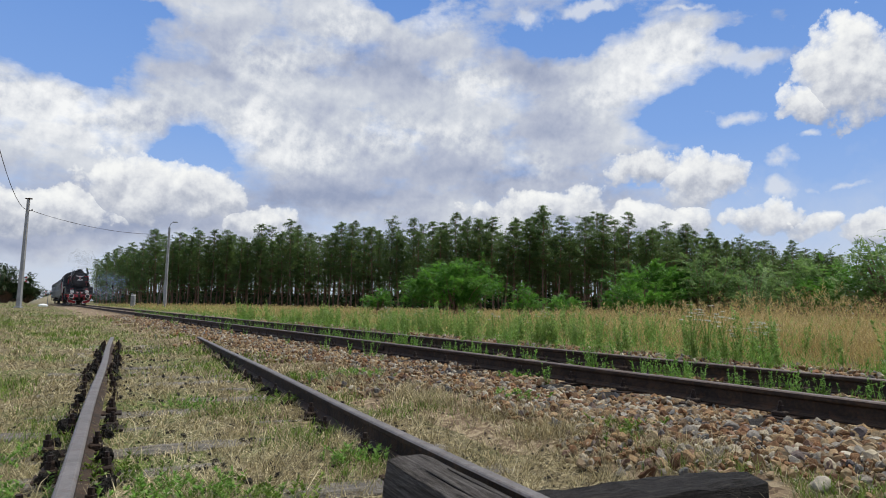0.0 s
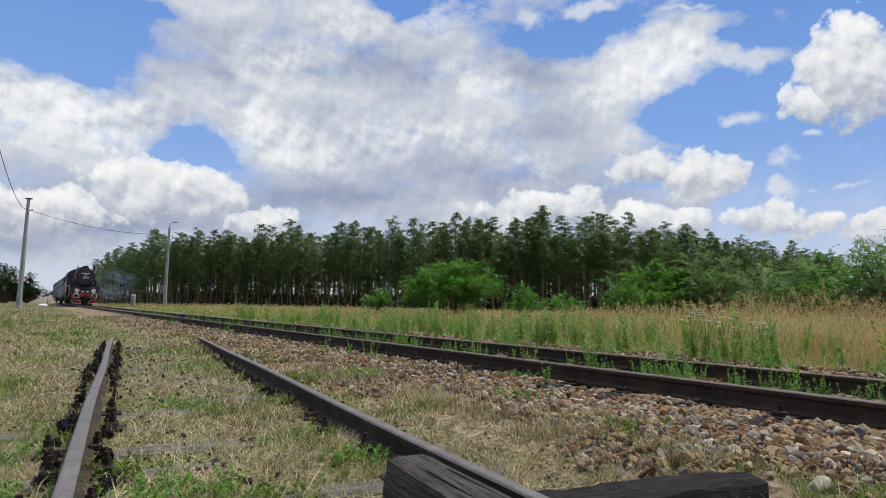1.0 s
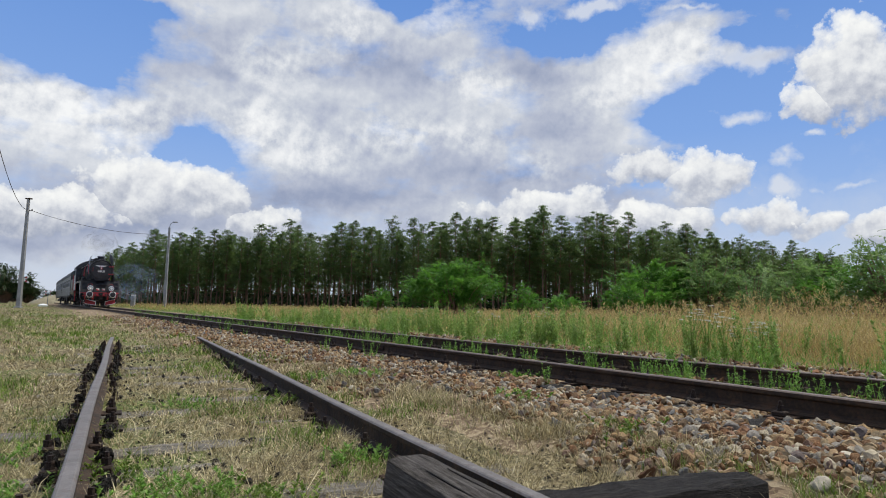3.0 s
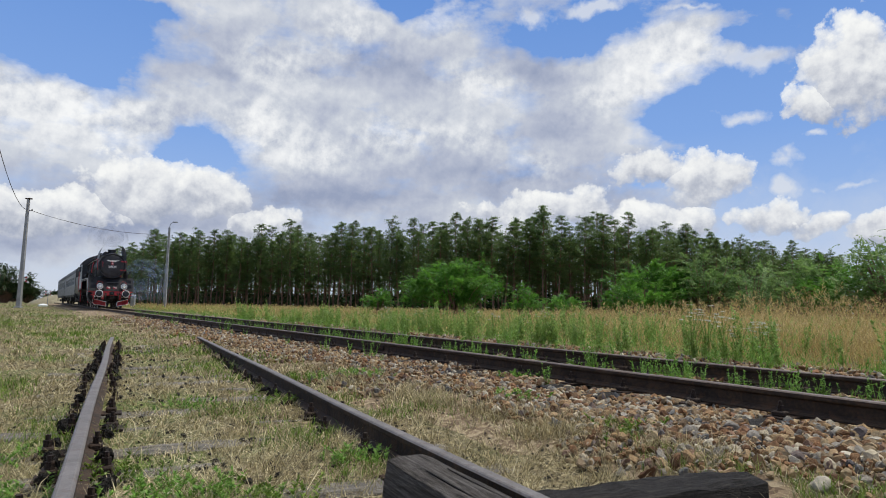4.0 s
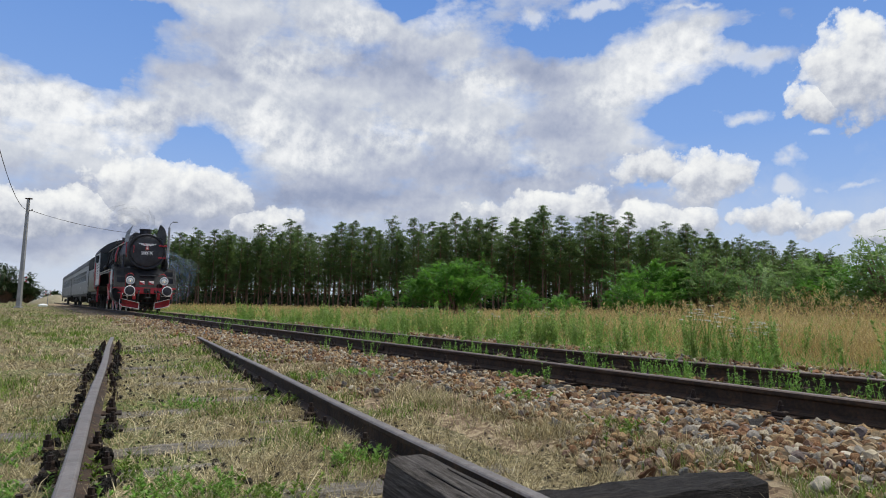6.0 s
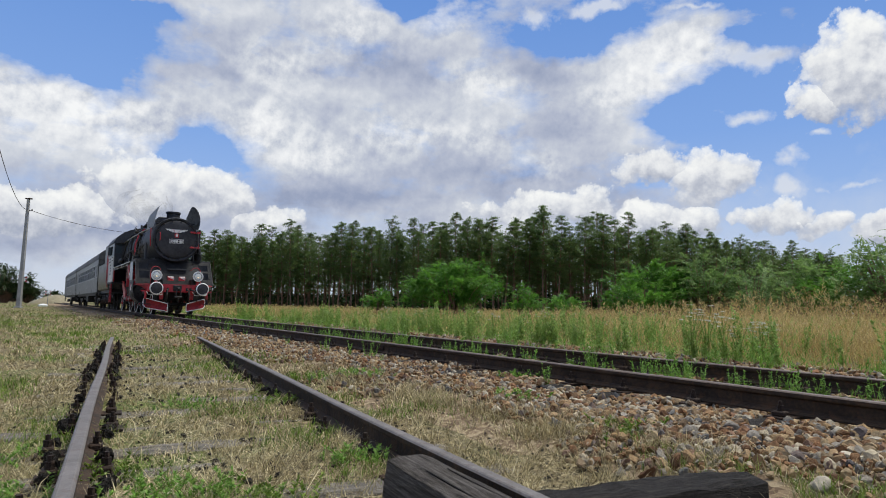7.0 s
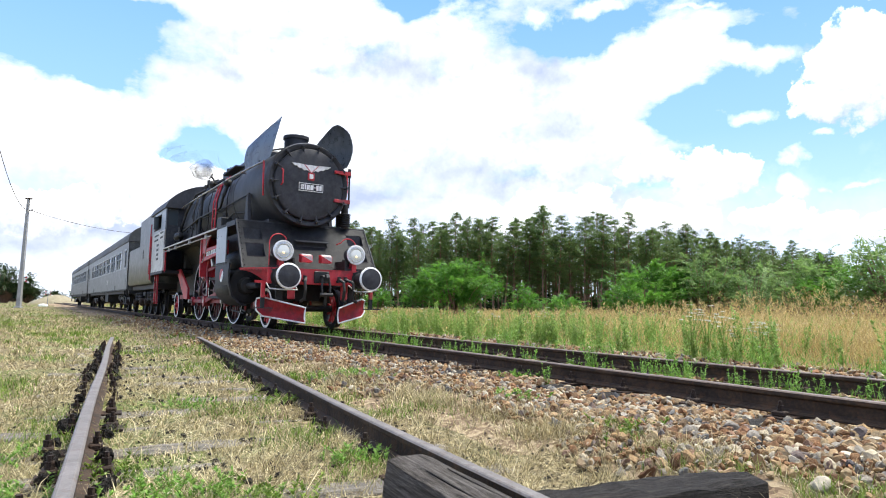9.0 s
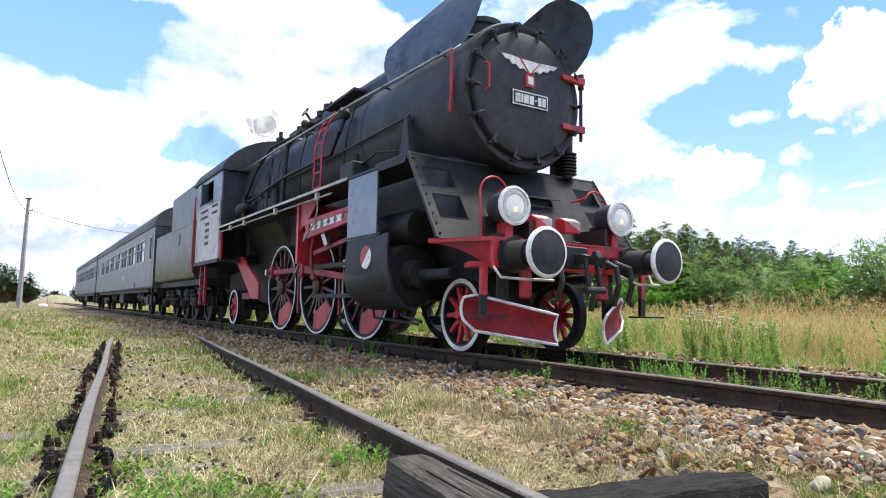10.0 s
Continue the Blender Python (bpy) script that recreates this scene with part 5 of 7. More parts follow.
def wheelset(parent, x, r, spokes, paint, crank=False, name="wheelset", band=WHITE, tread=0.75):
    """Two wheels on an axle; the axle carries tyres, spokes and hubs and turns as one."""
    axle = part(name, bmx((rod, (0, -tread - 0.08, 0), (0, tread + 0.08, 0), 0.07, 12)), GREASE, parent)
    axle.matrix_basis = pose(x, 0, r)
    for side in (-1, 1):
        o = side * (tread + 0.055)
        d = Vector((0, side, 0))
        bm = bmesh.new()
        turned(bm, [(0, r - 0.09), (0.0, r - 0.035), (-0.0, r - 0.002), (-0.10, r), (-0.115, r + 0.028), (-0.14, r + 0.026), (-0.14, r - 0.09), (0, r - 0.09)], (0, o, 0), d, 40)
        part("tyre", bm, GREASE, axle, smooth=40)
        if band:
            bm = bmesh.new()
            inner = 0.062 if r < 0.6 else 0.042
            turned(bm, [(0.0, r - inner), (0.006, r - inner + 0.002), (0.006, r - 0.012), (0.0, r - 0.008)], (0, o, 0), d, 40)
            part("rim_band", bm, band, axle, "white painted rim")
        if spokes:
            part("hub", bmx((turned, [(-0.12, 0), (-0.12, r * 0.17), (0.02, r * 0.17), (0.05, r * 0.11), (0.05, 0)], (0, o, 0), d, 20)), paint, axle, smooth=40)
            bm = bmesh.new()
            prism(bm, [(-0.034, r * 0.15), (0.034, r * 0.15), (0.026, r - 0.085), (-0.026, r - 0.085)], "y", o - side * 0.09, o - side * 0.03, 0.006)
            first = part("spoke", bm, paint, axle)
            for k in range(1, spokes):
                s = new("spoke", first.data)
                s.parent, s.matrix_basis = axle, pose(0, 0, 0, 0, 360 * k / spokes)
            if crank:
                bm = bmesh.new()
                arc = [(math.sin(radians(a)) * (r - 0.085), math.cos(radians(a)) * (r - 0.085)) for a in range(180 - 38, 180 + 39, 7)]
                prism(bm, arc + [(arc[-1][0] * 0.62, arc[-1][1] * 0.62), (arc[0][0] * 0.62, arc[0][1] * 0.62)], "y", o - side * 0.1, o - side * 0.012, 0.006)
                part("counterweight", bm, RED, axle)
                part("crank_pin", bmx((rod, (0, o - side * 0.08, CRANK), (0, o + side * 0.3, CRANK), 0.06, 14)), STEEL, axle)
                part("crank_boss", bmx((rod, (0, o - side * 0.1, CRANK), (0, o + side * 0.04, CRANK), 0.13, 16)), DULL_RED, axle)
        else:
            part("disc", bmx((turned, [(-0.1, 0), (-0.1, r * 0.25), (-0.075, r * 0.35), (-0.05, r - 0.08), (-0.09, r - 0.08), (-0.11, 0)], (0, o, 0), d, 28)), paint, axle, smooth=40)
    wheelsets.append((axle, x, r))
    return axle


CRANK = 0.31
DRIVERS = (-4.2, -6.13, -8.06)
R_DRIVE, R_LEAD = 0.85, 0.43
for dx in DRIVERS:
    wheelset(engine, dx, R_DRIVE, 15, SPOKE_RED, True, "driving_wheelset")
wheelset(engine, -1.6, R_LEAD, 10, RED, name="leading_wheelset")
wheelset(engine, -11.65, R_LEAD, 10, RED, name="trailing_wheelset")

# frame plates and brake gear between the wheels
for side in (-1, 1):
    prism_out = [(-0.62, 0.95), (-1.2, 0.95), (-2.2, 0.62), (-9.2, 0.62), (-10.2, 0.75), (-12.9, 0.75), (-12.9, 1.25), (-10.2, 1.45), (-0.62, 1.45)]
    part("frame_plate", bmx((prism, prism_out, "y", side * 0.55, side * 0.59)), GREASE, engine)
    for dx in DRIVERS:
        part("brake_block", bmx((prism, [(dx + 0.92, 0.6), (dx + 0.99, 0.6), (dx + 0.99, 1.05), (dx + 0.93, 1.05), (dx + 0.9, 0.82)], "y", side * 0.72, side * 0.8)), GREASE, engine)
        part("brake_hanger", bmx((box, (dx + 0.97, side * 0.78, 0.35), (dx + 1.03, side * 0.82, 1.5))), DULL_RED, engine)
        part("leaf_spring", bmx((box, (dx - 0.45, side * 0.62, 0.28), (dx + 0.45, side * 0.7, 0.36)), (box, (dx - 0.3, side * 0.62, 0.22), (dx + 0.3, side * 0.7, 0.28)), (box, (dx - 0.04, side * 0.62, 0.2), (dx + 0.04, side * 0.7, 0.6))), GREASE, engine)
part("ash_pan", bmx((prism, [(-7.0, 1.5), (-7.2, 0.7), (-9.2, 0.45), (-10.6, 0.6), (-10.6, 1.6)], "y", -0.5, 0.5)), GREASE, engine)
part("saddle", bmx((prism, [(-0.55, 0.6), (0.55, 0.6), (0.7, 2.4), (-0.7, 2.4)], "x", -3.7, -2.0)), SOOT, engine)
part("underside", bmx((prism, [(-0.5, 1.2), (0.5, 1.2), (0.62, 2.35), (-0.62, 2.35)], "x", -10.6, -3.7)), GREASE, engine)

# boiler
ZB = 3.16
bm = bmesh.new()
turned(bm, [(-1.62, 0.0), (-1.62, 0.80), (-1.48, 0.80), (-1.44, 0.86), (-1.44, 0.915), (-1.5, 0.945), (-1.62, 0.945), (-1.64, 0.93), (-4.2, 0.93), (-4.22, 0.945), (-4.3, 0.945), (-4.32, 0.93)], (0, 0, ZB), (1, 0, 0), 64)
part("smokebox", bm, SOOT, engine, "matt black smokebox drum with a raised front ring", smooth=35)
bm = bmesh.new()
turned(bm, [(-1.5, 0.0), (-1.335, 0.0001), (-1.34, 0.3), (-1.36, 0.6), (-1.385, 0.74), (-1.40, 0.785), (-1.435, 0.80), (-1.5, 0.80)], (0, 0, ZB), (1, 0, 0), 64)
smoke_door = part("smokebox_door", bm, SOOT, engine, "round slightly domed dark grey door", smooth=40)
bm = bmesh.new()
turned(bm, [(-4.3, 0.90), (-6.2, 0.90), (-6.21, 0.915), (-6.27, 0.915), (-6.28, 0.9), (-8.2, 0.9), (-8.21, 0.93), (-8.3, 0.93), (-9.0, 0.93), (-10.7, 0.95), (-10.7, 0)], (0, 0, ZB), (1, 0, 0), 64)
part("boiler", bm, BLACK, engine, "smooth black boiler barrel with bands", smooth=35)
part("firebox", bmx((prism, [(-0.55, 1.75), (0.55, 1.75), (0.95, 2.35), (0.97, 3.1), (0.85, 3.7), (0.5, 4.03), (-0.5, 4.03), (-0.85, 3.7), (-0.97, 3.1), (-0.95, 2.35)], "x", -10.7, -8.3, 0.04)), BLACK, engine)
# door clamps round the rim, hinge straps, handrail and plate
for k in range(14):
    a = 2 * math.pi * (k + 0.5) / 14
    bm = bmesh.new()
    rod(bm, (-1.40, 0, 0.70), (-1.37, 0, 0.90), 0.022, 8)
    rod(bm, (-1.46, 0, 0.86), (-1.31, 0, 0.86), 0.024, 8)
    rod(bm, (-1.33, -0.05, 0.86), (-1.33, 0.05, 0.86), 0.014, 6)
    part("door_clamp", bm, SOOT, smoke_door, at=pose(0, 0, ZB) @ pose(0, 0, 0, math.degrees(a)))
for z in (3.50, 2.85):
    bm = bmesh.new()
    prism(bm, [(0.56, z - 0.035), (0.92, z - 0.035), (0.95, z - 0.045), (0.95, z + 0.045), (0.92, z + 0.035), (0.56, z + 0.035)], "x", -1.40, -1.33, 0.01)
    part("hinge_strap", bm, RED, smoke_door, "red painted hinge strap")
part("hinge_post", bmx((rod, (-1.42, 0.95, 2.72), (-1.42, 0.95, 3.62), 0.022, 10), (rod, (-1.42, 0.95, 3.42), (-1.42, 0.95, 3.62), 0.04, 10)), SOOT, smoke_door)
part("door_handle", bmx((tube, [(-1.36, -0.66, 3.42), (-1.30, -0.645, 3.40), (-1.30, -0.645, 3.10), (-1.36, -0.66, 3.08)], 0.014)), RED, smoke_door, "red grab rail")
# number plate: frame with plain bars for the characters
bm = bmesh.new()
box(bm, (-1.35, -0.28, 2.985), (-1.318, 0.28, 3.165), 0.004)
plate = part("number_plate", bm, SOOT, smoke_door, "small dark plate with a white border")
for lo, hi in (((-0.28, 2.985), (0.28, 2.999)), ((-0.28, 3.151), (0.28, 3.165)), ((-0.28, 2.999), (-0.266, 3.151)), ((0.266, 2.999), (0.28, 3.151))):
    part("border", bmx((box, (-1.318, *lo), (-1.312, *hi))), WHITE, plate)
for y0, w, z0, z1 in ((-0.235, 0.075, 3.02, 3.13), (-0.145, 0.03, 3.02, 3.13), (-0.1, 0.07, 3.02, 3.13), (-0.015, 0.07, 3.02, 3.13), (0.07, 0.035, 3.07, 3.09), (0.12, 0.055, 3.02, 3.13), (0.19, 0.055, 3.02, 3.13)):
    part("bar", bmx((box, (-1.318, y0, z0), (-1.312, y0 + w, z1))), WHITE, plate)
# winged emblem above the plate
for side in (-1, 1):
    bm = bmesh.new()
    prism(bm, [(0, 3.40), (side * 0.10, 3.46), (side * 0.16, 3.44), (side * 0.22, 3.49), (side * 0.28, 3.48), (side * 0.33, 3.53), (side * 0.38, 3.525), (side * 0.45, 3.585), (side * 0.30, 3.585), (side * 0.12, 3.57), (0, 3.575)], "x", -1.345, -1.325)
    part("wing", bm, WHITE, smoke_door, "silvery white wing-shaped badge")
    part("wing_edge", bmx((tube, [(-1.322, 0, 3.40), (-1.322, side * 0.16, 3.575)], 0.008, 5)), RED, smoke_door)
part("shield", bmx((box, (-1.345, -0.075, 3.235), (-1.318, 0.075, 3.40), 0.006)), RED, smoke_door, "red shield")
part("shield_field", bmx((box, (-1.32, -0.045, 3.27), (-1.31, 0.045, 3.37), 0.006)), WHITE, smoke_door)

# chimney and casings on top
bm = bmesh.new()
turned(bm, [(3.9, 0.32), (4.1, 0.27), (4.34, 0.27), (4.36, 0.30), (4.43, 0.30), (4.43, 0.25), (4.0, 0.23)], (-2.4, 0, 0), (0, 0, 1), 32)
part("chimney", bm, SOOT, engine, smooth=40)
bm = bmesh.new()
prism(bm, [(-0.5, 3.9), (-0.5, 4.2), (-0.36, 4.36), (0.36, 4.36), (0.5, 4.2), (0.5, 3.9)], "x", -7.0, -3.7, 0.04)
part("dome_casing", bm, SOOT, engine)
part("steam_dome", bmx((turned, [(3.9, 0.42), (4.3, 0.4), (4.42, 0.3), (4.46, 0)], (-7.6, 0, 0), (0, 0, 1), 28)), BLACK, engine, smooth=50)
part("sand_dome", bmx((box, (-9.5, -0.3, 3.95), (-8.9, 0.3, 4.42), 0.05)), BLACK, engine)
part("flap", bmx((prism, [(-6.3, 4.06), (-5.0, 4.10), (-5.0, 4.14), (-6.3, 4.10)], "y", -0.72, -0.42)), SOOT, engine)
for k, (vx, vz) in enumerate(((-7.0, 4.3), (-7.35, 4.25), (-8.5, 4.2), (-9.9, 4.25))):
    part("safety_valve", bmx((turned, [(3.95, 0.07), (vz, 0.07), (vz + 0.03, 0.1), (vz + 0.12, 0.1), (vz + 0.14, 0.0)], (vx, -0.35, 0), (0, 0, 1), 12), (rod, (vx, -0.35, vz), (vx + 0.25, -0.4, vz + 0.12), 0.018, 6)), GREASE, engine)

# smoke deflector plates on the drum's shoulders: they lean in at the top and bow outward in front
for side in (-1, 1):
    bm = bmesh.new()
    rows_d = [(3.66, 0.865, -1.45, -3.42), (3.8, 0.868, -1.26, -3.5), (3.95, 0.865, -1.16, -3.6), (4.08, 0.845, -1.115, -3.66), (4.2, 0.815, -1.10, -3.69), (4.34, 0.775, -1.13, -3.70), (4.43, 0.74, -1.19, -3.2), (4.52, 0.69, -1.29, -2.65), (4.59, 0.65, -1.39, -2.15), (4.635, 0.62, -1.5, -1.75)]
    grid = []
    for z, y, xf, xb in rows_d:
        grid.append([bm.verts.new((xf + (xb - xf) * i / 8, side * (y + 0.03 * (1 - i / 8) ** 2), z - 0.0 * i)) for i in range(9)])
    for a, b in zip(grid, grid[1:]):
        for i in range(8):
            bm.faces.new((a[i], a[i + 1], b[i + 1], b[i]))
    bmesh.ops.solidify(bm, geom=bm.faces[:], thickness=0.012)
    wing = part("smoke_deflector", bm, SHEEN, engine, "large wing plate, blue-grey sky sheen painted outside, shaded sooty black inside", smooth=40)
    # sky sheen painted on the outward faces, shade on the inward ones as sooty black
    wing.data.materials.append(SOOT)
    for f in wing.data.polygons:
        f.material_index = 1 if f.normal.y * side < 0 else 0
    for sx in (-1.9, -3.0):
        part("deflector_stay", bmx((rod, (sx, side * 0.8, 3.9), (sx, side * 0.45, 4.0), 0.02, 6)), SOOT, engine)

# pipes and handrails along the barrel
for side in (-1, 1):
    part("handrail", bmx((tube, [(-1.62, side * 0.97, 3.60), (-4.3, side * 0.98, 3.66), (-8.0, side * 0.99, 3.66), (-10.5, side * 1.0, 3.62)], 0.022)), STEEL, engine)
    for px in (-1.9, -3.4, -4.9, -6.4, -7.9, -9.4):
        part("rail_knob", bmx((rod, (px, side * 0.86, 3.62), (px, side * 1.0, 3.64), 0.018, 6)), SOOT, engine)
    part("red_pipe", bmx((tube, [(-1.63, side * 0.97, 3.6), (-1.60, side * 0.98, 3.35), (-1.60, side * 0.975, 3.1), (-1.66, side * 0.95, 2.85)], 0.022)), RED, engine, "curved red pipe")
    part("boiler_pipe", bmx((tube, [(-2.6, side * 0.98, 3.02), (-6.0, side * 0.95, 2.95), (-10.4, side * 0.99, 2.92)], 0.02)), GREASE, engine)
    bm = bmesh.new()
    prism(bm, [(-2.62, 3.02), (-2.7, 3.02), (-2.86, 2.26), (-2.48, 2.26)], "y", side * 0.93, side * 1.02, 0.012)
    part("boiler_stay", bm, SOOT, engine, "tapered grey stay plate on the running board")
    part("thick_pipe", bmx((tube, [(-7.3, side * 0.35, 4.2), (-7.35, side * 0.75, 3.95), (-7.5, side * 0.98, 3.6), (-7.6, side * 1.02, 2.4)], 0.045)), BLACK, engine)
    part("injector_pipe", bmx((tube, [(-8.6, side * 0.5, 4.1), (-8.8, side * 0.9, 3.85), (-9.6, side * 1.0, 3.4), (-10.2, side * 1.08, 2.7), (-10.25, side * 1.1, 2.35)], 0.035)), GREASE, engine)
    part("injector", bmx((turned, [(-0.3, 0.05), (-0.25, 0.12), (-0.05, 0.15), (0.1, 0.12), (0.3, 0.07), (0.32, 0)], (-9.9, side * 1.15, 2.62), (1, 0, 0.1), 12), (rod, (-9.8, side * 1.15, 2.3), (-9.8, side * 1.15, 2.9), 0.05, 8)), GREASE, engine)
    part("lubricator", bmx((box, (-4.0, side * 1.35, 2.3), (-3.55, side * 1.1, 2.55), 0.02), (rod, (-3.75, side * 1.22, 2.5), (-3.75, side * 1.22, 2.68), 0.06, 8), (tube, [(-3.6, side * 1.2, 2.5), (-3.2, side * 1.15, 2.62), (-2.9, side * 1.0, 2.6)], 0.016)), GREASE, engine)
    for lx in (-5.5, -5.82):
        part("ladder_rail", bmx((tube, [(lx, side * 1.06, 2.26), (lx, side * 1.04, 3.2), (lx, side * 0.93, 3.62), (lx, side * 0.7, 3.92)], 0.02)), RED, engine, "red ladder rail")
    for rz, ry in ((2.5, 1.055), (2.76, 1.05), (3.02, 1.045), (3.28, 1.02), (3.52, 0.955), (3.76, 0.82)):
        part("ladder_rung", bmx((rod, (-5.5, side * ry, rz), (-5.82, side * ry, rz), 0.014, 6)), RED, engine)
    # running board with a pale worn edge and drip rail below it
    part("running_board", bmx((box, (-10.75, side * 0.85, 2.225), (-1.72, side * 1.48, 2.26))), SOOT, engine)
    part("board_edge", bmx((box, (-10.75, side * 1.48, 2.225), (-3.4, side * 1.495, 2.265))), PALE, engine, "pale worn edge strip")
    part("board_pipe", bmx((tube, [(-10.6, side * 1.46, 2.14), (-4.0, side * 1.46, 2.13)], 0.016)), STEEL, engine)
    for px in (-4.6, -6.6, -8.6, -9.7):
        part("pipe_clip", bmx((box, (px, side * 1.44, 2.1), (px + 0.08, side * 1.49, 2.21))), PALE, engine)

# cylinders
for side in (-1, 1):
    bm = bmesh.new()
    turned(bm, [(-3.55, 0.0), (-3.55, 0.36), (-3.5, 0.40), (-2.35, 0.40), (-2.3, 0.36), (-2.28, 0.2), (-2.1, 0.16), (-2.05, 0.0)], (0, side * 1.05, 0.9), (1, 0, 0), 32)
    part("cylinder", bm, GREASE, engine, smooth=40)
    part("piston_rod_cover", bmx((turned, [(-2.1, 0.07), (-1.4, 0.065), (-1.38, 0.0)], (0, side * 1.05, 0.9), (1, 0, 0), 16)), BLACK, engine, smooth=40)
    part("valve_chest", bmx((turned, [(-3.6, 0), (-3.6, 0.2), (-3.5, 0.24), (-2.3, 0.24), (-2.2, 0.2), (-2.2, 0)], (0, side * 1.0, 1.5), (1, 0, 0), 24)), GREASE, engine, smooth=40)
    jac = [(1.46, 1.40), (1.475, 1.2), (1.46, 0.95), (1.38, 0.66), (1.22, 0.5), (1.05, 0.46), (1.05, 0.5), (1.2, 0.54), (1.35, 0.7), (1.43, 0.97), (1.445, 1.2), (1.43, 1.40)]
    bm = bmesh.new()
    prism(bm, [(side * y, z) for y, z in jac], "x", -3.4, -2.2)
    part("cylinder_jacket", bm, BLACK, engine, "curved black cylinder casing", smooth=50)
    # this cover's blue-grey is painted sky reflection
    part("side_sheet", bmx((box, (-3.4, side * 1.445, 1.38), (-2.52, side * 1.47, 2.22), 0.004)), SHEEN, engine, "flat cover sheet with blue-grey sky sheen in its colour")
    part("sheet_joint", bmx((box, (-3.4, side * 1.47, 1.39), (-2.4, side * 1.478, 1.42))), GREASE, engine)
    # round two-coloured mark
    bm = bmesh.new()
    turned(bm, [(0, 0), (0, 0.15), (0.008, 0.145), (0.008, 0)], (-2.78, side * 1.474, 1.13), (0, side, 0), 24, (0, 180))
    m1 = part("mark_half", bm, WHITE, engine, "white half of a round mark", at=Matrix.Identity(4))
    bm = bmesh.new()
    turned(bm, [(0, 0), (0, 0.15), (0.008, 0.145), (0.008, 0)], (-2.78, side * 1.474, 1.13), (0, side, 0), 24, (180, 360))
    part("mark_half", bm, RED, engine, "red half of a round mark")
    for k in range(8):
        part("rivet", bmx((ball, (-2.47, side * 1.45, 1.5 + 0.09 * k), 0.012, 6)), SOOT, engine)

# front apron: sloped plate with step openings, side flanks
slope = [(-1.74, 2.30), (-1.02, 1.24)]


def apron_x(z):
    return slope[0][0] + (slope[1][0] - slope[0][0]) * (slope[0][1] - z) / (slope[0][1] - slope[1][1])


bm = bmesh.new()
ys = [-1.5, -1.36, -0.98, -0.86, -0.25, 0.45, 0.86, 0.98, 1.36, 1.5]
zs = [2.30, 2.12, 1.88, 1.78, 1.50, 1.24]
holes = {(1, 1), (1, 3), (7, 1), (7, 3), (4, 2)}
vg = [[bm.verts.new((apron_x(z), y * (1.0 if z < 2.2 else 0.985), z)) for y in ys] for z in zs]
for j in range(len(zs) - 1):
    for i in range(len(ys) - 1):
        if (i, j) not in holes:
            bm.faces.new((vg[j][i], vg[j + 1][i], vg[j + 1][i + 1], vg[j][i + 1]))
bmesh.ops.solidify(bm, geom=bm.faces[:], thickness=0.02)
apron = part("front_apron", bm, BLACK, engine, "sloping black plate with recessed steps")
for i, j in sorted(holes):
    z1, z0, y0, y1 = zs[j], zs[j + 1], ys[i], ys[i + 1]
    part("step_tread", bmx((box, (apron_x(z1) - 0.012, y0, z0 - 0.012), (apron_x(z0) + 0.012, y1, z0 + 0.006))), SOOT, apron)
    part("step_back", bmx((box, (apron_x(z1) - 0.03, y0 - 0.02, z0 - 0.01), (apron_x(z1) - 0.014, y1 + 0.02, z1 + 0.01))), BLACK, apron)
    for cy in (y0 - 0.012, y1 + 0.004):
        part("step_cheek", bmx((prism, [(apron_x(z1) - 0.012, z1), (apron_x(z1) - 0.012, z0), (apron_x(z0) - 0.012, z0)], "y", cy, cy + 0.008)), BLACK, apron)
part("hatch_lid", bmx((prism, [(apron_x(1.9) + 0.01, 1.9), (apron_x(1.9) + 0.16, 1.86), (apron_x(1.9) + 0.16, 1.875), (apron_x(1.9), 1.92)], "y", -0.28, 0.48)), SOOT, apron)
for side in (-1, 1):
    part("apron_rim", bmx((tube, [(apron_x(2.3), side * 1.48, 2.3), (apron_x(1.24), side * 1.5, 1.24)], 0.02, 6)), BLACK, apron)
    for k in range(9):
        z = 1.3 + 0.115 * k
        part("rivet", bmx((ball, (apron_x(z) + 0.012, side * 1.44, z), 0.014, 6)), SOOT, apron)
    part("flank", bmx((prism, [(-1.74, 2.26), (-2.45, 2.26), (-2.45, 2.18), (-1.78, 2.18)], "y", side * 1.44, side * 1.49)), BLACK, engine)
for py in (1.0,):
    bm = bmesh.new()
    for k in range(7):
        turned(bm, [(0, 0.09), (0.01, 0.14), (0.03, 0.14), (0.04, 0.09)], (-1.75, py, 2.32 + 0.045 * k), (0, 0, 1), 16)
    rod(bm, (-1.75, py, 2.28), (-1.75, py, 2.85), 0.085, 12)
    rod(bm, (-1.9, py - 0.1, 2.28), (-1.9, py - 0.1, 2.9), 0.05, 10)
    part("air_pump", bm, GREASE, engine, "ribbed black air pump", smooth=40)
part("apron_top", bmx((box, (-2.6, -1.47, 2.262), (-1.72, 1.47, 2.30), 0.008)), BLACK, engine)

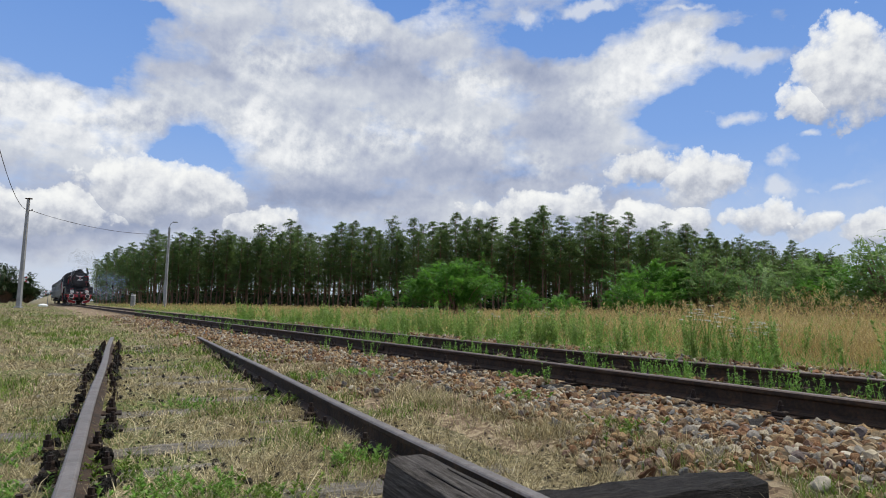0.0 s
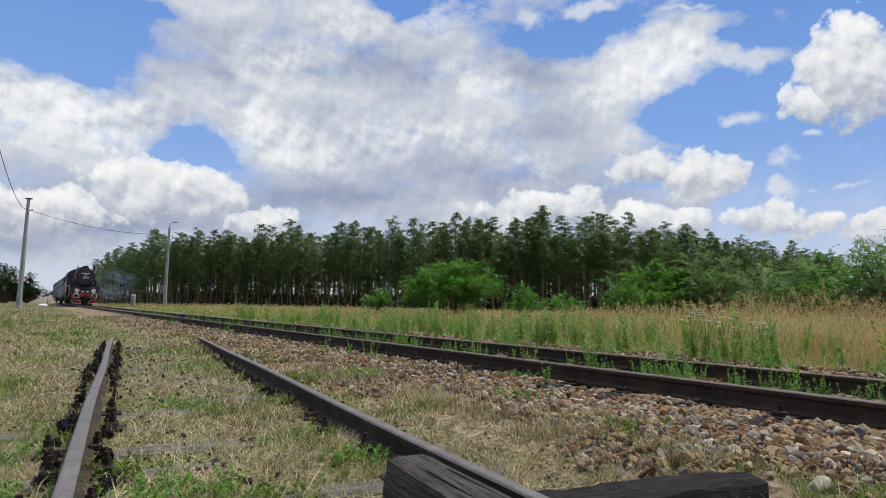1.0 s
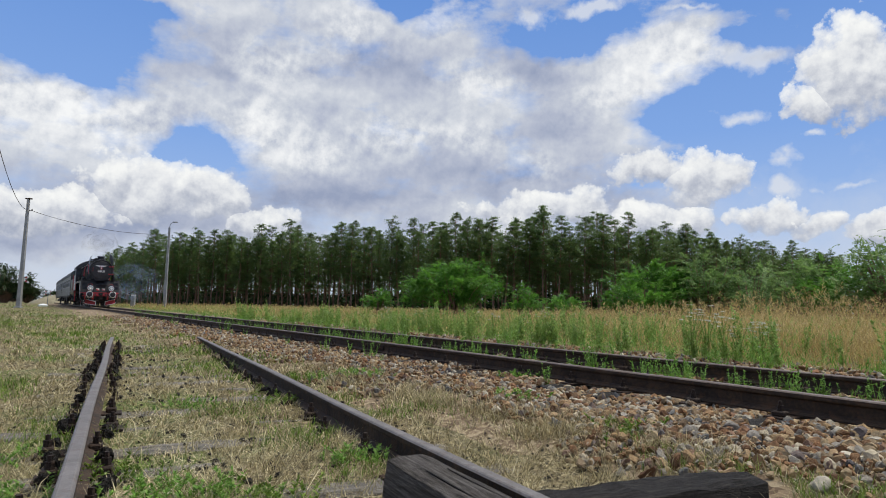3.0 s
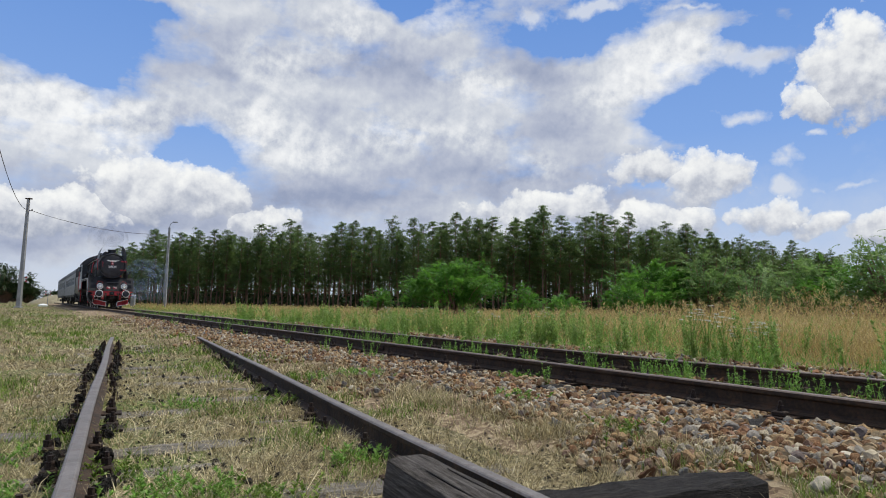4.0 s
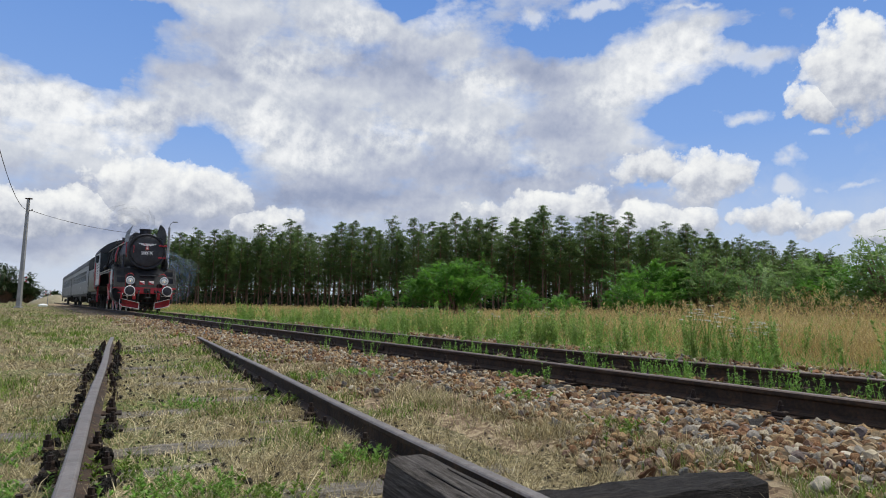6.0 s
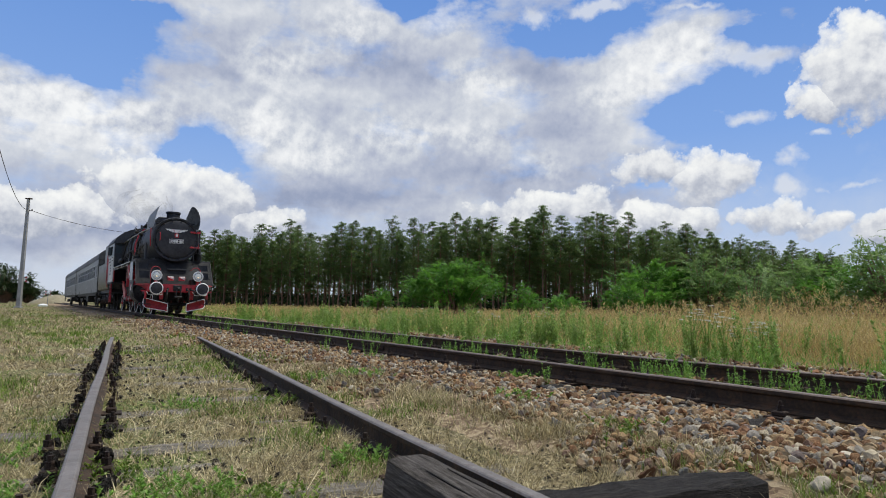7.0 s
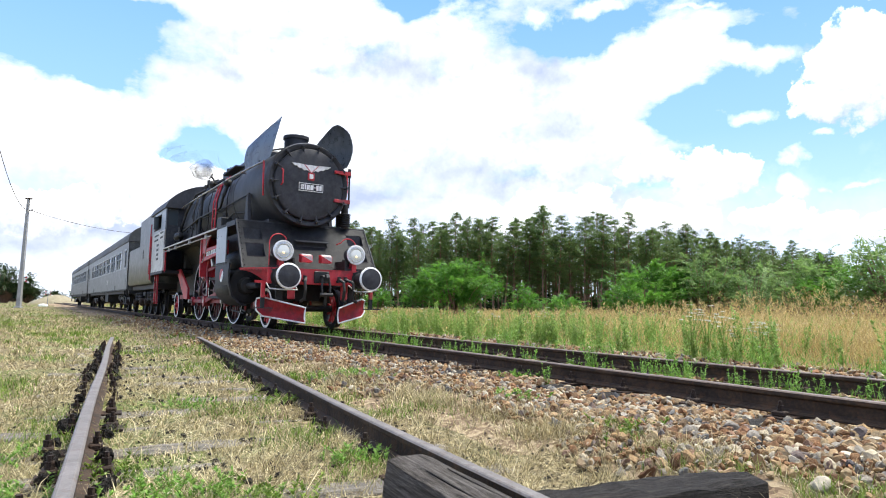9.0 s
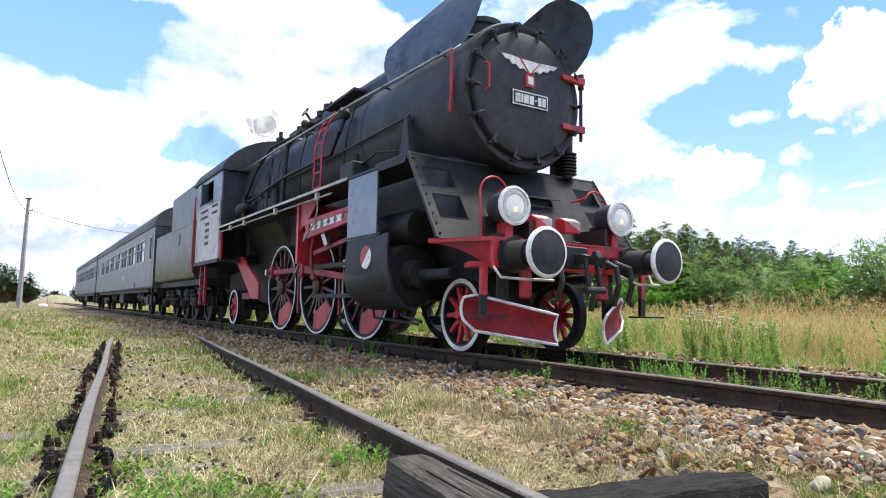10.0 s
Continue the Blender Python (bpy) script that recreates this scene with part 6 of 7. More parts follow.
# buffer beam, gussets, buffers
part("buffer_beam", bmx((box, (-0.62, -1.12, 0.92), (-0.55, 1.12, 1.24), 0.012)), RED, engine, "bright red front beam")
part("beam_shelf", bmx((prism, [(-0.55, -1.12), (-0.55, 1.12), (-1.2, 1.5), (-1.2, -1.5)], "z", 1.20, 1.243)), RED, engine)
for side in (-1, 1):
    bm = bmesh.new()
    tops, lows = [], []
    for k in range(9):
        f = k / 8
        gx, gy = -0.58 - 0.62 * f, side * (1.11 + 0.37 * f)
        tops.append(bm.verts.new((gx, gy, 1.215)))
        lows.append(bm.verts.new((gx, gy, 1.19 - 0.27 * (1 - f) ** 1.8)))
    for k in range(8):
        bm.faces.new((tops[k], tops[k + 1], lows[k + 1], lows[k]))
    bmesh.ops.solidify(bm, geom=bm.faces[:], thickness=0.02)
    part("gusset", bm, RED, engine, "curved red gusset plate")
    part("gusset_wedge", bmx((prism, [(-0.6, side * 1.12), (-0.6, side * 1.36), (-0.95, side * 1.2), (-0.95, side * 1.12)], "z", 0.93, 0.98)), RED, engine)
    y = side * 0.875
    bm = bmesh.new()
    turned(bm, [(-0.555, 0), (-0.555, 0.19), (-0.52, 0.19), (-0.52, 0.15), (-0.25, 0.14), (-0.25, 0.105), (-0.05, 0.10), (-0.05, 0)], (0, y, 1.06), (1, 0, 0), 28)
    buf = part("buffer", bm, GREASE, engine, smooth=40)
    bm = bmesh.new()
    turned(bm, [(-0.06, 0), (-0.055, 0.15), (-0.035, 0.247), (-0.015, 0.25), (0.0, 0.24), (0.008, 0.205), (0.025, 0.1), (0.03, 0)], (0, y, 1.06), (1, 0, 0), 40)
    part("buffer_head", bm, SOOT, buf, "round domed dark buffer plate", smooth=50)
    bm = bmesh.new()
    turned(bm, [(-0.03, 0.249), (-0.015, 0.254), (0.002, 0.246), (0.010, 0.222), (0.0105, 0.217)], (0, y, 1.06), (1, 0, 0), 40)
    part("buffer_rim", bm, WHITE, buf, "white painted buffer rim", smooth=50)
    for by in (-0.15, 0.15):
        for bz in (-0.13, 0.13):
            part("bolt", bmx((rod, (-0.55, y + by, 1.06 + bz), (-0.51, y + by, 1.06 + bz), 0.02, 6)), GREASE, buf)
    # step bar under the buffer
    part("step_bar", bmx((tube, [(-0.5, y - 0.28 * side * -1, 0.93), (-0.42, y + 0.24 * side, 0.82), (-0.2, y + 0.1 * side, 0.80), (-0.2, y - 0.25 * side, 0.80), (-0.5, y - 0.28 * side, 0.93)], 0.014, 6)), PALE, engine)
    part("step_hanger", bmx((box, (-0.66, side * 1.14, 0.64), (-0.6, side * 1.22, 0.94), 0.01)), RED, engine)
    part("foot_step", bmx((box, (-0.7, side * 1.03, 0.425), (-0.42, side * 1.33, 0.445)), (box, (-0.65, side * 1.14, 0.44), (-0.61, side * 1.22, 0.66))), GREASE, engine)
    part("guard_iron", bmx((box, (-0.72, side * 0.5, 0.62), (-0.66, side * 0.66, 0.95), 0.02)), RED, engine)
    part("plough_stay", bmx((box, (-0.85, side * 0.72, 0.4), (-0.79, side * 0.86, 0.95), 0.008)), GREASE, engine)
    # rail plough: curved red blade with a white edge
    bm = bmesh.new()
    grid, edge = [], []
    for i in range(9):
        f = i / 8
        ex, ey = -0.95 + 0.53 * f, 1.2 - 0.84 * f
        zlo, zhi = 0.29 - 0.15 * f, 0.68 - 0.23 * f
        if i == 0:
            zlo, zhi = 0.38, 0.62
        grid.append([bm.verts.new((ex + 0.05 * (abs(k / 4 - 0.5) * 2) ** 2 - 0.05, side * ey, zlo + (zhi - zlo) * k / 4)) for k in range(5)])
    for a, b in zip(grid, grid[1:]):
        for k in range(4):
            bm.faces.new((a[k], a[k + 1], b[k + 1], b[k]))
    rim = [tuple(v.co) for v in [g[0] for g in grid] + grid[-1][1:] + [g[-1] for g in grid[::-1]][1:] + grid[0][1:4][::-1]]
    bmesh.ops.solidify(bm, geom=bm.faces[:], thickness=0.012)
    blade = part("rail_plough", bm, RED, engine, "red curved plough blade with a white edge", smooth=50)
    part("blade_edge", bmx((tube, rim + [rim[0]], 0.017, 6)), WHITE, blade)
    # headlamps
    bm = bmesh.new()
    turned(bm, [(-0.95, 0), (-0.95, 0.1), (-0.88, 0.17), (-0.66, 0.195), (-0.625, 0.2)], (0, side * 0.8, 1.595), (1, 0, 0), 28)
    lamp = part("headlamp", bm, SOOT, engine, smooth=40)
    part("lamp_ring", bmx((turned, [(-0.64, 0.19), (-0.62, 0.212), (-0.6, 0.212), (-0.595, 0.185), (-0.61, 0.18)], (0, side * 0.8, 1.595), (1, 0, 0), 32)), WHITE, lamp, "pale lamp ring", smooth=40)
    part("lens", bmx((turned, [(-0.612, 0.186), (-0.595, 0.12), (-0.588, 0.0)], (0, side * 0.8, 1.595), (1, 0, 0), 28)), LENS, lamp, "clear round lens with a warm glow", smooth=60)
    part("bulb", bmx((turned, [(-0.594, 0.036), (-0.586, 0.026), (-0.582, 0.0)], (0, side * 0.8, 1.555), (1, 0, 0), 16)), BULB, lamp, "small warm glowing bulb", smooth=60)
    part("reflector", bmx((turned, [(-0.604, 0.16), (-0.599, 0.158), (-0.594, 0.12), (-0.597, 0.115)], (0, side * 0.8, 1.595), (1, 0, 0), 28)), REFLECTOR, lamp, smooth=60)
    part("lamp_foot", bmx((box, (-0.85, side * 0.8 - 0.05, 1.24), (-0.7, side * 0.8 + 0.05, 1.42))), RED, lamp)
    part("lamp_bracket", bmx((box, (-0.9, side * 0.8 - 0.2, 1.243), (-0.72, side * 0.8 + 0.2, 1.3)), (box, (-0.95, side * 0.8 - 0.17, 1.3), (-0.9, side * 0.8 + 0.12, 1.5))), GREASE, lamp)
    part("grab_arch", bmx((tube, [(-0.97, side * 0.97, 1.25)] + [(-1.0, side * (0.78 + 0.19 * math.cos(radians(a))), 1.78 + 0.19 * math.sin(radians(a))) for a in range(0, 151, 15)] + [(-1.2, side * 0.58, 1.84)], 0.012, 6)), RED, engine, "thin red arched grab rail")
    bm = bmesh.new()
    prism(bm, [(-0.80, 1.40), (-0.80, 1.53), (-0.90, 1.57), (-0.98, 1.57), (-0.98, 1.40)], "y", side * 0.22 - 0.12, side * 0.22 + 0.12, 0.006)
    box_mark = part("marker_box", bm, RED, engine, "red wedge box with a white corner")
    bm = bmesh.new()
    vs = [bm.verts.new(p) for p in ((-0.795, side * 0.22 + 0.11, 1.525), (-0.795, side * 0.22 - 0.10, 1.525), (-0.795, side * 0.22 + 0.11, 1.42), (-0.90, side * 0.22 + 0.11, 1.578), (-0.90, side * 0.22 - 0.10, 1.578))]
    bm.faces.new((vs[0], vs[1], vs[2]))
    bm.faces.new((vs[0], vs[3], vs[4], vs[1]))
    bmesh.ops.solidify(bm, geom=bm.faces[:], thickness=0.004)
    part("corner_mark", bm, WHITE, box_mark)

# coupling gear in the middle of the beam
part("draw_hook", bmx((prism, [(-0.55, 1.02), (-0.35, 1.02), (-0.2, 0.98), (-0.16, 1.06), (-0.2, 1.14), (-0.26, 1.12), (-0.24, 1.07), (-0.32, 1.08), (-0.4, 1.12), (-0.55, 1.12)], "y", -0.04, 0.04, 0.01), (box, (-0.55, -0.16, 0.96), (-0.5, 0.16, 1.2), 0.01)), GREASE, engine)
part("coupling_link", bmx((tube, [(-0.3, -0.07, 1.06), (-0.26, -0.09, 0.85), (-0.25, -0.08, 0.72), (-0.25, 0.08, 0.72), (-0.26, 0.09, 0.85), (-0.3, 0.07, 1.06)], 0.024)), GREASE, engine)
part("coupling_screw", bmx((rod, (-0.25, -0.14, 0.72), (-0.25, 0.14, 0.72), 0.04, 8), (rod, (-0.25, 0, 0.74), (-0.3, 0, 0.5), 0.03, 8)), GREASE, engine)
for y, w in ((-0.38, -0.05), (0.36, 0.05), (0.5, 0.12)):
    part("air_hose", bmx((tube, [(-0.55, y, 1.0), (-0.42, y, 1.04), (-0.32, y + w, 0.98), (-0.28, y + w, 0.8), (-0.34, y + w, 0.62), (-0.4, y + w * 2, 0.58)], 0.032), (rod, (-0.45, y, 0.98), (-0.45, y, 1.1), 0.045, 8)), GREASE, engine)

# red bracket with lightening holes behind the cylinders
for side in (-1, 1):
    bm = bmesh.new()
    n_holes = 6
    x0, x1, zt, zb = -5.55, -3.75, 1.90, 1.64
    prism(bm, [(x0, zt - 0.09), (x1, zt - 0.04), (x1, zt + 0.03), (x0, zt)], "y", side * 1.24, side * 1.30, 0.005)
    prism(bm, [(x0, zb - 0.06), (x1, zb + 0.06), (x1, zb + 0.12), (x0, zb + 0.05)], "y", side * 1.24, side * 1.30, 0.005)
    bracket = part("slide_bracket", bm, RED, engine, "red bracket with round lightening holes")
    for k in range(n_holes + 1):
        cx, w = x0 + 0.12 + (x1 - x0 - 0.24) * k / n_holes, 0.075
        lo, hi, mid = zb + 0.0 + 0.02 * k, zt - 0.05, zb + 0.1 + 0.012 * k
        part("web", bmx((prism, [(cx - w * 1.6, lo), (cx + w * 1.6, lo), (cx + w * 0.7, mid), (cx + w * 1.6, hi), (cx - w * 1.6, hi), (cx - w * 0.7, mid)], "y", side * 1.25, side * 1.29)), WHITE if 0 < k < n_holes else RED, bracket)
    part("bracket_post", bmx((box, (-5.85, side * 0.6, 1.2), (-5.75, side * 1.32, 2.22)), (prism, [(-5.85, 2.22), (-4.9, 2.22), (-5.3, 1.95), (-5.85, 1.7)], "y", side * 1.25, side * 1.29)), RED, engine, "red upright plate")
    part("slide_bar", bmx((box, (-5.6, side * 0.99, 1.10), (-3.55, side * 1.11, 1.17)), (box, (-5.6, side * 0.99, 0.63), (-3.55, side * 1.11, 0.69))), GREASE, engine)
    part("expansion_link", bmx((tube, [(-5.3, side * 1.2, 1.65), (-5.42, side * 1.2, 1.4), (-5.4, side * 1.2, 1.1), (-5.25, side * 1.2, 0.92)], 0.032, 8)), DULL_RED, engine)
    part("radius_rod", bmx((prism, [(-5.4, 1.32), (-3.5, 1.5), (-3.5, 1.56), (-5.4, 1.39)], "y", side * 1.15, side * 1.19)), DULL_RED, engine)
    part("lifting_arm", bmx((prism, [(-5.0, 1.75), (-4.85, 1.75), (-4.6, 1.45), (-4.72, 1.42)], "y", side * 1.2, side * 1.26)), STEEL, engine)
    part("hanging_pipe", bmx((tube, [(-4.6, side * 1.44, 2.15), (-4.6, side * 1.44, 1.95), (-4.8, side * 1.4, 1.8), (-5.4, side * 1.35, 1.55)], 0.014, 6)), STEEL, engine)

# moving rods of both sides, keyed at the end
side_rods, main_rods, crossheads = [], [], []
for side in (-1, 1):
    bm = bmesh.new()
    prism(bm, [(-8.06, -0.05), (-4.2, -0.05), (-4.2, 0.05), (-8.06, 0.05)], "y", side * 0.94, side * 0.985, 0.008)
    for dx in DRIVERS:
        rod(bm, (dx, side * 0.925, 0), (dx, side * 1.01, 0), 0.13, 18)
    side_rods.append(part("side_rod", bm, DULL_RED, engine, "red-painted coupling rod"))
    bm = bmesh.new()
    prism(bm, [(0, -0.07), (2.3, -0.045), (2.3, 0.045), (0, 0.07)], "y", side * 1.03, side * 1.075, 0.008)
    rod(bm, (0, side * 1.015, 0), (0, side * 1.1, 0), 0.15, 18)
    rod(bm, (2.3, side * 1.015, 0), (2.3, side * 1.09, 0), 0.09, 14)
    main_rods.append(part("main_rod", bm, DULL_RED, engine, "red-painted driving rod"))
    bm = bmesh.new()
    box(bm, (-0.2, side * 0.97, -0.2), (0.2, side * 1.13, 0.2), 0.02)
    rod(bm, (0.1, side * 1.05, 0), (1.0, side * 1.05, 0), 0.04, 12)
    crossheads.append(part("crosshead", bm, STEEL, engine))

# cab
for side in (-1, 1):
    # side wall in pieces round the window
    pane = (-12.85, -11.45, 3.02, 3.5)
    pieces = [(-13.2, pane[0], 1.55, 3.62), (pane[1], -10.62, 1.55, 3.62), (pane[0], pane[1], 1.55, pane[2]), (pane[0], pane[1], pane[3], 3.62)]
    bm = bmesh.new()
    box(bm, (-13.2, side * 1.42, 1.55), (-10.72, side * 1.46, 2.9))
    wall = part("cab_side", bm, PALE, engine, "pale cream cab side below the window")
    bm = bmesh.new()
    for xa, xb, za, zb in pieces:
        box(bm, (xa, side * 1.422, max(za, 2.9)), (xb, side * 1.458, zb))
    # upper wall takes the same colour with the sky's sheen painted in
    part("upper_side", bm, SHEEN, wall, "steel round the open window, blue-grey sky sheen in its colour")
    for za in (2.78, 2.62):
        part("vent_slot", bmx((box, (-12.7, side * 1.46, za), (-11.9, side * 1.468, za + 0.06)), (box, (-11.5, side * 1.46, za + 0.03), (-10.95, side * 1.468, za + 0.09))), GREASE, wall)
    for k in range(4):
        part("lettering_bar", bmx((box, (-12.15, side * 1.46, 2.42 - 0.16 * k), (-11.75, side * 1.466, 2.5 - 0.16 * k))), SOOT, wall)
    part("window_frame", bmx((box, (pane[0], side * 1.46, pane[2] - 0.03), (pane[1], side * 1.475, pane[2])), (box, (-12.2, side * 1.46, pane[2]), (-12.14, side * 1.475, pane[3]))), SOOT, wall)
    part("wind_deflector", bmx((box, (-12.0, side * 1.46, 3.0), (-11.97, side * 1.62, 3.45))), GLASS, wall)
    part("cab_grab_rail", bmx((tube, [(-13.24, side * 1.5, 3.3), (-13.26, side * 1.52, 2.6), (-13.26, side * 1.52, 1.5)], 0.02)), RED, engine)
    part("side_sill", bmx((box, (-13.2, side * 1.3, 1.46), (-10.7, side * 1.48, 1.545))), SOOT, engine)
    part("red_hanger", bmx((box, (-10.85, side * 1.38, 1.5), (-10.62, side * 1.42, 2.2))), RED, engine, "red upright plate under the cab")
    part("red_strut", bmx((prism, [(-11.1, 1.6), (-10.5, 1.6), (-9.1, 0.95), (-9.1, 0.62), (-9.6, 0.62)], "y", side * 0.9, side * 0.96)), RED, engine)
    part("red_truck_bar", bmx((box, (-10.5, side * 0.86, 0.62), (-9.2, side * 0.92, 0.75))), DULL_RED, engine)
    for sx in (-12.95, -12.45):
        part("step_rail", bmx((box, (sx - 0.03, side * 1.30, 0.45), (sx + 0.03, side * 1.36, 1.5))), RED, engine)
    for sz in (0.5, 0.85, 1.2):
        part("cab_step", bmx((box, (-12.98, side * 1.15, sz), (-12.42, side * 1.40, sz + 0.025))), GREASE, engine)
    # cab front with its window
    bm = bmesh.new()
    box(bm, (-10.66, side * 1.0, 2.26), (-10.62, side * 1.42, 3.05))
    box(bm, (-10.66, side * 0.9, 3.58), (-10.62, side * 1.42, 3.68))
    box(bm, (-10.66, side * 0.9, 3.05), (-10.62, side * 1.08, 3.58))
    box(bm, (-10.66, side * 1.37, 3.05), (-10.62, side * 1.42, 3.58))
    part("cab_front", bm, BLACK, engine)
    part("front_pane", bmx((box, (-10.65, side * 1.08, 3.05), (-10.64, side * 1.37, 3.58))), GLASS, engine)
    part("pane_hood", bmx((tube, [(-10.6, side * 1.05, 3.5), (-10.55, side * 1.12, 3.64), (-10.55, side * 1.3, 3.66), (-10.6, side * 1.39, 3.55)], 0.03, 6)), SOOT, engine)
roof_arc = [(1.5 * math.sin(radians(a)) * 1.0, 3.60 + 0.86 * (math.cos(radians(a)) ** 1.25 if abs(a) < 89 else 0)) for a in range(-90, 91, 10)]
part("cab_roof", bmx((prism, roof_arc, "x", -13.6, -10.5, 0.01)), SOOT, engine, "arched sooty cab roof", smooth=30)
part("roof_vent", bmx((box, (-12.6, -0.35, 4.44), (-11.6, 0.35, 4.54), 0.03)), SOOT, engine)
part("whistle", bmx((rod, (-10.2, -0.25, 4.0), (-10.2, -0.25, 4.5), 0.03, 8), (rod, (-10.2, -0.25, 4.42), (-10.2, -0.25, 4.6), 0.05, 8)), GREASE, engine)
part("cab_back_wall", bmx((box, (-13.2, -1.42, 1.55), (-13.16, -0.45, 3.6)), (box, (-13.2, 0.45, 1.55), (-13.16, 1.42, 3.6))), SOOT, engine)
part("cab_floor", bmx((box, (-13.4, -1.4, 1.46), (-10.6, 1.4, 1.545))), GREASE, engine)
part("backhead", bmx((box, (-11.2, -0.8, 1.6), (-10.66, 0.8, 3.5), 0.05)), GREASE, engine)

# ---- tender ----
tender = thing("tender", "dark grey coal tender coupled behind the locomotive", "tender")
TENDER_X = -13.45
L_T = 6.55
for side in (-1, 1):
    part("tank_side", bmx((prism, [(side * 1.40, 1.30), (side * 1.40, 2.72), (side * 1.36, 2.72), (side * 1.36, 1.2), (side * 1.2, 1.2), (side * 1.25, 1.16), (side * 1.36, 1.2)], "x", -L_T, -0.15)), COACH, tender, smooth=30)
    part("tank_mark", bmx((box, (-2.4, side * 1.40, 2.2), (-2.2, side * 1.406, 2.55))), GREASE, tender)
    part("bunker_side", bmx((prism, [(-0.9, 2.7), (-4.85, 2.7), (-4.85, 3.9), (-0.9, 3.95)], "y", side * 1.17, side * 1.21)), COACH, tender)
    part("tender_rail", bmx((tube, [(-0.1, side * 1.44, 1.3), (-0.1, side * 1.44, 2.9)], 0.025)), RED, tender)
    part("tank_top", bmx((box, (-L_T, side * 0.5, 2.70), (-0.15, side * 1.41, 2.735))), COACH, tender)
part("tank_body", bmx((box, (-L_T, -1.35, 1.2), (-0.15, 1.35, 2.68))), COACH, tender)
part("bunker_front", bmx((box, (-0.94, -1.17, 2.7), (-0.9, 1.17, 3.8))), COACH, tender)
part("bunker_back", bmx((box, (-4.85, -1.17, 2.7), (-4.81, 1.17, 3.7))), COACH, tender)
bm = bmesh.new()
rng = random.Random(5)
for _ in range(160):
    c = (rng.uniform(-4.7, -1.05), rng.uniform(-1.05, 1.05), 0)
    s = rng.uniform(0.08, 0.2)
    ball(bm, (c[0], c[1], 3.45 + 0.35 * (1 - abs(c[1])) + rng.uniform(-0.1, 0.06)), s, 6, rng.uniform(0.6, 1.0))
tagged(part("coal", bm, COAL, tender, "heap of black coal"), kind="stuff")
part("tender_frame", bmx((box, (-L_T, -1.2, 1.0), (-0.1, 1.2, 1.2))), GREASE, tender)
for bx in (-1.75, -4.85):
    for wx in (-0.85, 0.85):
        wheelset(tender, bx + wx, 0.5, 0, GREASE, band=None)
    for side in (-1, 1):
        part("bogie_side", bmx((prism, [(bx - 1.3, 0.62), (bx - 1.1, 0.75), (bx - 0.5, 0.75), (bx - 0.3, 0.45), (bx + 0.3, 0.45), (bx + 0.5, 0.75), (bx + 1.1, 0.75), (bx + 1.3, 0.62), (bx + 1.2, 0.9), (bx - 1.2, 0.9)], "y", side * 0.98, side * 1.06)), GREASE, tender)
        for wx in (-0.85, 0.85):
            part("axle_box", bmx((turned, [(0, 0.17), (0.14, 0.16), (0.2, 0.1), (0.2, 0)], (bx + wx, side * 1.02, 0.5), (0, side, 0), 14)), IRON, tender)
            part("coil_spring", bmx((turned, [(0.55, 0.1), (0.6, 0.13), (0.66, 0.1), (0.72, 0.13), (0.78, 0.1), (0.84, 0.13), (0.9, 0.1)], (bx + wx * 0.45, side * 1.08, 0), (0, 0, 1), 12)), GREASE, tender)

# ---- coaches ----


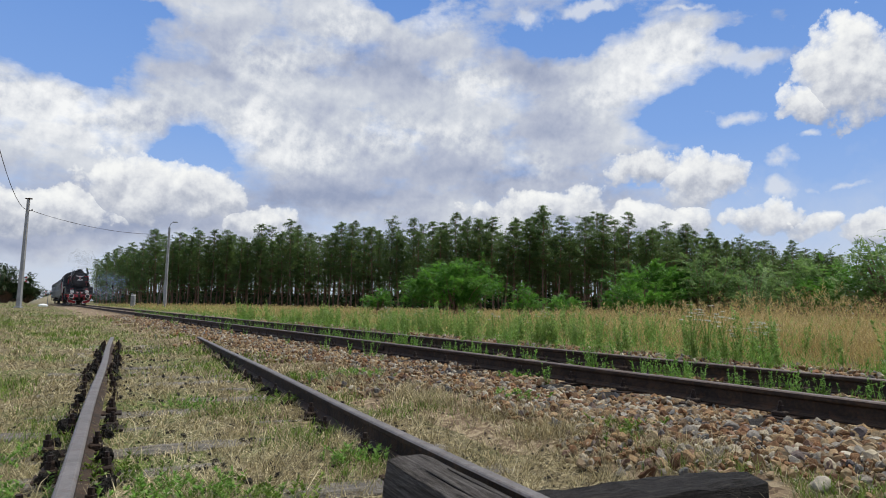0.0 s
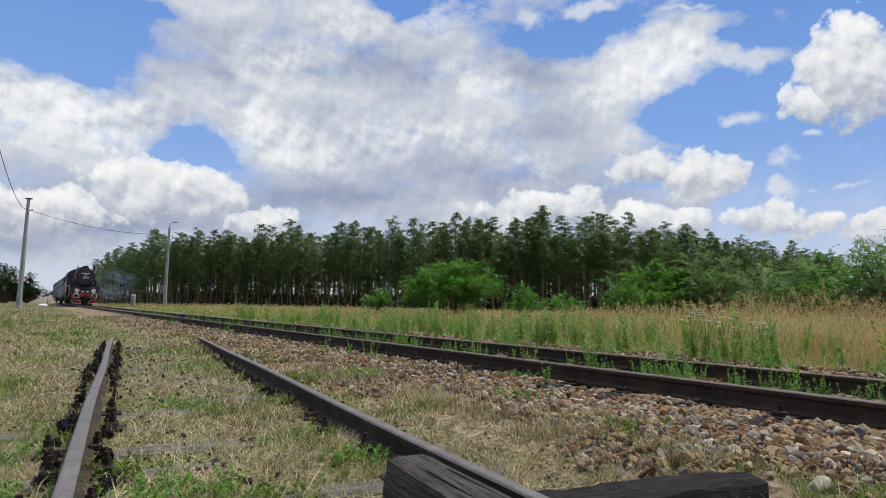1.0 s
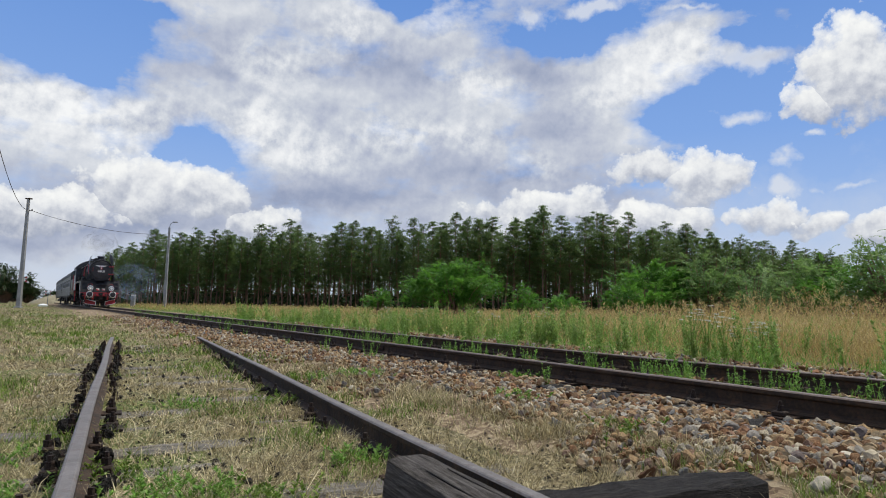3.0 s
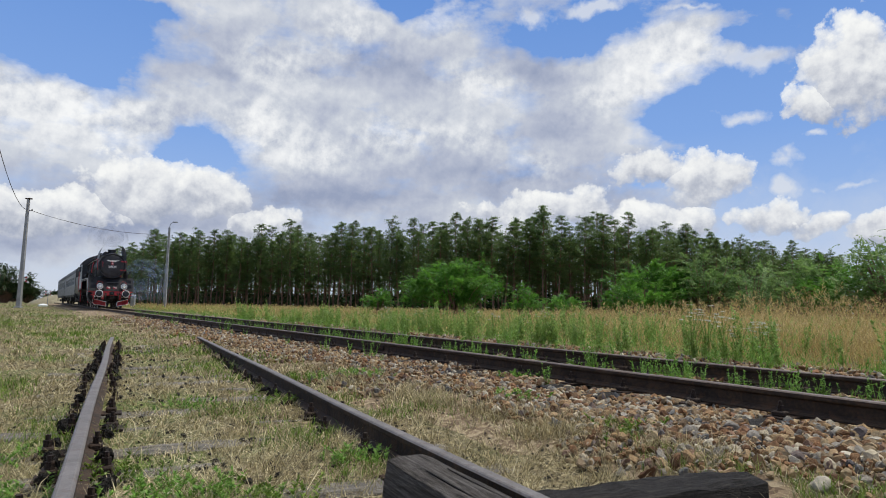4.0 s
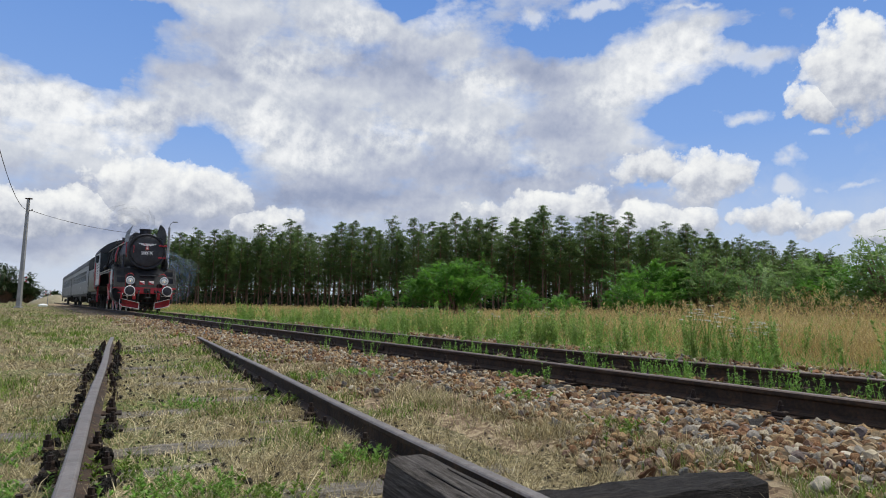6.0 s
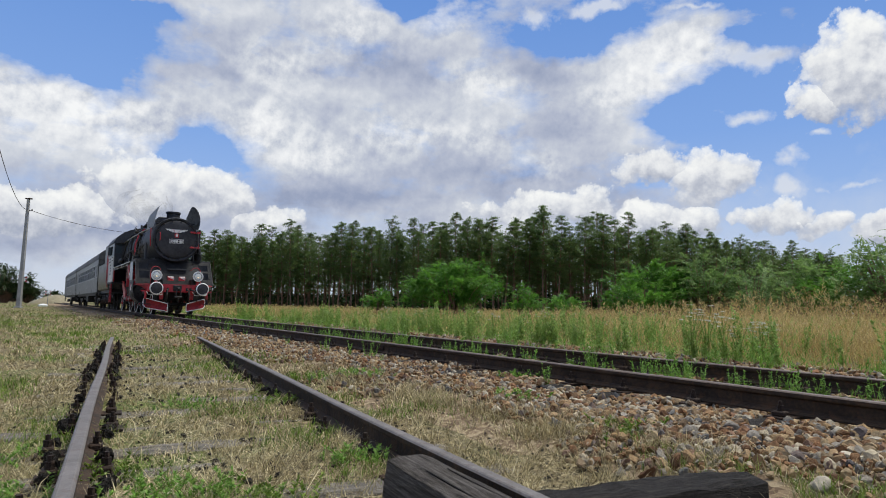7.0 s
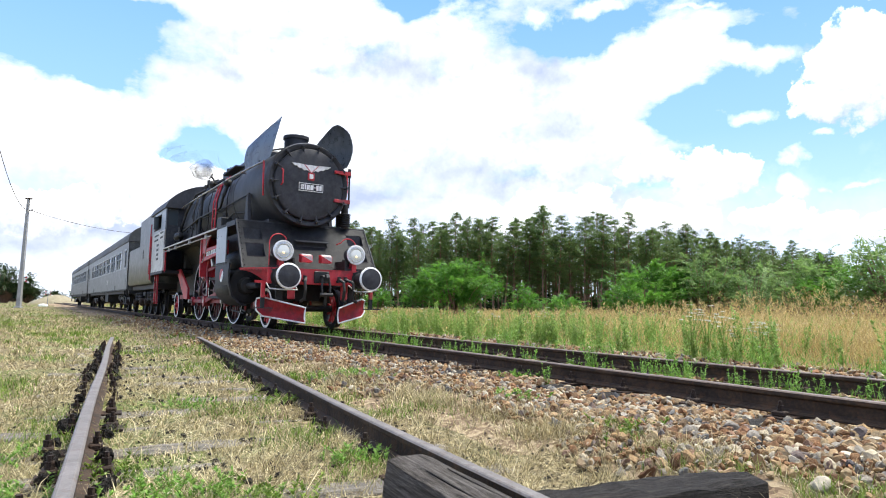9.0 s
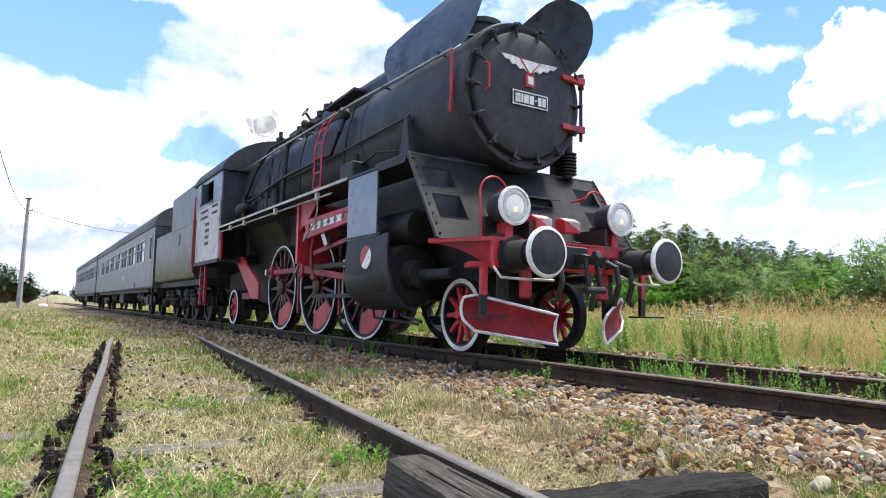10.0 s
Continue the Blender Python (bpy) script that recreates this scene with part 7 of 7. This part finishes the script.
def build_coach(name, label):
    """A bogie coach; its front end stands at x = 0 and it runs back along -x."""
    c = thing(name, label, "railway coach", "coaches of the train")
    length, z0, z1 = 23.6, 1.02, 3.22
    # window bays: start and width along the body
    bays, x = [], -2.3
    bays.append((-0.55, 0.62, True))
    while x > -length + 3.2:
        bays.append((x, 1.25, False))
        bays.append((x - 1.45, 0.75, False))
        x -= 2.62
    bays.append((-length + 1.2, 0.62, True))
    wz0, wz1 = 2.02, 2.94
    for side in (-1, 1):
        bm = bmesh.new()
        box(bm, (-length, side * 1.38, z0), (0, side * 1.42, wz0))
        box(bm, (-length, side * 1.38, wz1), (0, side * 1.42, z1))
        edge = 0.0
        for bx, w, door in bays:
            if bx > -length:
                box(bm, (bx, side * 1.38, wz0), (edge, side * 1.42, wz1))
                edge = bx - w
        box(bm, (-length, side * 1.38, wz0), (edge, side * 1.42, wz1))
        part("side_wall", bm, COACH, c)
        for bx, w, door in bays:
            win = part("window", bmx((box, (bx - w, side * 1.385, wz0), (bx, side * 1.395, wz1))), GLASS, c)
            bm = bmesh.new()
            t = 0.07
            for a, b, d, e in ((bx - w, bx, wz0, wz0 + t), (bx - w, bx, wz1 - t, wz1), (bx - w, bx - w + t, wz0 + t, wz1 - t), (bx - t, bx, wz0 + t, wz1 - t)):
                box(bm, (a, side * 1.40, d), (b, side * 1.432, e))
            if not door:
                box(bm, (bx - w + t, side * 1.40, 2.55), (bx - t, side * 1.425, 2.60))
            part("window_frame", bm, FRAME_ALU, win)
            if not door and int(-bx * 7) % 3 == 0:
                part("blind", bmx((box, (bx - w + t, side * 1.396, 2.6), (bx - t, side * 1.399, wz1 - t))), PALE, win)
        for dx in (-0.86, -length + 0.86):
            part("door_leaf", bmx((box, (dx - 0.42, side * 1.42, z0 + 0.02), (dx + 0.42, side * 1.426, wz0 - 0.05))), COACH, c)
            part("door_step", bmx((box, (dx - 0.4, side * 1.15, 0.42), (dx + 0.4, side * 1.4, 0.45)), (box, (dx - 0.4, side * 1.15, 0.72), (dx + 0.4, side * 1.4, 0.75)), (box, (dx - 0.42, side * 1.3, 0.42), (dx - 0.39, side * 1.36, 1.02)), (box, (dx + 0.39, side * 1.3, 0.42), (dx + 0.42, side * 1.36, 1.02))), GREASE, c)
        part("sill_rail", bmx((box, (-length, side * 1.42, z0), (0, side * 1.432, z0 + 0.06))), GREASE, c)
        for k in range(3):
            part("inscription_bar", bmx((box, (-9.2, side * 1.42, 1.62 - 0.09 * k), (-9.2 + 0.9 - 0.2 * k, side * 1.425, 1.66 - 0.09 * k))), PALE, c)
        for gx in (-5.6, -6.6, -16.0, -17.2):
            part("air_tank", bmx((rod, (gx, side * 0.85, 0.72), (gx + 0.8, side * 0.85, 0.72), 0.2, 14)), GREASE, c)
        for gx in (-4.9, -18.2):
            part("lifting_mark", bmx((box, (gx, side * 1.42, 1.06), (gx + 0.35, side * 1.428, 1.3))), GREASE, c)
    arc = [(1.44 * math.sin(radians(a)), z1 + 0.02 + 0.86 * max(0, math.cos(radians(a))) ** 0.75) for a in range(-90, 91, 9)]
    part("roof", bmx((prism, arc, "x", -length, 0.0, 0.01)), ROOF, c, smooth=30)
    for k in range(7):
        part("roof_vent", bmx((turned, [(4.06, 0.1), (4.14, 0.1), (4.15, 0.16), (4.2, 0.14), (4.22, 0)], (-2.5 - 3.1 * k, 0.35, 0), (0, 0, 1), 10)), ROOF, c)
    for ex in (0.0, -length + 0.04):
        part("end_wall", bmx((box, (ex - 0.04, -1.38, z0), (ex, 1.38, z1))), COACH, c)
    part("gangway", bmx((box, (0.0, -0.5, 1.2), (0.25, 0.5, 3.3), 0.06)), GREASE, c)
    part("floor_frame", bmx((box, (-length, -1.3, 0.88), (0, 1.3, 1.02))), GREASE, c)
    part("battery_box", bmx((box, (-11.5, -1.25, 0.45), (-9.8, 1.25, 0.88), 0.02)), GREASE, c)
    for bx in (-3.2, -length + 3.2):
        for wx in (-1.25, 1.25):
            wheelset(c, bx + wx, 0.47, 0, GREASE, band=None)
        for side in (-1, 1):
            part("bogie_side", bmx((prism, [(bx - 1.75, 0.5), (bx - 1.0, 0.55), (bx - 0.6, 0.38), (bx + 0.6, 0.38), (bx + 1.0, 0.55), (bx + 1.75, 0.5), (bx + 1.7, 0.72), (bx - 1.7, 0.72)], "y", side * 0.98, side * 1.08)), GREASE, c)
            for wx in (-1.25, 1.25):
                part("axle_box", bmx((box, (bx + wx - 0.16, side * 0.98, 0.34), (bx + wx + 0.16, side * 1.14, 0.62), 0.02)), IRON, c)
    return c


coaches = [build_coach("coach", "dark grey passenger coach with pale window frames"), build_coach("coach", "dark grey passenger coach at the train's end")]
COACH_X = (-20.35, -44.6)


# ---- smoke: thin drifting shells that travel with the engine ----


def smoke_material(name, colour, cover, scale=0.8, lo=0.42):
    m = bpy.data.materials.new(name)
    m.use_nodes = True
    n = Nodes(m.node_tree)
    m.node_tree.nodes.remove(m.node_tree.nodes["Principled BSDF"])
    tex = n.add("TexNoise", Vector=n.add("TexCoord").outputs["Object"], Scale=scale, Detail=5.0)
    a = n.ramp(tex.outputs["Fac"], (lo, 0.0), (0.66, cover))
    sh = n.add("MixShader", Fac=a, i1=n.add("BsdfTransparent").outputs[0], i2=n.add("BsdfDiffuse", Color=(*colour, 1)).outputs[0])
    m.node_tree.links.new(sh.outputs[0], m.node_tree.nodes["Material Output"].inputs["Surface"])
    return m


def smoke_cloud(name, label, lumps, mat, seed):
    """Wisps of smoke: lumpy overlapping shells, the inner ones smaller."""
    ob = thing(name, label, "smoke")
    rng = np.random.default_rng(seed)
    for c, size in lumps:
        for shell in (1.0, 0.7):
            bm = bmesh.new()
            bmesh.ops.create_icosphere(bm, subdivisions=4, radius=1.0)
            for v in bm.verts:
                k = 1 + 0.28 * noise.noise(v.co * 1.7 + Vector((seed, shell * 3, c[0]))) + 0.12 * noise.noise(v.co * 4.1)
                v.co = Vector(c) + Vector((v.co.x * size[0], v.co.y * size[1], v.co.z * size[2])) * (shell * k)
            part("wisp", bm, mat, ob, smooth=180)
    return ob


BLUE_SMOKE = smoke_material("thin_blue_smoke", (0.22, 0.28, 0.38), 0.12)
BROWN_SMOKE = smoke_material("thin_brown_smoke", (0.10, 0.085, 0.075), 0.09)
GREY_SMOKE = smoke_material("grey_steam", (0.08, 0.088, 0.11), 0.34, 1.6, 0.3)
smoke = smoke_cloud("smoke_plume", "thin blue smoke drifting beside the moving train", [((-14.0, 3.6, 2.6), (5.0, 1.9, 1.9)), ((-24.0, 5.6, 2.9), (6.5, 2.4, 2.2))], BLUE_SMOKE, 2)
chimney_haze = smoke_cloud("chimney_smoke", "faint brown smoke above the chimney", [((-3.2, 0.2, 5.9), (1.6, 1.5, 1.2))], BROWN_SMOKE, 5)
steam = smoke_cloud("steam_puff", "small grey puff of steam above the cab", [((-12.4, 0.0, 5.35), (0.55, 0.42, 0.36))], GREY_SMOKE, 8)

# pipe clusters and small valves on the boiler's sides
rng = random.Random(31)
for side in (-1, 1):
    part("valve_cluster", bmx((rod, (-6.75, side * 0.75, 3.85), (-6.75, side * 0.95, 3.75), 0.07, 10), (rod, (-6.95, side * 0.8, 3.82), (-6.5, side * 0.85, 3.9), 0.05, 10), (ball, (-6.75, side * 0.9, 3.88), 0.09, 10), (rod, (-6.6, side * 0.8, 3.85), (-6.6, side * 0.95, 4.05), 0.025, 8), (turned, [(0, 0.1), (0.02, 0.1)], (-6.6, side * 0.96, 4.06), (0, side, 0.6), 14)), GREASE, engine, smooth=40)
    for k in range(5):
        x0, z0 = -4.6 - 1.05 * k, 3.55
        part("drop_pipe", bmx((tube, [(x0, side * 0.86, z0 + 0.15), (x0 - 0.05, side * 0.97, 3.2), (x0 - 0.1 + rng.uniform(-0.15, 0.15), side * 0.93, 2.75), (x0 - 0.1, side * 1.02, 2.28)], 0.014, 6)), GREASE, engine)
    for k in range(4):
        x0 = -8.6 - 0.45 * k
        part("washout_plug", bmx((rod, (x0, side * 0.94, 2.75 + 0.08 * (k % 2)), (x0, side * 1.0, 2.75 + 0.08 * (k % 2)), 0.035, 8)), GREASE, engine)
    part("check_valve", bmx((ball, (-4.9, side * 0.92, 3.62), 0.11, 12), (rod, (-4.9, side * 0.9, 3.62), (-4.9, side * 1.0, 3.3), 0.045, 8), (tube, [(-4.9, side * 1.0, 3.3), (-5.2, side * 1.0, 3.0), (-7.6, side * 1.02, 2.98), (-9.8, side * 1.08, 2.75)], 0.03)), GREASE, engine, smooth=50)
    part("sand_pipe", bmx((tube, [(-9.1, side * 0.3, 4.1), (-8.9, side * 0.8, 3.9), (-8.6, side * 0.98, 3.3), (-8.55, side * 1.03, 2.28)], 0.022, 6)), GREASE, engine)
    part("return_crank", bmx((prism, [(-6.3, 1.1), (-6.2, 1.2), (-6.62, 0.88), (-6.7, 0.82)], "y", side * 1.1, side * 1.14)), STEEL, engine)
    part("drain_cock", bmx((tube, [(-2.5, side * 1.1, 0.5), (-2.45, side * 1.12, 0.4), (-1.9, side * 1.15, 0.34)], 0.018, 6), (tube, [(-3.3, side * 1.1, 0.5), (-3.2, side * 1.12, 0.36), (-1.9, side * 1.2, 0.31)], 0.018, 6)), GREASE, engine)
    part("lamp_wire", bmx((tube, [(-0.8, side * 0.8, 1.42), (-0.95, side * 0.6, 1.3), (-1.0, side * 0.4, 1.32)], 0.01, 5)), GREASE, engine)


# ---- what moves ----
def rolling(t):
    """Metres from the camera's foot on the track to the buffers, t seconds in."""
    return 91.0246 - 10.11828 * t + 0.165182 * t * t - 0.00164027 * t ** 3


def crank_angle(t):
    """Turn of the driving wheels; at the end of the clip the pins stand high and a little back."""
    return (rolling(10.0) - rolling(t)) / R_DRIVE + radians(-20)


def motions():
    heading = pose(0, 0, 0, 0, 0, -90 + math.degrees(MAIN_ANGLE))
    halves = [k * 0.5 for k in range(21)]
    for vehicle, back in ((engine, 0.0), (tender, TENDER_X), (coaches[0], COACH_X[0]), (coaches[1], COACH_X[1])):
        walk(vehicle, [(t, Matrix.Translation(main_at(rolling(t) - back, 0, MAIN_TOP)) @ heading) for t in halves])
    # the blue smoke falls back along the train as it slows
    walk(smoke, [(t, Matrix.Translation(main_at(rolling(t) + 5.0 * max(0.0, t - 5.0), 0, MAIN_TOP)) @ heading) for t in halves])
    # the safety valve blows late: the puff rises out of the firebox top
    walk(steam, [(t, Matrix.Translation(main_at(rolling(t), 0, MAIN_TOP - 2.2 * (1 - min(1.0, max(0.0, (t - 7.5) / 1.2))))) @ heading) for t in halves])
    # the chimney's haze is left behind and drifts away as the engine slows
    walk(chimney_haze, [(t, Matrix.Translation(main_at(rolling(t) + 1.6 * max(0.0, t - 1.0), 0, MAIN_TOP)) @ heading) for t in halves])
    for axle, x, r in wheelsets:
        step = 2 if r > 0.6 else 1
        rows = []
        for k in range(0, 301, step):
            t = k / FPS
            rows.append((t, pose(x, 0, r, 0, math.degrees((rolling(10.0) - rolling(t)) / r) - 20)))
        walk(axle, rows)
    steps = [k / FPS for k in range(0, 301)]
    for bar in side_rods:
        walk(bar, [(t, pose(CRANK * math.sin(crank_angle(t)), 0, R_DRIVE + CRANK * math.cos(crank_angle(t)))) for t in steps])
    for bar, head in zip(main_rods, crossheads):
        bar_rows, head_rows = [], []
        for t in steps:
            px, pz = DRIVERS[1] + CRANK * math.sin(crank_angle(t)), R_DRIVE + CRANK * math.cos(crank_angle(t))
            rise = 0.9 - pz
            run = math.sqrt(2.3 ** 2 - rise ** 2)
            bar_rows.append((t, pose(px, 0, pz, 0, -math.degrees(math.atan2(rise, run)), 0)))
            head_rows.append((t, pose(px + run, 0, 0.9)))
        walk(bar, bar_rows)
        walk(head, head_rows)
    walk(backdrop, [(0.0, pose(0, 0, 0, 0, 0, 0.4)), (10.0, pose(0, 0, 0, 0, 0, -0.55))])


motions()
